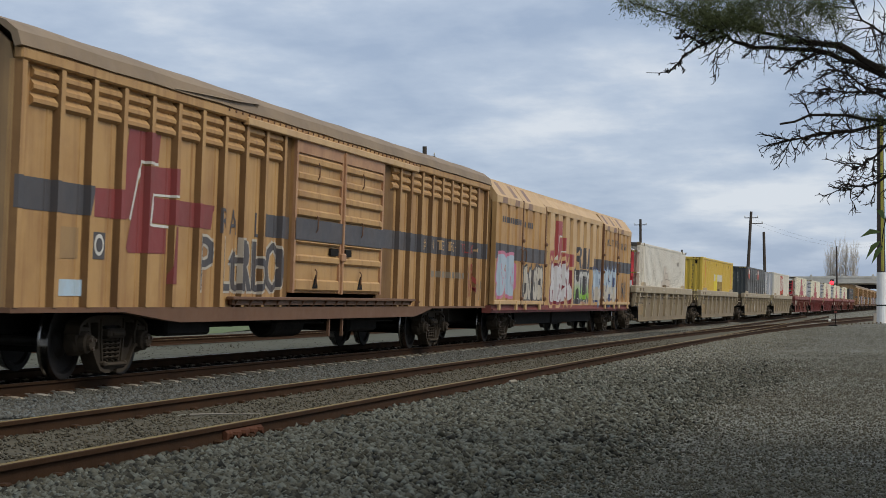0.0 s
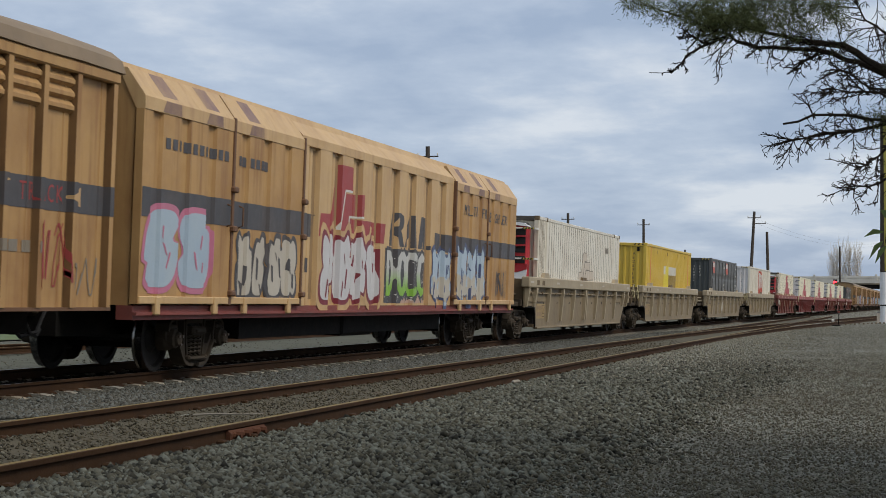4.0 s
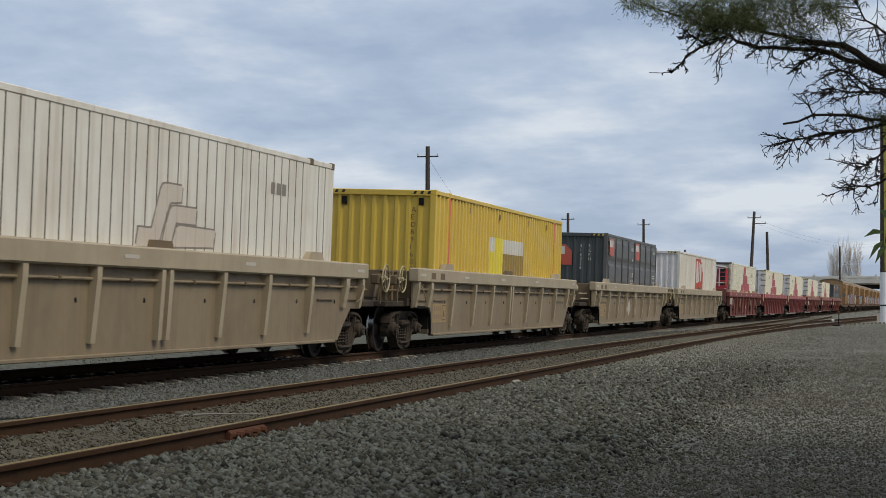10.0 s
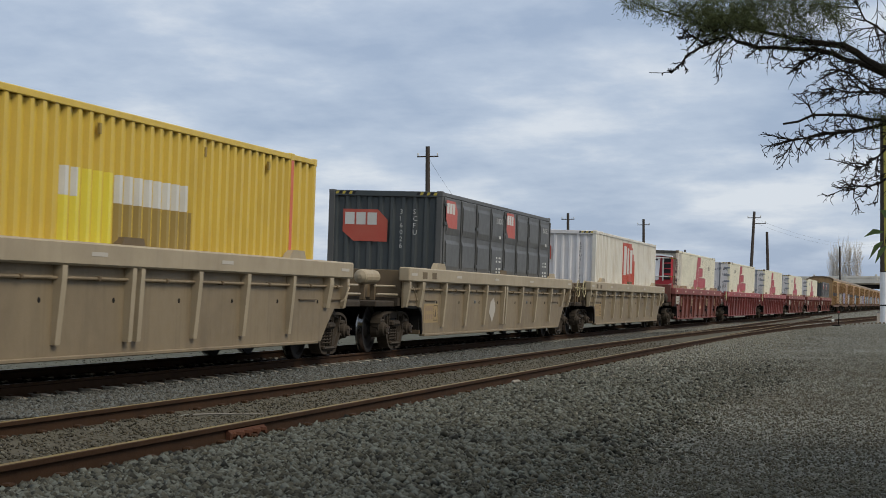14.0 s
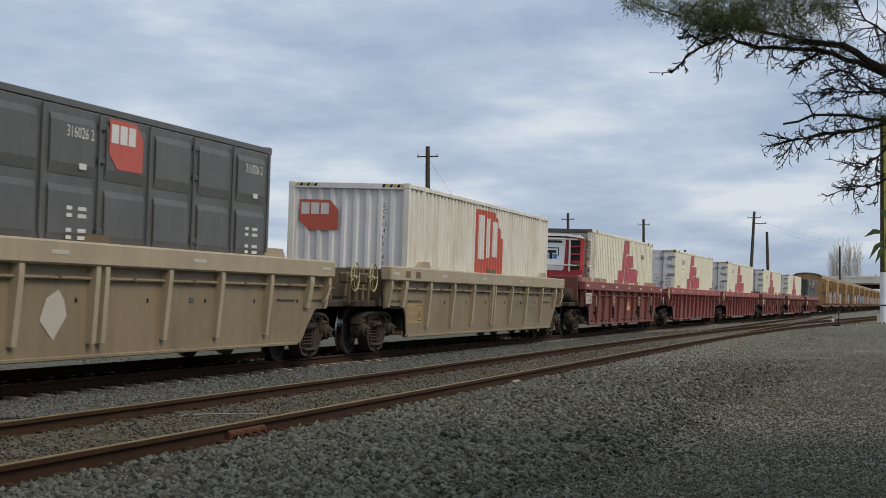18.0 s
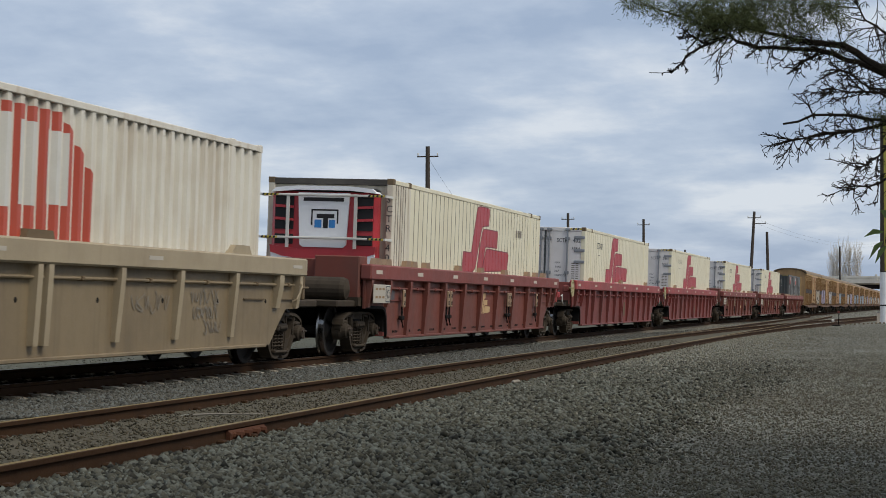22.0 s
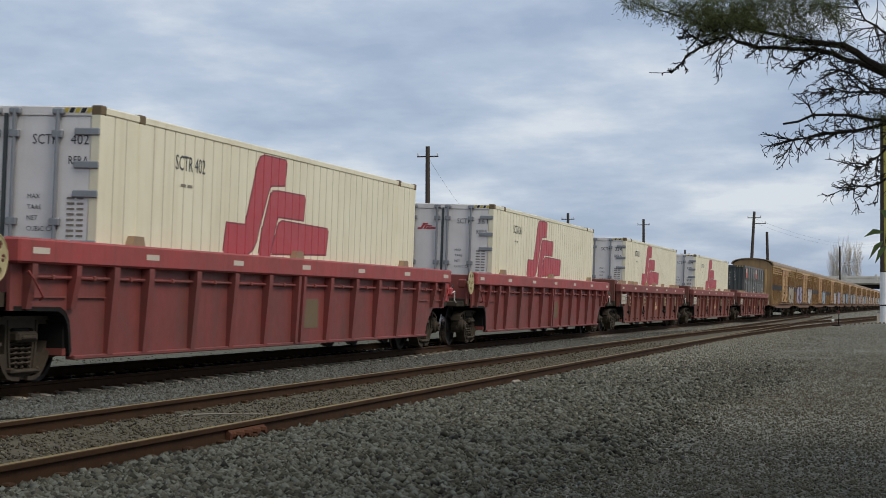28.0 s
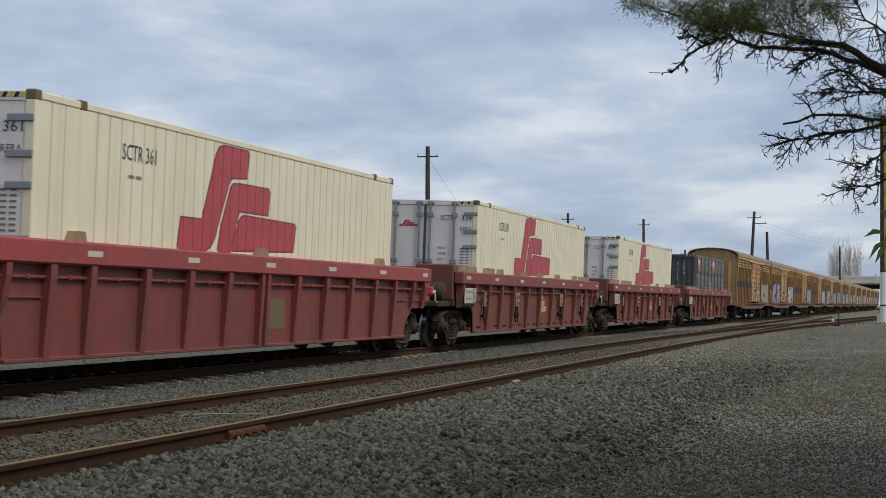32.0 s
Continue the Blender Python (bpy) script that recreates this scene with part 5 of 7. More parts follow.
        for u in (1.0, 1.75):
            part("worn_label", Shape().box(X, X + 0.003, -half + u, -half + u + 0.35, 1.45, 1.58), dark, w)
        part("stencil_panel", Shape().box(X - 0.129, X - 0.126, -a + 0.2, -a + 1.35, 0.56, 0.95), M_STENCIL, w, "worn ochre stencil panel")
        flat_sheet = [(-half, X - 0.126), (half, X - 0.126)]
        for box in (rect(-a + 0.98, -a + 1.3, 0.6, 0.62), rect(-a + 0.98, -a + 1.3, 0.9, 0.92), rect(-a + 0.98, -a + 1.0, 0.62, 0.9), rect(-a + 1.28, -a + 1.3, 0.62, 0.9), [(-a + 1.06, 0.68), (-a + 1.22, 0.68), (-a + 1.14, 0.86)]):
            draped("stencil_mark", [box], M_TAN_DARK, w, flat_sheet, 0.003)
        draped("writing_bar", [rect(-a + 0.3 + 0.16 * k, -a + 0.41 + 0.16 * k, q, q + 0.1) for k in range(4) for q in (0.63, 0.8)], M_GUIDE, w, flat_sheet, 0.003)
    else:
        gs = (-8.6, -7.9, -6.5, -6.0, -5.0, -2.2, 0, 2.6, 5.4, 6.5, 7.6) if front_box else (-6.4, -0.1, 6.3)
        for y in gs:
            if abs(y) < half - 0.3:
                part("container_guide", Shape().prism([(y - 0.2, Z1), (y + 0.2, Z1), (y + 0.15, Z1 + 0.12), (y - 0.12, Z1 + 0.12)], X - 0.2, X - 0.08), M_GUIDE, w)
        for k in range(7):
            u = -half + 0.5 + k * (2 * half - 1.0) / 6
            part("pale_tab", Shape().box(X, X + 0.004, u - 0.2, u + 0.2, 1.49, 1.56), M_GHOST, w)
        if front_box:
            part("front_panel", Shape().box(X - 0.01, X + 0.012, -half + 0.15, -half + 1.25, 0.96, 1.30, 0.01), M_BEIGE_FILL, w, "pale stencilled end panel")
            flat_side = [(-half, X - 0.126), (half, X - 0.126)]
            draped("small_mark", [[(u * 0.22 + 0.0, q * 0.32 + 0.72) for u, q in p] for p in stylised_mark()], M_OCHRE_PALE, w, flat_side, 0.004, "tan stepped mark")
            panel = [(-half, X + 0.012), (half, X + 0.012)]
            draped("badge", [rect(-half + 0.92, -half + 1.2, 0.98, 1.28)], M_PIPE, w, panel, 0.003)
            draped("badge", [rect(-half + 0.95, -half + 1.17, 1.0, 1.26)], M_BEIGE_FILL, w, panel, 0.005)
            draped("badge", [blob(random.Random(1), -half + 1.06, 1.13, 0.15, 0.17, wob=0)], M_PIPE, w, panel, 0.007)
            draped("badge", [blob(random.Random(1), -half + 1.06, 1.13, 0.09, 0.11, wob=0)], M_BEIGE_FILL, w, panel, 0.009)
            draped("writing_bar", [rect(-half + 0.25 + 0.22 * k, -half + 0.4 + 0.22 * k, q, q + 0.04) for k in range(3) for q in (1.05, 1.2)], M_OCHRE_OLD_SHADE, w, panel, 0.003)
            for y in (-7.0, -3.45, -3.2, 2.65, 2.9, 6.25):
                lever = part("hand_lever", Shape().box(X - 0.06, X - 0.02, y, y + 0.17, 0.88, 1.22, 0.02), M_GUIDE, w, "tan twistlock lever plate")
                for z in (0.93, 1.08):
                    part("lever_eye", Shape().box(X - 0.021, X - 0.016, y + 0.05, y + 0.12, z, z + 0.075, 0.01), M_UNDER, lever)
                part("lever_rod", Shape().tube([(X - 0.07, y + 0.08, 0.9), (X - 0.06, y + 0.05, 0.62), (X - 0.05, y + 0.12, 0.5)], 0.022, 6).box(X - 0.11, X - 0.03, y - 0.02, y + 0.16, 0.64, 0.72, 0.015), M_UNDER, lever)
            part("dark_label", Shape().box(X - 0.127, X - 0.122, -7.95, -7.3, 1.0, 1.2), M_BAND, w)
            # Darker red puts the shade on the end housing into its colour
            part("end_tower", Shape().box(0.35, 1.2, -half - 0.05, -half + 0.45, 1.0, 1.80, 0.02).box(-1.2, 0.35, -half + 0.1, -half + 0.45, 1.0, 1.74, 0.02), M_RED_SHEET, w, "dull red end housing")
            part("air_tank", Shape().lathe([(-0.85, 0.04), (-0.8, 0.18), (-0.72, 0.21), (0.72, 0.21), (0.8, 0.18), (0.85, 0.04)], (0.3, -half - 0.45, 1.2), n=18), M_STEEL, w, "brown air reservoir")
        else:
            part("stencil_panel", Shape().box(X - 0.129, X - 0.124, 2.2 - 2.1, 1.05, 0.55, 1.02), M_TAN_DARK, w)
    return w


# ---- containers ----


def corrugated(y0, y1, x, pitch=0.30, depth=0.078):
    n = max(1, round((y1 - y0) / pitch))
    p = (y1 - y0) / n
    line = [(y0, x)]
    for k in range(n):
        a = y0 + k * p
        line += [(a + 0.15 * p, x), (a + 0.29 * p, x - depth), (a + 0.71 * p, x - depth), (a + 0.85 * p, x)]
    return line + [(y1, x)]


def grooved(y0, y1, x, pitch=0.345, depth=0.014, w=0.018):
    line, y = [(y0, x)], y0 + pitch
    while y < y1 - 0.1:
        line += [(y - w, x), (y - w * 0.4, x - depth), (y + w * 0.4, x - depth), (y + w, x)]
        y += pitch
    return line + [(y1, x)]


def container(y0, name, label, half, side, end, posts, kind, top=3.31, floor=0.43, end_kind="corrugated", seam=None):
    c = thing(name, label, "shipping container", "containers on the train")
    RIDERS.append((c, y0))
    W = 1.25
    H0, H1 = floor + 0.14, top - 0.1
    spots = [-half, -posts, posts, half] if posts < half - 0.3 else [-half, half]
    profs = []
    for a, b in zip(spots, spots[1:]):
        y_a, y_b = a + 0.08, b - 0.08
        prof = grooved(y_a, y_b, W - 0.012, 0.17 if end_kind == "fridge" and a == -half else 0.345) if kind == "grooved" else corrugated(y_a, y_b, W - 0.014)
        profs += prof
        part("side_wall", Shape().sheet(prof, H0, H1, W - 0.075, seams=kind == "grooved"), (M_GRIMY if end_kind == "fridge" and a == -half else side, seam or M_SEAM_SHADE), c)
    part("side_wall", Shape().box(-W + 0.01, -W + 0.05, -half + 0.06, half - 0.06, H0, H1), side, c)
    for y in spots:
        for sx in (1, -1):
            u, v = sorted((sx * W, sx * (W - 0.13)))
            y1, y2 = (y - 0.08, y + 0.08) if abs(y) < half - 0.01 else sorted((y, y - math.copysign(0.12, y)))
            part("corner_post", Shape().box(u, v, y1, y2, floor + 0.1, top - 0.1, 0.012), M_GRIMY if end_kind == "fridge" and y < 0 else side, c)
            for z1, z2 in ((floor, floor + 0.12), (top - 0.115, top + 0.004)):
                part("corner_casting", Shape().box(min(u, v) - (0.004 if sx < 0 else 0), max(u, v) + (0.004 if sx > 0 else 0), y1 - 0.005, y2 + 0.025, z1, z2, 0.012), side if kind == "corrugated" else M_TAN_DARK, c)
    for sx in (1, -1):
        u, v = sorted((sx * W, sx * (W - 0.06)))
        part("top_rail", Shape().box(u, v, -half + 0.1, half - 0.1, top - 0.1, top - 0.012, 0.01), side, c)
        part("bottom_rail", Shape().box(u, v, -half + 0.1, half - 0.1, floor + 0.02, floor + 0.15, 0.01), side, c)
    n = int(2 * half / 0.6)
    roof = Shape()
    for k in range(n):
        a = -half + 0.05 + k * (2 * half - 0.1) / n
        roof.box(-W + 0.05, W - 0.05, a + 0.02, a + (2 * half - 0.1) / n - 0.02, top - 0.05, top - 0.02 + 0.004 * (k % 2))
    part("roof", roof.box(-W + 0.05, W - 0.05, -half + 0.05, half - 0.05, top - 0.08, top - 0.045), side, c)
    part("floor", Shape().box(-W + 0.05, W - 0.05, -half + 0.05, half - 0.05, floor + 0.03, floor + 0.12), M_UNDER, c)
    part("back_wall", Shape().box(-W + 0.13, W - 0.13, half - 0.07, half - 0.02, floor + 0.1, top - 0.1), side, c)
    # front end, towards the camera
    f = -half
    for z1, z2 in ((floor, floor + 0.14), (top - 0.13, top - 0.01)):
        part("end_rail", Shape().box(-W + 0.12, W - 0.12, f, f + 0.08, z1, z2, 0.01), end, c)
    if end_kind == "corrugated":
        n = 9
        p = 2 * (W - 0.13) / n
        pts = []
        for k in range(n):
            a = -W + 0.13 + k * p
            pts += [(a, f + 0.03), (a + 0.2 * p, f + 0.03), (a + 0.35 * p, f + 0.072), (a + 0.8 * p, f + 0.072), (a + 0.95 * p, f + 0.03)]
        pts += [(W - 0.13, f + 0.03), (W - 0.13, f + 0.1), (-W + 0.13, f + 0.1)]
        part("end_wall", Shape().prism(pts, floor + 0.14, top - 0.12, "z"), end, c)
    elif end_kind == "doors":
        for sx in (-1, 1):
            u, v = sorted((sx * 0.015, sx * (W - 0.13)))
            d = part("door", Shape().box(u, v, f + 0.01, f + 0.07, floor + 0.15, top - 0.13, 0.012), end, c, "pale grey insulated door leaf")
            for x in (sx * 0.13, sx * 0.70):
                part("lock_rod", Shape().tube([(x, f - 0.03, floor + 0.1), (x, f - 0.03, top - 0.06)], 0.028, 8), M_GALV, d)
                for z in (floor + 0.35, 1.9, top - 0.35):
                    part("rod_bracket", Shape().box(x - 0.07, x + 0.07, f - 0.055, f + 0.012, z - 0.05, z + 0.05, 0.012), M_GALV, d)
                part("cam_keeper", Shape().box(x - 0.08, x + 0.08, f - 0.05, f + 0.02, top - 0.12, top - 0.03, 0.02), M_GALV, d)
            for z in (0.85, 1.6, 2.2, 2.55, 2.95):
                a, b = sorted((sx * (W - 0.34), sx * (W - 0.01)))
                part("hinge", Shape().box(a, b, f - 0.02, f + 0.012, z, z + 0.09, 0.012), M_GALV, d)
        part("door_gasket", Shape().box(-0.028, 0.028, f - 0.006, f + 0.02, floor + 0.15, top - 0.1, 0.006), M_GREY, c)
        hazard_corners(c, f - 0.004, top, M_HAZARD, M_BLACK)
    elif end_kind == "fridge":
        part("end_wall", Shape().box(-W + 0.12, W - 0.12, f + 0.06, f + 0.1, floor + 0.14, top - 0.12), M_GRIMY, c)
        fridge_unit(c, f - 0.24, top)
        part("unit_frame", Shape().box(-1.0, 1.0, f - 0.3, f + 0.07, 1.2, 3.1, 0.04), M_BLACK, c)
        for z in (2.12, 2.93):
            part("guard_bar", Shape().box(-W - 0.0, W - 0.0, f - 0.46, f - 0.42, z, z + 0.045, 0.01).box(W - 0.05, W, f - 0.46, f + 0.02, z, z + 0.045).box(-W, -W + 0.05, f - 0.46, f + 0.02, z, z + 0.045), M_PALE, c, "pale protective bar with hazard tape")
            for sx in (-1, 1):
                for k in range(8):
                    u = sx * 1.05 - 0.16 + 0.04 * k
                    on_end("hazard_tape", [[(u, z + 0.002), (u + 0.04, z + 0.002), (u + 0.055, z + 0.043), (u + 0.015, z + 0.043)]], M_HAZARD if k % 2 else M_BLACK, c, f - 0.463)
        for x in (-0.72, 0.62):
            part("guard_post", Shape().box(x, x + 0.06, f - 0.45, f - 0.42, 1.95, 2.98), M_PALE, c)
    return c, profs


def hazard_corners(c, y, top, pale, dark):
    """Slanting two-coloured warning stripes at both top corners of an end."""
    for sx in (-1, 1):
        for k in range(6):
            u = sx * 1.08 - sx * 0.075 * k
            on_end("hazard_stripe", [[(u - 0.03, top - 0.09), (u + 0.03, top - 0.09), (u + 0.06, top - 0.03), (u, top - 0.03)]], pale if k % 2 == 0 else dark, c, y)


def fridge_unit(c, f, top):
    """The nose-mounted refrigeration unit: white centre panel, red bays with dark grilles, white belly."""
    y = f - 0.14
    part("unit_case", Shape().box(-1.05, 1.05, f - 0.1, f + 0.2, 1.15, 3.05, 0.07), M_FRIDGE_RED, c, "red refrigeration unit casing")
    part("unit_hood", Shape().prism([(-1.05, 3.0), (-0.95, 3.09), (-0.5, 3.13), (0.5, 3.13), (0.95, 3.09), (1.05, 3.0), (0.95, 3.01), (0.5, 3.05), (-0.5, 3.05), (-0.95, 3.01)], y - 0.03, f + 0.2, "y"), M_FRIDGE_WHITE, c, "white arched hood")
    part("centre_panel", Shape().prism([(-0.46, 2.02), (-0.40, 1.97), (0.40, 1.97), (0.46, 2.02), (0.51, 3.0), (-0.51, 3.0)], y, f - 0.09, "y"), M_FRIDGE_WHITE, c, "white centre panel")
    part("red_band", Shape().prism([(-1.05, 2.0), (-0.5, 1.93), (0.5, 1.93), (1.05, 2.0), (1.03, 1.86), (0.8, 1.79), (0.4, 1.74), (-0.4, 1.74), (-0.8, 1.79), (-1.03, 1.86)], y - 0.015, f - 0.09, "y"), M_FRIDGE_RED, c, "curved red lower band")
    part("belly_panel", Shape().prism([(-1.03, 1.87), (-0.8, 1.80), (-0.4, 1.75), (0.4, 1.75), (0.8, 1.80), (1.03, 1.87), (0.98, 1.2), (-0.98, 1.2)], y - 0.004, f - 0.08, "y"), M_FRIDGE_WHITE, c, "white lower cover")
    for sx in (-1, 1):
        a, b = sorted((sx * 0.60, sx * 0.97))
        part("grille", Shape().prism([(a, 2.30), (b, 2.30), (b, 2.93), (a, 2.97)] if sx > 0 else [(a, 2.30), (b, 2.30), (b, 2.97), (a, 2.93)], f - 0.118, f - 0.09, "y"), M_BLACK, c, "dark grille opening")
        part("grille", Shape().box(a, b, f - 0.118, f - 0.09, 2.02, 2.21, 0.01), M_BLACK, c, "dark grille opening")
        for z in (2.46, 2.70):
            part("grille_lip", Shape().prism([(a, z), (b, z + 0.02), (b, z + 0.07), (a, z + 0.045)] if sx > 0 else [(a, z + 0.02), (b, z), (b, z + 0.045), (a, z + 0.07)], f - 0.16, f - 0.1, "y"), M_FRIDGE_RED, c, "red grille bar")
    on_end("maker_mark", [rect(-0.40, 0.40, 2.84, 2.91)], M_BLACK, c, y - 0.004)
    on_end("maker_mark", [rect(-0.24, 0.30, 2.66, 2.69), rect(-0.24, -0.21, 2.38, 2.66), rect(0.27, 0.3, 2.42, 2.66), rect(-0.13, 0.22, 2.52, 2.60), rect(0.0, 0.1, 2.33, 2.52)], M_BLACK, c, y - 0.004)
    on_end("maker_mark", [rect(-0.17, -0.03, 2.34, 2.49), rect(0.12, 0.24, 2.34, 2.49)], M_BRIGHT_BLUE, c, y - 0.004)


def red_white_mark(c, profs, u, w, wide, high, end_y=None):
    """A vermilion tablet with two cut corners and three white blocks in place of letters."""
    tab = [(0, 0.3 * high), (0, high), (0.78 * wide, high), (wide, 0.68 * high), (wide, 0), (0.25 * wide, 0)]
    for k, (name, polys, mat, lift) in enumerate((("maker_tablet", [tab], M_SCF_RED, 0.005), *(("maker_block", [rect((0.05 + 0.25 * j) * wide, (0.26 + 0.25 * j) * wide, 0.52 * high, 0.9 * high)], M_PALE, 0.008) for j in range(3)))):
        label = "vermilion maker tablet" if k == 0 else ""
        if end_y is None:
            draped(name, moved(polys, u, w), mat, c, profs, lift, label)
        else:
            on_end(name, moved(polys, u, w), mat, c, end_y - (lift - 0.005), label)


def reefer(y0, code, paint, mark_at, front="doors", mark=M_RED_LOGO, label="cream grooved refrigerated container with large red mark", data=True):
    c, pr = container(y0, "refrigerated_container", label, 7.31, paint, M_DOOR if front == "doors" else M_SOOT, 6.1, "grooved", end_kind=front, seam=M_SEAM_SHADE_FAINT if front == "doors" else M_SEAM_SHADE)
    strokes = stylised_mark(1.0 if mark is M_RED_LOGO else 0.56)
    for piece in (strokes[:3], strokes[3:5], strokes[5:]):
        draped("company_mark", moved(piece, mark_at, 1.67), mark, c, pr, 0.004, "large red stepped mark" if mark is M_RED_LOGO else "faded remains of a stepped mark")
    for du, dw in ((-0.03, 0.025), (0.03, -0.025)):
        draped("mark_outline", moved(stylised_mark(1.0 if mark is M_RED_LOGO else 0.56), mark_at + du, 1.67 + dw), M_MAROON_LINE if mark is M_RED_LOGO else M_DIM, c, pr, 0.002)
    if code:
        draped("code", moved(lettering(code, 0.2, 1.05), -4.95, 2.72), M_PIPE, c, pr, 0.005, "black container code")
        draped("writing_bar", [rect(-4.75, -4.58, 2.5, 2.54), rect(-4.52, -4.35, 2.5, 2.54)], M_DIM, c, pr, 0.005)
    if front == "doors":
        y = -7.31 + 0.005
        a, b = (code or "SCTR 000").split(" ")
        on_end("code", moved(lettering(a, 0.12, 0.34), 0.36, 2.84), M_PIPE, c, y)
        on_end("code", moved(lettering(b, 0.12, 0.24), 0.86, 2.84), M_PIPE, c, y)
        on_end("code", moved(lettering("RFRA", 0.1, 0.26), 0.84, 2.6), M_PIPE, c, y)
        on_end("small_mark", moved(stylised_mark(0.1), -0.62, 2.68), M_RED_LOGO, c, y)
        for k, word in enumerate(("MAX", "TARE", "NET", "CUBIC CAP")):
            on_end("weights", moved(lettering(word, 0.055), 0.32, 2.18 - 0.13 * k), M_PIPE, c, y)
        on_end("weight_bar", [rect(0.84 + 0.13 * q, 0.94 + 0.12 * q, 2.18 - 0.065 * k, 2.206 - 0.065 * k) for k in range(8) for q in (0, 1)], M_DIM, c, y)
    elif data:
        draped("code_bar", [rect(4.2 + 0.26 * k, 4.38 + 0.26 * k, 2.62, 2.8) for k in range(3)], M_DIM, c, pr, 0.005, "faint container code")
    return c, pr


# ---- the train, front to tail ----
louvre_van(-58.53, M_OCHRE, first=True, seed=1)
sliding_wall_van(-35.0)

TAN_RIBS = [-8.96, -7.92, -6.0, -3.95, -2.07, 0.0, 2.07, 3.95, 6.0, 7.92, 8.85]
for yc in (-12.36, 9.33, 31.24, 52.9):
    wagon = well_wagon(yc, M_TAN, 9.09, TAN_RIBS, "tan steel well wagon with ribbed sides and freight bogies", "tan well wagons", wheels=(yc in (9.33, 52.9), yc in (-12.36, 31.24)))
    side_line = [(-9.0, 1.293), (9.0, 1.293)]
    if yc == 52.9:
        for u0, u1, w0, w1, sd in ((2.5, 3.8, 0.82, 1.1, 31), (4.45, 5.6, 0.92, 1.14, 32), (4.6, 5.5, 0.72, 0.92, 33), (4.95, 5.65, 0.5, 0.74, 34)):
            tag(wagon, side_line, u0, u1, w0, w1, M_DIM, sd)
    if yc == -12.36:
        on_side = Shape().lathe([(0.0, 0.11), (0.012, 0.11), (0.014, 0.09)], (1.05, -9.45, 1.4), n=18)
        part("marker_disc", on_side, M_WHITEWASH, wagon, "round white marker disc")
    if yc == 31.24:
        draped("grey_patch", [[(-1.4, 0.75), (-1.05, 0.52), (-0.72, 0.8), (-0.8, 0.98), (-0.95, 1.1), (-1.25, 1.0)]], M_BEIGE_FILL, wagon, side_line, 0.004, "grey repainted patch")
RED1 = [-9.15, -7.9, -6.46, -5.1, -3.65, -1.87, -0.2, 1.52, 3.37, 5.18, 6.97, 8.2, 8.95]
RED2 = [-9.3, -8.2, -7.15, -6.1, -4.5, -3.05, -1.6, -0.1, 1.45, 2.92, 4.35, 5.83, 7.15, 8.5, 9.3]
well_wagon(74.93, M_RED_OLD, 9.31, RED1, "dull red steel well wagon with tan levers", "red well wagons", "red", True)
well_wagon(96.9, M_RED, 9.70, RED2, "bright red steel well wagon with close ribs", "red well wagons", "red")
well_wagon(118.75, M_RED, 9.70, RED2, "bright red steel well wagon with close ribs", "red well wagons", "red")
well_wagon(140.55, M_RED_OLD, 9.31, RED1, "dull red steel well wagon with tan levers", "red well wagons", "red", True)
well_wagon(162.5, M_RED_OLD, 9.31, RED1, "dull red steel well wagon with tan levers", "red well wagons", "red", True)
well_wagon(184.4, M_RED_OLD, 9.31, RED1, "dull red steel well wagon with tan levers", "red well wagons", "red", True)

# white reefer whose mark has been painted over
c, pr = reefer(-12.3, "", M_WHITE, -0.76, "fridge", M_GHOST, "off-white grooved refrigerated container, red unit on its end", data=True)

# yellow container
c, pr = container(9.36, "container", "yellow corrugated container with red stripes and painted-over patches", 7.31, M_YELLOW, M_YELLOW, 6.1, "corrugated")
for y in (-6.1, 6.1):
    part("post_stripe", Shape().box(1.25, 1.255, y - 0.06, y + 0.06, 0.6, 3.2), M_ORANGE, c, "orange red post stripe")
draped("patch", [rect(-1.98, -1.52, 2.19, 2.53)], M_PALE, c, pr, 0.004, "white paint patch")
draped("patch", [rect(-1.98, -0.4, 1.5, 2.53)], M_YELLOW_NEW, c, pr, 0.003, "bright yellow paint patch")
draped("patch", [rect(-0.38, 2.0, 2.17, 2.52)], M_PALE, c, pr, 0.004, "white paint patch")
draped("patch", [rect(-0.38, 2.05, 1.5, 2.17)], M_OLIVE, c, pr, 0.004, "olive brown paint patch")
for k, ch in enumerate("AEDB916024"):
    on_end("code", moved(lettering(ch, 0.105), 0.72, 2.84 - 0.155 * k), M_PIPE, c, -7.31 + 0.021)
for sx in (-0.75, 0.92):
    part("lifting_slot", Shape().box(sx - 0.05, sx + 0.05, -7.31 + 0.02, -7.31 + 0.06, 2.98, 3.14), M_UNDER, c)
hazard_corners(c, -7.313, 3.31, M_BLACK, M_YELLOW)
for y in (-4.2, -1.0, 2.4, 5.0):
    part("vent_slot", Shape().box(1.22, 1.252, y, y + 0.055, 2.97, 3.1), M_OLIVE, c)


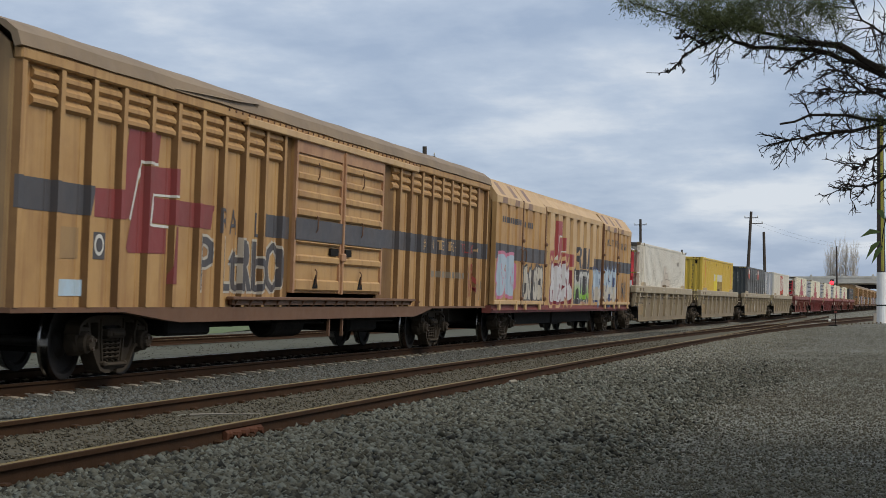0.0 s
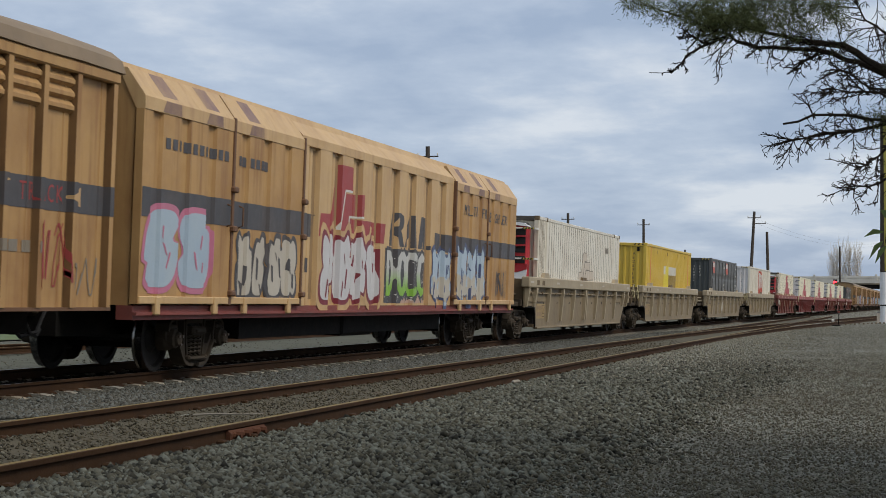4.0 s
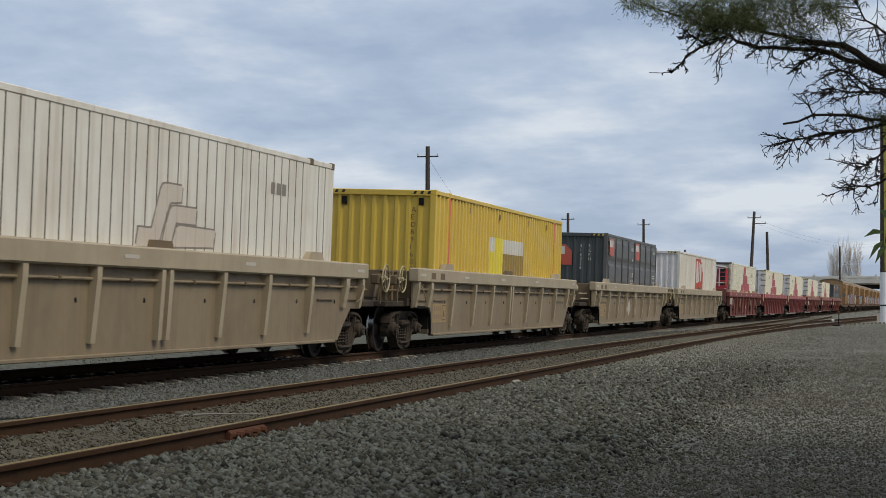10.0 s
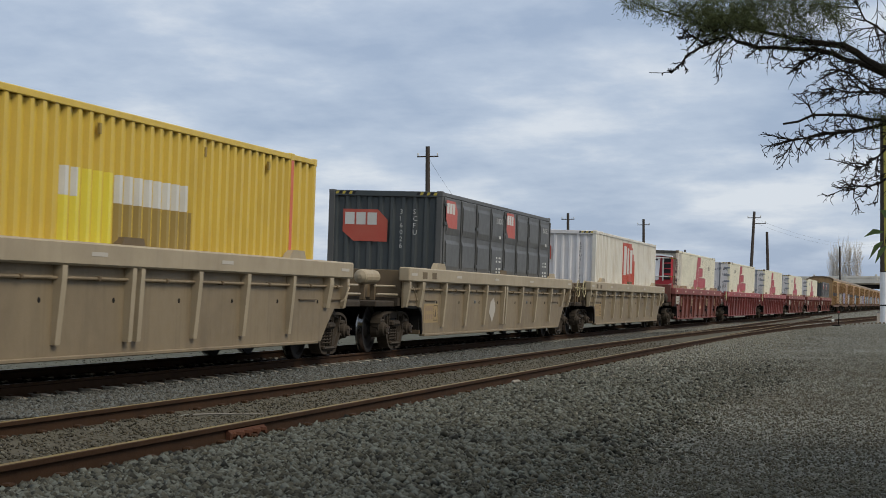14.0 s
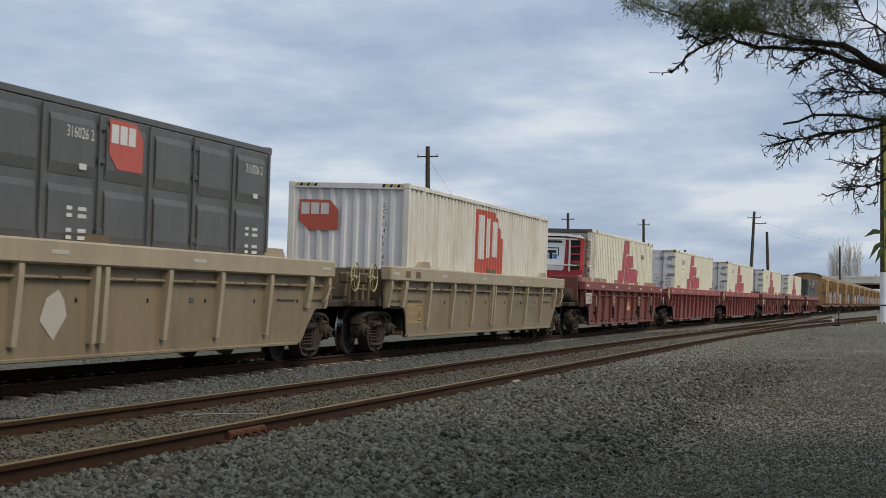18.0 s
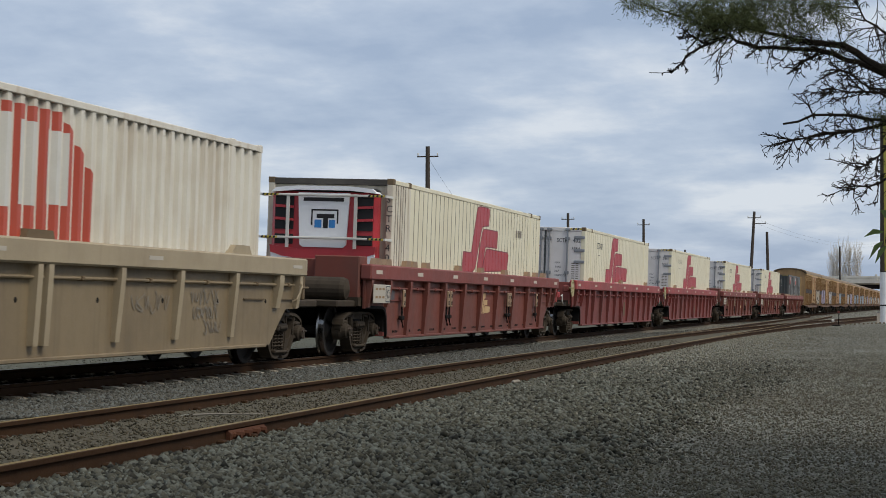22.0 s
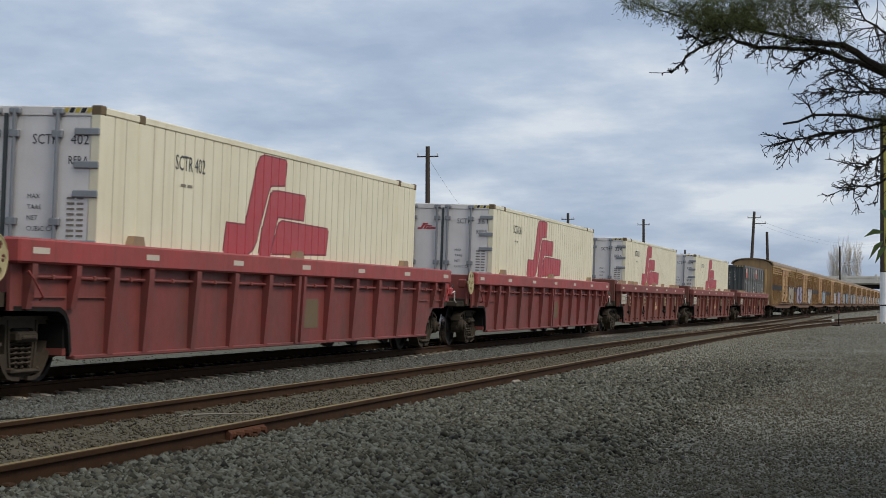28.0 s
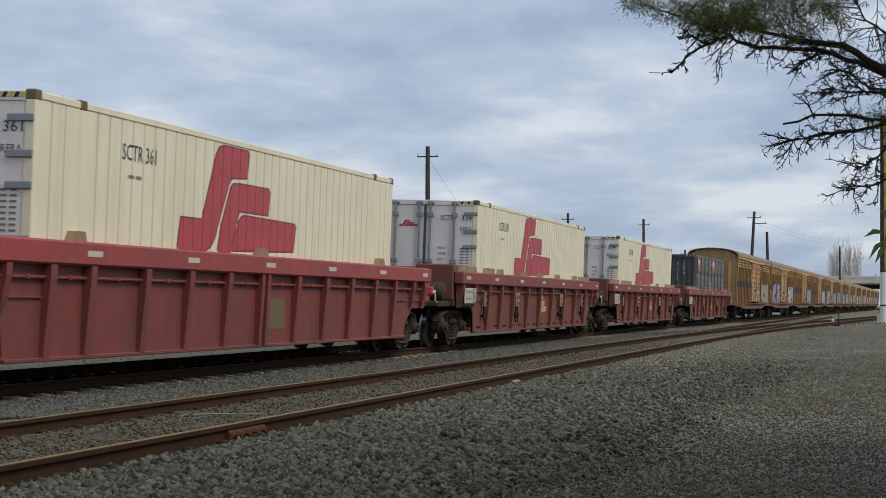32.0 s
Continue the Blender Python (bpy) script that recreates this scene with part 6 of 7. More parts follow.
def side_door_container(y0):
    c, pr = container(y0, "container", "charcoal container with folding side doors and vermilion tablets", 6.1, M_GREY_SIDE, M_GREY, 6.1, "corrugated")
    # folding doors cover the near side
    for k in range(8):
        a = -5.95 + k * 1.487
        d = part("side_door", Shape().box(1.235, 1.262, a + 0.02, a + 1.467, 0.6, 3.2, 0.008), M_GREY_SIDE, c, "slate grey folding side door")
        for z in (1.62, 2.42):
            part("door_pressing", Shape().prism([(1.262, z), (1.268, z), (1.292, z + 0.13), (1.292, z + 0.6), (1.268, z + 0.68), (1.262, z + 0.68)], a + 0.14, a + 1.3, "y"), M_GREY_SIDE, d)
        if k % 2 == 0:
            for z in (0.95, 1.75, 2.6, 3.0):
                part("hinge", Shape().box(1.25, 1.30, a - 0.06, a + 0.1, z, z + 0.08, 0.015), M_GREY, d)
        part("lock_rod", Shape().tube([(1.3, a + 1.40, 1.72), (1.3, a + 1.40, 3.18)], 0.02, 6), M_GREY_SIDE, d)
    door_prof = [(-6.1, 1.294), (6.1, 1.294)]
    red_white_mark(c, door_prof, -5.93, 2.56, 1.0, 0.58)
    red_white_mark(c, door_prof, 0.19, 2.57, 1.0, 0.6)
    for u in (-0.95, 4.9):
        draped("code", moved(lettering("316026 2", 0.13, 0.72), u, 2.86), M_PALE, c, door_prof, 0.003, "white container code")
        draped("code_bar", [rect(u + 0.34, u + 0.54, 2.5, 2.57)], M_PALE, c, door_prof, 0.003, "white type code")
        draped("weight_bar", [rect(u + 0.06 + 0.3 * q, u + 0.2 + 0.38 * q, 2.02 - 0.085 * k, 2.065 - 0.085 * k) for k in range(6) if k != 2 for q in (0, 1)], M_PALE, c, door_prof, 0.003, "white weight panel")
    red_white_mark(c, None, -0.93, 2.22, 0.99, 0.68, -6.1 + 0.022)
    for x, word in ((0.33, "316026"), (0.62, "SCFU")):
        for k, ch in enumerate(word):
            on_end("code", moved(lettering(ch, 0.1), x, 2.82 - 0.145 * k), M_PALE, c, -6.1 + 0.021)
    hazard_corners(c, -6.103, 3.31, M_HAZARD, M_BLACK)
    return c


side_door_container(31.3)
side_door_container(184.9)

# white corrugated container with vermilion tablets
c, pr = container(52.82, "container", "off-white corrugated container with vermilion tablets", 7.31, M_WHITE, M_DOOR, 6.1, "corrugated")
draped("maker_tablet", [[(-1.4, 1.5), (1.5, 1.5), (1.52, 2.48), (0.7, 3.12), (-1.4, 3.12)]], M_SCF_RED, c, pr, 0.005, "tall vermilion maker tablet")
for j in range(3):
    draped("maker_block", [rect(-1.0 + 0.66 * j, -0.46 + 0.66 * j, 1.98 + 0.04 * j, 3.0 - 0.05 * j)], M_PALE, c, pr, 0.008)
red_white_mark(c, None, -1.02, 2.35, 0.81, 0.6, -7.31 + 0.022)
for k, ch in enumerate("SCFU415180"):
    on_end("code", moved(lettering(ch, 0.085), 0.71, 2.83 - 0.127 * k), M_PIPE, c, -7.31 + 0.021)
hazard_corners(c, -7.313, 3.31, M_HAZARD, M_BLACK)

c, pr = reefer(74.77, "", M_CREAM, -1.48, "fridge", label="cream grooved refrigerated container, red and white unit on its end")
for k, ch in enumerate("SCTR 404"):
    if ch != " ":
        on_end("code", moved(lettering(ch, 0.13), 1.13, 2.86 - 0.185 * k), M_PIPE, c, -7.316)
reefer(96.77, "SCTR 402", M_CREAM, -3.1)
reefer(118.61, "SCTR 361", M_CREAM, -3.1)
reefer(140.49, "SCTR 334", M_CREAM, -3.1)
reefer(162.4, "SCTR 309", M_CREAM, -3.1)

# tail of louvre vans
PAINTS = (M_OCHRE_FAR, M_OCHRE_FAR, M_OCHRE, M_OCHRE_FAR, M_OCHRE_FAR, M_OCHRE_OLD_SHADE, M_OCHRE_FAR)
for k in range(13):
    louvre_van(207.5 + 22.65 * k, PAINTS[k % 7], seed=20 + k, half=10.95, label="weathered ochre louvre van with black band and graffiti")

# ---- ground ----
NEAR_Z = 0.057                       # rail head of the near track
RAIL_A, RAIL_B = -6.26, -4.59        # its two rails


def ground_z(x, y):
    """Height of the bare ground: low beyond the line, ballast shoulders, filled near track, flat yard."""
    dx, _ = bend(y)
    u = x - dx
    pts = ((-40, -0.30), (-16, -0.28), (-13.4, -0.26), (-12.2, -0.19), (-9.1, -0.20), (-8.6, -0.17), (-7.6, -0.14), (-6.6, -0.07), (-4.3, -0.075), (-3.2, -0.10), (0, -0.12), (40, -0.12))
    if u <= pts[0][0]:
        return pts[0][1]
    for (a, za), (b, zb) in zip(pts, pts[1:]):
        if u <= b:
            return za + (zb - za) * (u - a) / (b - a)
    return pts[-1][1]


def build_ground():
    xs = [-900, -500, -300, -180, -110, -70, -50, -38, -30, -25, -21] + [-18 + 0.25 * k for k in range(93)] + [6, 8, 11, 15, 22, 35, 60, 100, 180, 320, 600, 900]
    ys = [-300, -120, -50, -20, -8, 0, 4] + [6 + 0.25 * k for k in range(160)] + [46 + 1.0 * k for k in range(60)] + [110, 118, 128, 140, 160, 185, 215, 260, 320, 400, 520, 700, 1000, 1500, 2500]
    v, f = [], []
    for y in ys:
        for x in xs:
            z = ground_z(x, y)
            if -18 <= x <= 6 and 4 <= y <= 110:
                z += 0.022 * noise.noise((x * 0.9, y * 0.9, 0)) + 0.016 * noise.noise((x * 3.1, y * 3.1, 4))
            v.append((x, y, z))
    n = len(xs)
    for j in range(len(ys) - 1):
        for i in range(n - 1):
            f.append((j * n + i, j * n + i + 1, (j + 1) * n + i + 1, (j + 1) * n + i))
    me = bpy.data.meshes.new("ground")
    me.from_pydata(v, [], f)
    me.materials.append(M_GROUND)
    me.polygons.foreach_set("use_smooth", [True] * len(f))
    return tagged(new("ground", me), "grey gravel rail yard ground", "ground", kind="structure")


build_ground()


def stones(name, label, mat, spots, parent=None):
    """Loose angular stones as one mesh; spots of (x, y, z, size)."""
    rng = np.random.RandomState(5)
    ico = np.array([(1, 0, 0), (-1, 0, 0), (0, 1, 0), (0, -1, 0), (0, 0, 1), (0, 0, -1)], float)
    tri = np.array([(0, 2, 4), (2, 1, 4), (1, 3, 4), (3, 0, 4), (2, 0, 5), (1, 2, 5), (3, 1, 5), (0, 3, 5)])
    n = len(spots)
    p = np.array(spots)
    base = np.repeat(ico[None], n, 0) * (1.1 + 0.3 * rng.uniform(-1, 1, (n, 6, 1))) + 0.26 * rng.uniform(-1, 1, (n, 6, 3))
    base *= rng.uniform(0.78, 1.18, (n, 1, 3)) * np.array([1, 1, 0.72])
    a = rng.uniform(0, 2 * np.pi, n)
    c, s = np.cos(a)[:, None], np.sin(a)[:, None]
    x, y = base[:, :, 0] * c - base[:, :, 1] * s, base[:, :, 0] * s + base[:, :, 1] * c
    tilt = rng.uniform(-0.9, 0.9, n)[:, None]
    z = base[:, :, 2] + tilt * x * 0.5
    verts = np.stack([x, y, z], 2) * p[:, None, 3:4] * 0.5 + p[:, None, :3]
    faces = (tri[None] + 6 * np.arange(n)[:, None, None]).reshape(-1, 3)
    me = bpy.data.meshes.new(name)
    me.vertices.add(n * 6)
    me.vertices.foreach_set("co", verts.reshape(-1).astype(np.float32))
    me.loops.add(len(faces) * 3)
    me.loops.foreach_set("vertex_index", faces.reshape(-1).astype(np.int32))
    me.polygons.add(len(faces))
    me.polygons.foreach_set("loop_start", np.arange(0, len(faces) * 3, 3, dtype=np.int32))
    me.polygons.foreach_set("loop_total", np.full(len(faces), 3, dtype=np.int32))
    me.update(calc_edges=True)
    me.materials.append(mat)
    return tagged(new(name, me), label, "ballast", kind="stuff")


def scatter(n, x0, x1, y0, y1, s0, s1, seed, power=1.0, fade=0.0):
    """Spots over a strip, thicker towards the near end."""
    rng = random.Random(seed)
    out = []
    for _ in range(n):
        y = y0 + (y1 - y0) * rng.random() ** power
        x = rng.uniform(x0, x1)
        dx, _ = bend(y)
        if rng.random() > (y1 - y) / (0.4 * (y1 - y0)):
            continue
        if fade and rng.random() > (x1 - x + 0.9 * noise.noise((x * 0.5, y * 0.35, 3))) / fade:
            continue
        if x < -math.tan(radians(28.6)) * y - 0.6:
            continue
        if x > 0.01 * y + 0.5:
            continue
        if any(abs(x - r) < 0.075 for r in (RAIL_A, RAIL_B, RAIL_X, RAIL_X - 1.5)):
            continue
        s = rng.uniform(s0, s1) * (0.7 + 0.6 * rng.random())
        out.append((x + dx, y, ground_z(x + dx, y) + s * 0.2 + 0.008, s))
    return out


def thin_start(spots, y0, depth):
    """Thins a strip towards its near end, so that it sets in gradually."""
    return [p for k, p in enumerate(spots) if (k * 0.618) % 1 < (p[1] - y0) / depth]


stones("ballast_shoulder", "loose blue-grey ballast beside the main line", M_STONE, [(x, y, z + 0.02 * ((x * 37.7 + y * 91.3) % 1), s) for x, y, z, s in scatter(19000, -9.72, -9.1, 15, 60, 0.032, 0.056, 21, 1.4)] + scatter(44000, -9.35, -7.1, 15, 75, 0.034, 0.058, 1, 1.6) + scatter(5000, -13.4, -11.4, 19, 50, 0.04, 0.07, 2, 1.3))
stones("ballast_bank", "coarse dark grey ballast beside the near track", M_STONE_DARK, scatter(85000, -4.52, -1.2, 7.5, 34, 0.022, 0.04, 3, 1.7, fade=2.6) + scatter(30000, -4.52, -1.6, 7.5, 30, 0.036, 0.06, 13, 1.7, fade=2.6))
# Paler stone colour stands in for softer light on the far bank
stones("dusty_ballast", "grey ballast further along the near track, lightened in its colour", M_YARD, thin_start(scatter(36000, -4.52, -1.9, 15, 85, 0.026, 0.048, 33, 1.3, fade=2.4), 15, 18))
stones("track_gravel", "dusty gravel and dirt inside the near track", M_GRIT, [(x, y, z + 0.012, s) for x, y, z, s in scatter(15000, -6.2, -4.65, 8, 50, 0.012, 0.03, 4, 1.6)] + scatter(9000, -7.2, -6.3, 11, 50, 0.025, 0.05, 7, 1.5))
# Shade under the train, given as near-black stones between the rails
stones("oily_ballast", "ballast between the main line rails, blackened for the train's shade", M_STONE_SHADE, [(x, y, z + 0.055, s) for x, y, z, s in scatter(26000, -11.25, -9.82, 17, 75, 0.04, 0.075, 9, 1.4)])
stones("yard_gravel", "fine scattered gravel of the yard", M_YARD, thin_start(scatter(26000, -3.0, 1.4, 14, 95, 0.012, 0.026, 28, 1.4), 14, 18))
stones("brown_gravel", "fine brown gravel trodden into the yard", M_YARD_EARTH, scatter(60000, -3.4, 1.2, 8.5, 40, 0.010, 0.022, 8, 1.8))


# ---- tracks ----
RAIL_SECTION = [(-0.065, -0.165), (0.065, -0.165), (0.062, -0.15), (0.012, -0.13), (0.009, -0.045), (0.034, -0.03), (0.035, -0.004), (0.028, 0.0), (-0.028, 0.0), (-0.035, -0.004), (-0.034, -0.03), (-0.009, -0.045), (-0.012, -0.13), (-0.062, -0.15)]


def rail_mesh(path, head, lean=0.0):
    """A rail swept along points (x, y, z of the head)."""
    s = Shape()
    n = len(RAIL_SECTION)
    v, f, mi = [], [], []
    for x, y, z in path:
        v += [(x + u, y, z + w) for u, w in RAIL_SECTION]
    for k in range(len(path) - 1):
        for j in range(n):
            s.slot = 0
            f.append((k * n + j, k * n + (j + 1) % n, (k + 1) * n + (j + 1) % n, (k + 1) * n + j))
            mi.append(1 if j == 7 else 0)
    f += [tuple(range(n)), tuple(range((len(path) - 1) * n, len(path) * n))]
    mi += [0, 0]
    s.add(v, f)
    s.i = mi
    return s.mesh("rail", M_RAIL, head)


LONG = [-40, 0] + list(range(8, 62, 6)) + list(range(62, 120, 4)) + [140, 180, 240, 320, 420, 560, 800]
main = thing("main_track", "main line track with worn rails on pale concrete sleepers", "railway track")
for off, z in ((0, 0.0), (-1.5, 0.0534)):
    part("rail", rail_mesh([(RAIL_X + off + bend(y)[0], y, z) for y in LONG], M_SHINY), (), main)
sl = Shape().prism([(-1.3, -0.33), (1.3, -0.33), (1.28, -0.26), (1.0, -0.135), (0.9, -0.125), (0.62, -0.125), (0.55, -0.19), (-0.55, -0.19), (-0.62, -0.125), (-0.9, -0.125), (-1.0, -0.135), (-1.28, -0.26)], -0.085, 0.085, "y")
sl.slot = 1
for x in (-0.75, 0.75):
    for k in (-1, 1):
        sl.box(x + k * 0.09 - 0.03, x + k * 0.09 + 0.03, -0.05, 0.05, -0.165, -0.105, 0.01)
ME_SLEEPER = sl.mesh("sleeper", M_SLEEPER, M_RAIL)
for k in range(150):
    y = 12 + 0.66 * k
    dx, slope = bend(y)
    part("sleeper", ME_SLEEPER, (), main, at=pose(LINE_X + dx, y, LINE_Z, 0, CANT, -math.degrees(slope)))

near = thing("near_track", "rusty disused side track half buried in gravel", "railway track")


for x in (RAIL_A, RAIL_B):
    part("rail", rail_mesh([(x, y, NEAR_Z) for y in [-30, 0] + list(range(6, 80, 4)) + [90, 100, 112, 126, 142]], M_RAILTOP), (), near)
ts = Shape().box(-1.3, 1.3, -0.12, 0.12, -0.27, -0.12, 0.015)
ts.slot = 1
for x in (-0.835, 0.835):
    for k in (-1, 1):
        ts.box(x + k * 0.085 - 0.03, x + k * 0.085 + 0.03, -0.04, 0.04, -0.13, -0.085, 0.01)
ME_TIMBER = ts.mesh("timber_sleeper", M_TIMBER, M_RAIL)
for k in range(120):
    part("timber_sleeper", ME_TIMBER, (), near, at=(-5.425, 8 + 0.62 * k, NEAR_Z))
bed = Shape()
for x0, x1, n in ((RAIL_A + 0.05, RAIL_B - 0.05, 7),):
    ys = [-10, 0] + [6 + 0.5 * k for k in range(150)] + [90, 110, 140]
    v = [(x0 + (x1 - x0) * i / n, y, -0.055 + 0.018 * noise.noise((i * 0.8, y * 1.3, 2)) + 0.012 * noise.noise((i * 3.0, y * 4.0, 7))) for y in ys for i in range(n + 1)]
    bed.add(v, [(j * (n + 1) + i, j * (n + 1) + i + 1, (j + 1) * (n + 1) + i + 1, (j + 1) * (n + 1) + i) for j in range(len(ys) - 1) for i in range(n)])
part("dirt_fill", bed, M_DIRT, near, "brown dirt packed between the rails")
# joint bars on the near rail
jb = Shape().prism([(0.02, -0.125), (0.045, -0.115), (0.05, -0.06), (0.03, -0.04), (0.012, -0.05)], -0.37, 0.37, "y")
jb.box(0.01, 0.062, -0.33, 0.33, -0.10, -0.05, 0.015)
for k in range(4):
    jb.lathe([(0.03, 0.028), (0.095, 0.024)], (0, -0.26 + k * 0.17, -0.075), n=6)
part("joint_bar", jb, M_SILL_DARK, near, "bolted rusty rail joint", at=(RAIL_B, 12.35, NEAR_Z))

turnout = thing("turnout_track", "rusty rails of a turnout leading into the yard", "railway track")
for x0 in (RAIL_A, RAIL_B):
    part("rail", rail_mesh([(x0 + (0.00055 * (y - 34) ** 2 if y < 90 else 1.7248 + 0.0616 * (y - 90)), y, NEAR_Z + 0.002) for y in [34, 40, 46, 52, 58, 64, 70, 76, 82, 90, 105, 125, 150]], M_RAILTOP), (), turnout)
for k in range(24):
    part("timber_sleeper", ME_TIMBER, (), turnout, at=(-5.1 + 0.00055 * (40 + k * 1.3 - 34) ** 2, 40 + k * 1.3, NEAR_Z - 0.04))

third = thing("far_track", "rusty track on the far side of the yard", "railway track")
for x in (-20.0, -21.5):
    part("rail", rail_mesh([(x, y, -0.08) for y in (-20, 20, 40, 60, 100, 160, 260, 420)], M_RAILTOP), (), third)

verge = new("grass_verge", Shape().add([(-27 - 0.02 * y + 1.5 * math.sin(y * 0.21) * s, y, -0.24 - 0.05 * s) for y in range(30, 330, 6) for s in (0, 1)] + [(-75, 30, -0.3), (-75, 324, -0.3)], [(2 * k, 2 * k + 1, 2 * k + 3, 2 * k + 2) for k in range(49)] + [tuple([100, 101] + [2 * k for k in range(49, -1, -1)])]).mesh("grass_verge", M_GRASS))
tagged(verge, "green winter grass beyond the far track", "grass", kind="stuff")
cess = Shape()
rows = [10 + 2.5 * k for k in range(60)]
cols = [-13.2 - 1.15 * k for k in range(13)]
cess.add([(x + (0.25 * math.sin(y * 0.7) if k in (0, 12) else 0) + bend(y)[0], y, ground_z(x, y) + 0.02 + 0.02 * noise.noise((x, y, 1))) for y in rows for k, x in enumerate(cols)], [(j * 13 + i, j * 13 + i + 1, (j + 1) * 13 + i + 1, (j + 1) * 13 + i) for j in range(59) for i in range(12)])
tagged(new("far_gravel", cess.mesh("far_gravel", M_CESS, smooth=True)), "dark greenish gravel between the main line and the far track", "gravel", kind="stuff")
stones("cess_stones", "scattered dark stones beyond the main line", M_STONE_DARK, scatter(4500, -20, -12.4, 24, 60, 0.03, 0.055, 41, 1.3))
# switch stand by the turnout
st = thing("switch_stand", "small dark point lever with white weight", "switch stand")
st.location = (-2.55, 88, -0.1)
part("base", Shape().box(-0.3, 0.1, -0.3, 0.3, 0, 0.06, 0.02), M_UNDER, st)
part("lever", Shape().tube([(0, 0, 0.05), (0.05, 0, 0.95)], 0.022, 6), M_UNDER, st)
part("weight", Shape().lathe([(-0.06, 0.07), (0.06, 0.07)], (-0.25, 0, 0.25), n=10), M_PALE, st)
part("target", Shape().box(-0.04, 0.08, -0.02, 0.02, 0.62, 0.72, 0.02), M_RED_OLD, st)
for k in range(11):
    sp = thing("marker_stub", "short dark stub post in the gravel", "post", "row of stubs")
    sp.location = (-2.3 + 0.2 * k, 92 + 1.0 * k, -0.13)
    part("stub", Shape().box(-0.04, 0.04, -0.04, 0.04, 0, 0.11, 0.02), M_TAN_DARK, sp)

stick = thing("stick", "thin pale stick lying on the track gravel", "stick", m=pose(-5.44, 14.3, -0.02, 0, 0, 14))
part("stem", Shape().tube([(-0.3, 0, 0), (-0.1, 0.012, 0.006), (0.12, -0.006, 0.004), (0.3, 0.01, 0.01)], [0.009, 0.009, 0.007, 0.004], 6), M_SLEEPER, stick)
chip = thing("stone_chip", "single pale stone beside the rusty rail", "stone", m=pose(-4.42, 21.3, -0.02, 8, -6, 30))
part("chip", Shape().box(-0.05, 0.05, -0.03, 0.03, -0.02, 0.02, 0.014), M_SLEEPER, chip)

# ---- things beyond the line ----
FWD = (STILL.to_3x3() @ Vector((0, 0, -1)))
RIGHT = (STILL.to_3x3() @ Vector((1, 0, 0)))


def bearing(u, dist):
    """Place on the ground plan at a bearing: u is the tangent to the right of the camera's axis."""
    d = FWD + RIGHT * u
    d.z = 0
    d.normalize()
    return d.x * dist, d.y * dist


def telegraph_pole(u, dist, top, lean=(0, 0), arms=1, r=0.13, label="weathered timber telegraph pole with crossarm"):
    x, y = bearing(u, dist)
    p = thing("telegraph_pole", label, "pole", "poles along the line", Matrix.Translation((x, y, -0.3)))
    h = top + 0.3
    part("pole", Shape().tube([(0, 0, 0), (lean[0] * 0.5, lean[1] * 0.5, h * 0.5), (lean[0], lean[1], h)], [r * 1.25, r * 1.1, r * 0.9], 10), M_POLE, p)
    for k in range(arms):
        z = h - 0.55 - 0.5 * k
        c = part("crossarm", Shape().box(-0.6, 0.6, -0.04, 0.04, z - 0.035, z + 0.035, 0.01), M_POLE, p, at=(lean[0] + 0.4 * k, lean[1], 0))
        for dx in (-0.55, 0.55):
            part("insulator", Shape().lathe([(z + 0.05, 0.02), (z + 0.1, 0.045), (z + 0.17, 0.04), (z + 0.2, 0.02)], (dx, 0, 0), axis="z", n=8), M_PALE, c)
    return p


telegraph_pole(-0.0085, 98, 9.55)
telegraph_pole(0.0695, 165, 9.3)
telegraph_pole(0.1115, 175, 9.2, arms=1)
telegraph_pole(0.1345, 230, 7.9)
telegraph_pole(0.1695, 160, 9.1, lean=(0.55, 0.2), arms=2)
telegraph_pole(0.181, 165, 7.5, lean=(-0.15, 0), arms=0, label="bare leaning timber pole")
telegraph_pole(0.2205, 330, 11.4, arms=0, r=0.16, label="thin dark mast beside the far line")


def wire(a, b, sag):
    pts = []
    for k in range(13):
        s = k / 12
        pts.append((a[0] + (b[0] - a[0]) * s, a[1] + (b[1] - a[1]) * s, a[2] + (b[2] - a[2]) * s - sag * 4 * s * (1 - s)))
    w = thing("wire", "thin dark overhead wire", "wire")
    part("strand", Shape().tube(pts, 0.006, 4), M_WIRE, w)


p1, p2 = bearing(-0.0085, 98), bearing(0.0125, 110)
wire((p1[0], p1[1], 9.0), (p2[0], p2[1], 6.6), 0.15)
p1, p2 = bearing(0.1715, 160), bearing(0.245, 300)
for z in (8.6, 8.2):
    wire((p1[0], p1[1], z), (p2[0], p2[1], z + 2.5), 1.2)


def leaf_cloud(rng, centres, n, size, spread, slim=0.5):
    """Many small leaves round the given clump centres."""
    q = np.random.RandomState(rng.randrange(1 << 30))
    cl = np.array(centres)[q.randint(0, len(centres), n)]
    p = cl[:, :3] + q.normal(0, 1, (n, 3)) * (1, 1, 0.8) * cl[:, 3:4] * spread
    a = q.uniform(-1, 1, (n, 3)) - (0, 0, 0.2)
    a /= np.linalg.norm(a, axis=1, keepdims=True)
    b = np.cross(a, q.normal(0, 1, (n, 3)))
    b *= size * slim * q.uniform(0.5, 1, (n, 1)) / np.linalg.norm(b, axis=1, keepdims=True)
    a *= size * q.uniform(0.7, 1.4, (n, 1))
    s = Shape()
    s.v = np.stack([p, p + a * 0.5 + b, p + a, p + a * 0.5 - b], 1).reshape(-1, 3).tolist()
    s.f = np.arange(4 * n).reshape(n, 4).tolist()
    return s


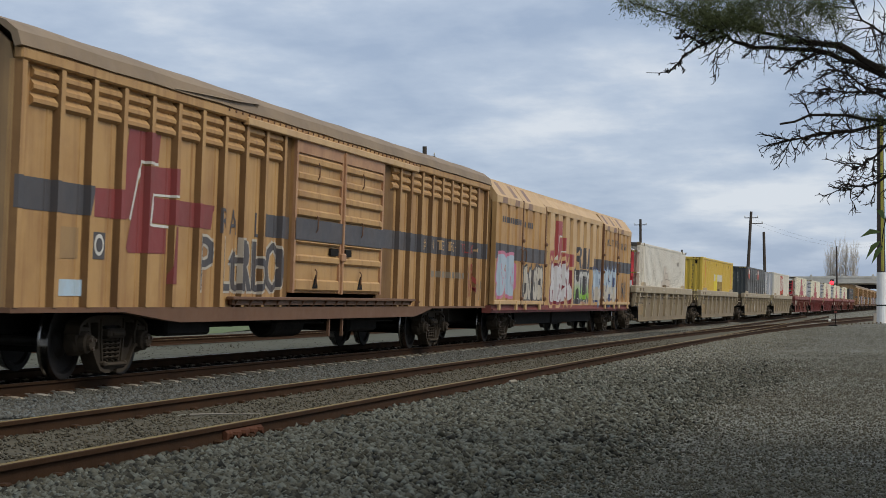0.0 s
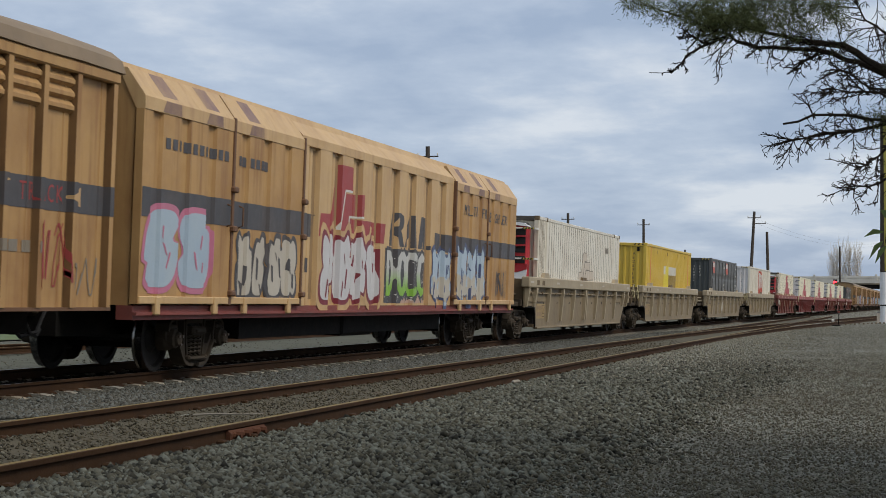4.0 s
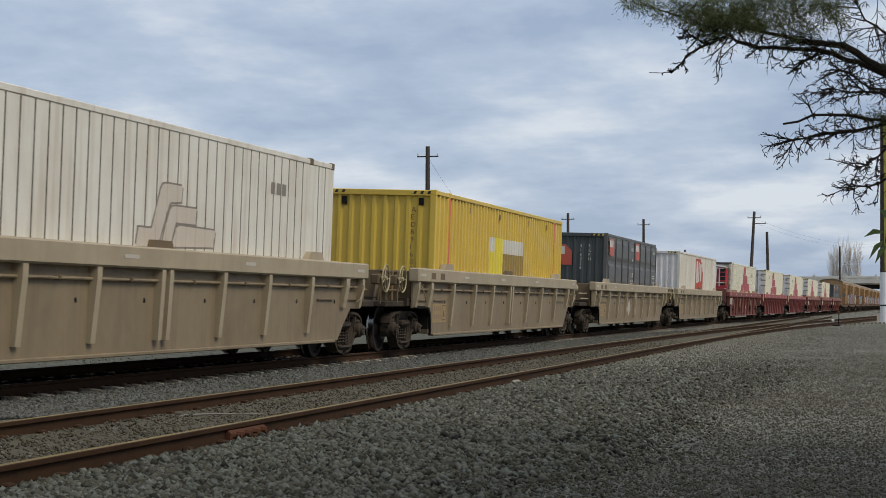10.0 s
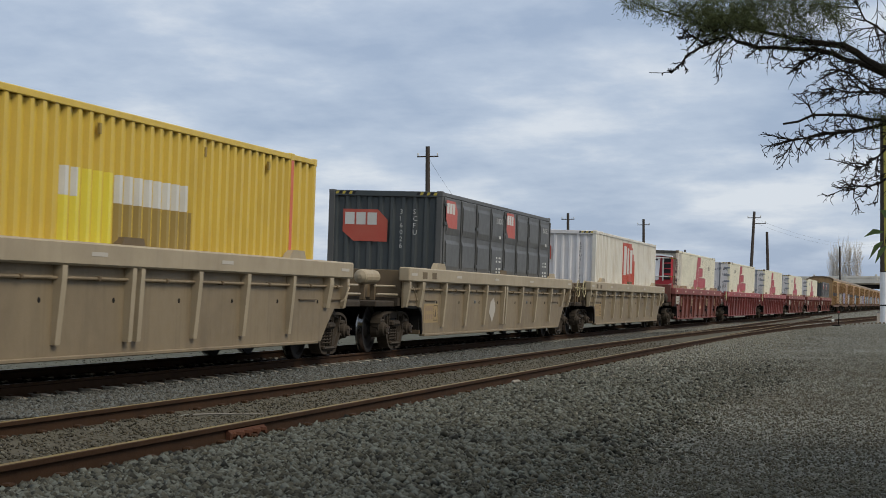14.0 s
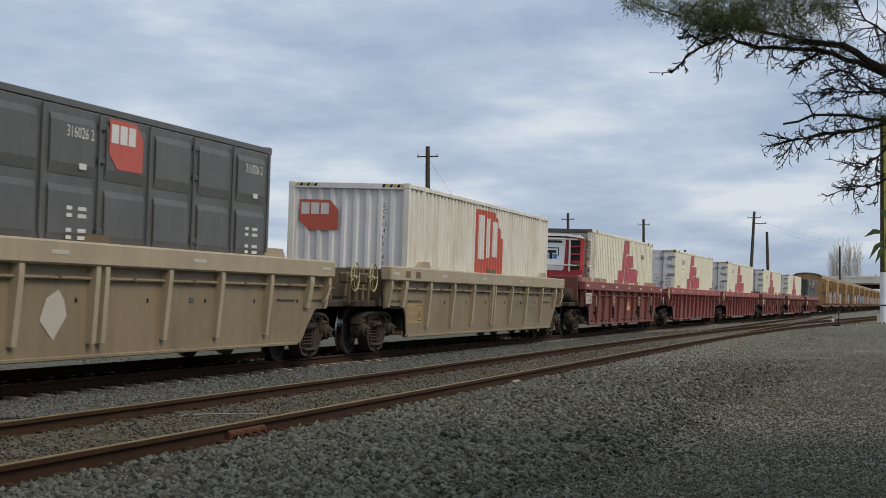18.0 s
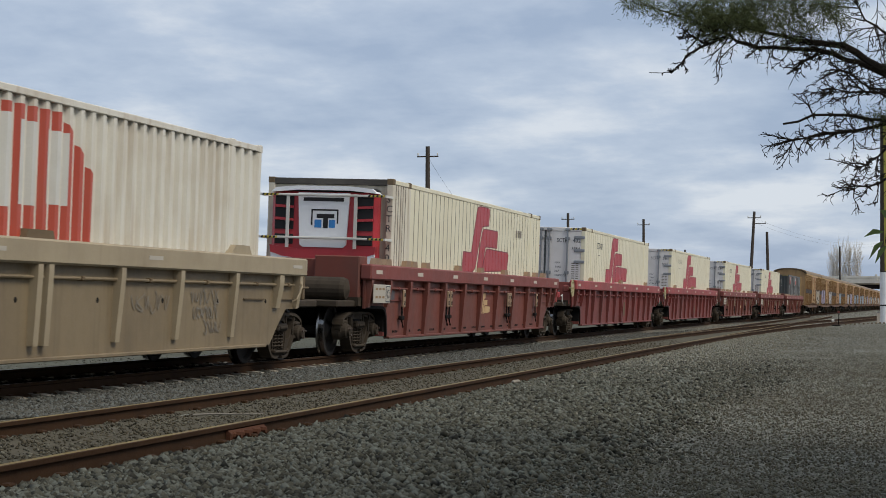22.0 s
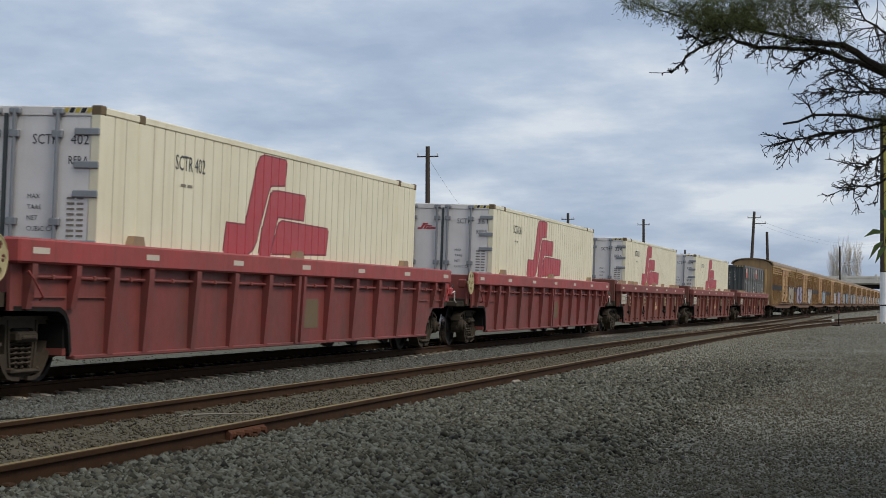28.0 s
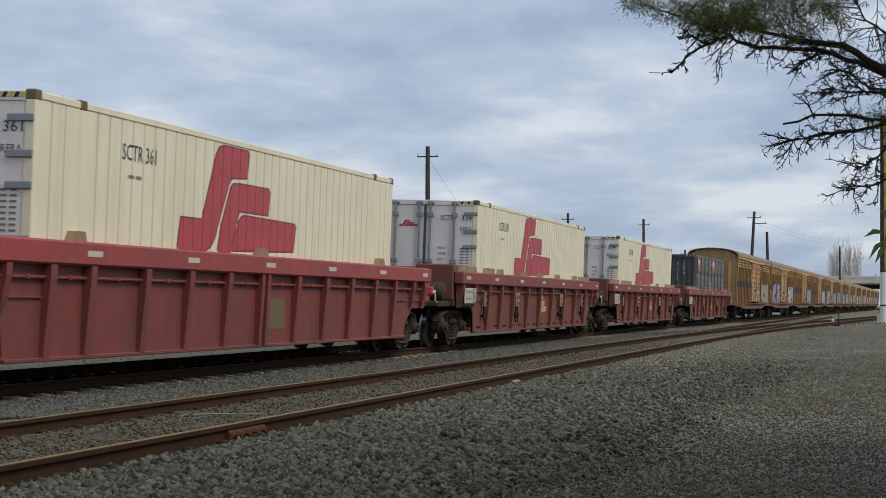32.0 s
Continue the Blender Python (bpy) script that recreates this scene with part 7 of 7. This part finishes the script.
def raw_mesh(s, name, mat):
    me = bpy.data.meshes.new(name)
    me.from_pydata(s.v, [], s.f)
    me.materials.append(mat)
    return me


def gum_tree(x, y, h, w, seed, mat=M_GUM):
    rng = random.Random(seed)
    t = thing("gum_tree", "olive green gum tree with open rounded crown", "tree", "trees beyond the line", Matrix.Translation((x, y, -0.35)))
    tr = Shape()
    tr.tube([(0, 0, 0), (0.1, 0, h * 0.25), (0.25, 0.1, h * 0.5)], [0.28, 0.22, 0.14], 8)
    cl = []
    for k in range(9):
        a = rng.uniform(0, 6.28)
        r = rng.uniform(0.15, 0.5) * w
        top = (r * math.cos(a), r * math.sin(a), h * rng.uniform(0.6, 0.93))
        tr.tube([(0.1, 0, h * 0.3), (top[0] * 0.5, top[1] * 0.5, h * 0.52), top], [0.13, 0.09, 0.03], 6)
        cl.append((*top, rng.uniform(0.09, 0.16) * w))
    for k in range(14):
        a, r = rng.uniform(0, 6.28), rng.uniform(0.1, 0.5) * w
        cl.append((r * math.cos(a), r * math.sin(a), h * (0.5 + 0.42 * rng.random() * (1 - (r / w) ** 2)), rng.uniform(0.07, 0.13) * w))
    part("trunk", tr, M_BARK, t)
    part("crown", raw_mesh(leaf_cloud(rng, cl, 32000, 0.10, 0.68), "crown", mat), (), t)


for u, dist, h, w, sd in ((-0.166, 105, 7.6, 5.2, 1), (-0.185, 112, 7.2, 4.2, 2), (-0.203, 108, 6.4, 3.6, 3), (-0.243, 118, 5.9, 4.4, 4), (-0.15, 130, 7.6, 4.0, 5)):
    gx, gy = bearing(u, dist)
    gum_tree(gx, gy, h, w, sd)


def poplar(x, y, h, seed):
    rng = random.Random(seed)
    t = thing("bare_poplar", "leafless grey poplar with upswept twigs", "tree", "bare trees by the bridge", Matrix.Translation((x, y, -0.3)))
    tr, tw = Shape(), Shape()
    tr.tube([(0, 0, 0), (0, 0, h * 0.5), (0.1, 0, h * 0.95)], [0.3, 0.2, 0.03], 6)
    for k in range(70):
        z = h * rng.uniform(0.12, 0.75)
        a = rng.uniform(0, 6.28)
        L = h * rng.uniform(0.12, 0.34)
        c, s = math.cos(a), math.sin(a)
        r = rng.uniform(0.7, 1.9)
        tr.tube([(0, 0, z), (r * 0.6 * c, r * 0.6 * s, z + L * 0.4), (r * c, r * s, z + L)], [0.045, 0.03, 0.01], 4)
        for j in range(11):
            q = rng.uniform(0.3, 1)
            b = Vector((r * q * c, r * q * s, z + L * q))
            e = b + Vector((rng.uniform(-0.5, 0.5), rng.uniform(-0.5, 0.5), rng.uniform(0.6, 1.6)))
            tw.tube([b, e], [0.022, 0.008], 3, caps=False)
    part("trunk", tr, M_BARE, t)
    tagged(part("fine_branching", tw, M_BARE, t), kind="stuff")


for u, sd, h in ((0.2205, 3, 17.0), (0.2255, 4, 17.5), (0.230, 5, 16.5), (0.217, 6, 15.5)):
    px, py = bearing(u, 470)
    poplar(px, py, h, sd)

# ---- road bridge over the line ----
bridge = thing("road_bridge", "pale concrete road bridge over the railway", "bridge")
BY = 430
part("deck", Shape().prism([(BY - 4, 5.9), (BY - 4, 7.0), (BY - 3.7, 7.0), (BY - 3.7, 6.9), (BY + 8, 6.9), (BY + 8, 5.6), (BY - 3, 5.6)], -26, 120), M_CONCRETE, bridge)
part("parapet", Shape().box(-26, 120, BY - 4.05, BY - 3.8, 7.0, 7.55, 0.03), M_CONCRETE, bridge, "low concrete parapet")
for k in range(20):
    part("parapet_post", Shape().box(-25 + k * 7, -24.5 + k * 7, BY - 4.12, BY - 3.78, 6.6, 7.95, 0.03), M_CONCRETE, bridge)
part("girder", Shape().box(-26, 120, BY - 2.6, BY - 2.0, 4.6, 5.6), M_UNDER, bridge)
part("abutment", Shape().prism([(-26, -0.4), (-40, -0.4), (-40, 1.0), (-26, 6.2)], BY - 4, BY + 8, "y"), M_CONCRETE, bridge)
for x in (8, 22, 36):
    part("pier", Shape().box(x - 0.5, x + 0.5, BY - 2, BY + 6, -0.4, 4.7, 0.05), M_CONCRETE, bridge)

# ---- signal behind the line ----
sx, sy = bearing(0.2178, 345)
sig = thing("signal", "railway signal showing a red light", "railway signal", m=Matrix.Translation((sx, sy, -0.2)))
part("mast", Shape().tube([(0, 0, 0), (0, 0, 5.3)], 0.09, 8), M_UNDER, sig)
part("head", Shape().box(-0.35, 0.35, 0.02, 0.3, 4.5, 5.9, 0.05), M_BLACK, sig)
part("lens", Shape().lathe([(-0.05, 0.05), (-0.02, 0.36), (0.03, 0.36)], (0, 0, 5.25), axis="y", n=14), M_SIGNAL, sig, "glowing red lens")

# ---- whitewashed post beside the yard ----
wx, wy = bearing(0.2452, 102)
post = thing("white_based_post", "tall timber pole with whitewashed base and mossy side", "pole", m=Matrix.Translation((wx, wy, -0.15)))
part("base", Shape().tube([(0, 0, 0), (0, 0, 2.85)], [0.27, 0.25], 14), M_WHITEWASH, post, "whitewashed lower part")
part("shaft", Shape().tube([(0, 0, 2.85), (0, 0, 11.5)], [0.235, 0.17], 14), M_POLE, post)
part("moss_streak", Shape().box(0.0, 0.15, -0.238, -0.15, 2.9, 11.2, 0.02), M_MOSS, post, "yellow moss down one side")
part("dark_band", Shape().tube([(0, 0, 1.0), (0, 0, 1.07)], [0.275, 0.275], 14), M_UNDER, post)

rx, ry = bearing(0.2422, 104)
relay = thing("relay_box", "small pale grey relay box beside the pole", "cabinet", m=Matrix.Translation((rx, ry, -0.14)))
part("body", Shape().box(-0.14, 0.14, -0.12, 0.12, 0, 0.62, 0.015), M_GHOST, relay)
part("lid", Shape().box(-0.16, 0.16, -0.14, 0.14, 0.62, 0.66, 0.012), M_GALV, relay)

# ---- the tree over the camera ----
TREE = Vector((5.2, 10.5, -0.15))
tree = thing("overhanging_tree", "dark fine-leaved tree with bare twisted outer twigs", "tree", m=Matrix.Translation(TREE))
D = 12.5


def spot(u, w, d=D):
    """A place d metres out, at tangents u to the right of and w above the camera's axis, in the tree's own space."""
    up = RIGHT.cross(FWD)
    return EYE + (FWD + RIGHT * u + up * w) * d - TREE


trng = random.Random(12)
bark, twig = Shape(), Shape()
TIPS = []


def limb(points, r0, r1, twigs, tip_len, droop=-0.1, leafy=0.0):
    """A limb through control points, broken into crooked steps, with side twigs that branch again."""
    pts = []
    for a, b in zip(points, points[1:]):
        n = max(2, int((b - a).length / 0.12))
        for k in range(n):
            q = a.lerp(b, k / n)
            pts.append(q + Vector((trng.uniform(-1, 1), trng.uniform(-1, 1), trng.uniform(-1, 1))) * 0.018)
    pts.append(points[-1])
    m = len(pts)
    bark.tube(pts, [(r0 + (r1 - r0) * k / (m - 1)) * 1.1 * trng.uniform(0.88, 1.15) for k in range(m)], 7)
    for _ in range(3 * m):
        k = int(trng.uniform(0.1, 0.98) * (m - 1))
        d = Vector((trng.uniform(-1, 1), trng.uniform(-1, 1), trng.uniform(-1, 1))).normalized()
        rr = r0 + (r1 - r0) * k / (m - 1)
        twig.tube([pts[k], pts[k] + d * (rr + trng.uniform(0.012, 0.04))], [0.008, 0.003], 4, caps=False)
    for _ in range(twigs):
        k = int(trng.uniform(0.15, 0.99) * (m - 1))
        base = pts[k]
        along = (pts[min(k + 1, m - 1)] - pts[max(0, k - 1)]).normalized()
        side = Vector((trng.uniform(-1, 1), trng.uniform(-1, 1), trng.uniform(-1.0, 0.9))).normalized()
        grow(base, (along * 0.8 + side * 0.9 + Vector((0, 0, droop))).normalized(), tip_len * trng.uniform(0.35, 1.1), 0.0036, 2, leafy)


def grow(p, d, L, r, depth, leafy):
    pts, q = [p], p
    n = 5
    for k in range(n):
        d = (d + Vector((trng.uniform(-1, 1), trng.uniform(-1, 1), trng.uniform(-1, 1))) * 0.3).normalized()
        q = q + d * L / n
        pts.append(q)
        if depth and trng.random() < 0.75:
            s = (d + Vector((trng.uniform(-1, 1), trng.uniform(-1, 1), trng.uniform(-1, 0.8))) * 1.0).normalized()
            grow(q, s, L * trng.uniform(0.3, 0.6), r * 0.6, depth - 1, leafy)
    twig.tube(pts, [r * (1 - 0.7 * k / n) + 0.0012 for k in range(n + 1)], 4, caps=False)
    g = (q + TREE - EYE)
    up = RIGHT.cross(FWD)
    high = g.dot(up) / g.dot(FWD)
    if trng.random() < leafy * min(1, max(0.04, (high - 0.113) / 0.012)):
        TIPS.append((*q, 0.05))
        TIPS.append((*pts[3], 0.05))


root = Vector((0, 0, 5.0))
limb([root, spot(0.30, 0.085), spot(0.2463, 0.096), spot(0.231, 0.104), spot(0.218, 0.108), spot(0.193, 0.111), spot(0.175, 0.112), spot(0.165, 0.115), spot(0.159, 0.119), spot(0.131, 0.129), spot(0.11, 0.136)], 0.075, 0.003, 80, 0.26, leafy=1.0)
limb([spot(0.159, 0.118), spot(0.149, 0.115), spot(0.14, 0.111), spot(0.134, 0.104), spot(0.128, 0.099), spot(0.1145, 0.098)], 0.010, 0.002, 10, 0.07)
limb([spot(0.149, 0.115), spot(0.142, 0.116), spot(0.135, 0.12), spot(0.131, 0.116)], 0.007, 0.002, 9, 0.1)
limb([spot(0.21, 0.1085), spot(0.2, 0.104), spot(0.191, 0.097)], 0.012, 0.004, 14, 0.14)
limb([spot(0.2463, 0.098), spot(0.236, 0.106), spot(0.222, 0.112), spot(0.205, 0.115), spot(0.19, 0.118), spot(0.17, 0.124), spot(0.145, 0.131)], 0.03, 0.005, 40, 0.24, leafy=0.7)
limb([spot(0.26, 0.09), spot(0.243, 0.088), spot(0.225, 0.088), spot(0.211, 0.0885)], 0.012, 0.003, 24, 0.2)
limb([spot(0.2463, 0.083), spot(0.228, 0.096), spot(0.215, 0.1)], 0.008, 0.003, 16, 0.2)
limb([root, spot(0.30, 0.06), spot(0.25, 0.071), spot(0.225, 0.074), spot(0.206, 0.074), spot(0.189, 0.0695)], 0.04, 0.007, 44, 0.2, leafy=0.1)
limb([spot(0.25, 0.069), spot(0.228, 0.066), spot(0.211, 0.063), spot(0.195, 0.06), spot(0.188, 0.0585)], 0.014, 0.003, 32, 0.18)
limb([spot(0.255, 0.06), spot(0.242, 0.052), spot(0.235, 0.047), spot(0.228, 0.043)], 0.01, 0.002, 13, 0.18)
limb([spot(0.258, 0.045), spot(0.242, 0.036), spot(0.232, 0.034), spot(0.224, 0.032)], 0.01, 0.002, 14, 0.18)
limb([root, spot(0.29, 0.19), spot(0.24, 0.17), spot(0.21, 0.146), spot(0.18, 0.141), spot(0.15, 0.143), spot(0.125, 0.143)], 0.06, 0.006, 80, 0.28, leafy=0.8)
limb([spot(0.27, 0.12), spot(0.245, 0.118), spot(0.236, 0.128), spot(0.228, 0.14)], 0.012, 0.003, 22, 0.26)
for k in range(60):
    u = trng.uniform(0.234, 0.25)
    TIPS.append((*spot(u, 0.066 + 0.012 * trng.random()), 0.05))
for k in range(1000):
    u = trng.uniform(0.100, 0.226) if k < 500 else trng.uniform(0.145, 0.222)
    low = 0.1225 + max(0, 0.15 - u) * 0.2 + max(0, u - 0.205) * 0.3 + 0.006 * noise.noise((u * 90, 0, 0))
    TIPS.append((*spot(u, trng.uniform(low, 0.147), D + trng.uniform(-0.4, 0.4)), 0.02 + 0.03 * trng.random()))
bark.tube([(0, 0, 0), (0.05, 0, 1.5), (0.0, 0.1, 3.4), root], [0.32, 0.26, 0.22, 0.14], 12)
bark.tube([(0, 0, 3.0), (1.0, 1.0, 5.5), (2.0, 1.2, 7.5)], [0.16, 0.11, 0.04], 8)
bark.tube([(0, 0, 3.2), (-1.4, -3.0, 5.6), (-2.2, -6.0, 6.8)], [0.15, 0.10, 0.03], 8)
part("trunk", bark, M_BARK, tree)
tagged(part("fine_branching", raw_mesh(twig, "fine_branching", M_BARK), (), tree, "bare crooked twigs"), kind="stuff")
part("foliage", raw_mesh(leaf_cloud(trng, TIPS, 84000, 0.036, 0.8, 0.075), "foliage", M_LEAF), (), tree, "fine dark green leaves")
# Unseen crown, added so that its shade falls on the near right ground
crown = []
for k in range(70):
    a, r = trng.uniform(0, 6.28), 4.7 * trng.random() ** 0.5
    crown.append((r * math.cos(a) + 1.2, r * math.sin(a) - 2.6, 6.2 + 2.2 * trng.random() - 0.04 * r * r, 0.6))
part("crown", raw_mesh(leaf_cloud(trng, crown, 22000, 0.17, 0.75), "crown", M_LEAF), (), tree, "dense unseen crown that shades the near yard")

# hanging spray of broad leaves near the post
spray = thing("leaf_spray", "hanging twig with long fresh green leaves", "twig")
spray.location = (0, 0, 0)
o = TREE
stem = [spot(0.252, 0.06) + o, spot(0.2505, 0.03) + o, spot(0.2465, 0.01) + o, spot(0.2455, 0.001) + o]
part("stem", Shape().tube(stem, [0.008, 0.006, 0.004, 0.002], 5), M_BARK, spray)
for u, w, du, dw in ((0.2452, 0.0095, -0.0116, -0.003), (0.2448, 0.0045, -0.0082, -0.0105), (0.2465, 0.002, -0.0066, -0.0105), (0.2475, 0.016, -0.005, 0.006), (0.248, 0.0, 0.004, -0.01)):
    a, b = spot(u, w) + o, spot(u + du, w + dw) + o
    m = (a + b) / 2 + Vector((0, 0, 0.022))
    d = (b - a).cross(FWD).normalized() * 0.018
    part("leaf", raw_mesh(Shape().add([a, m - d, m + d, b, a.lerp(m, 0.5) + d * 0.8, a.lerp(m, 0.5) - d * 0.8], [(0, 5, 4), (5, 1, 2, 4), (1, 3, 2)]), "leaf", M_LEAF_FRESH), (), spray)

motions()
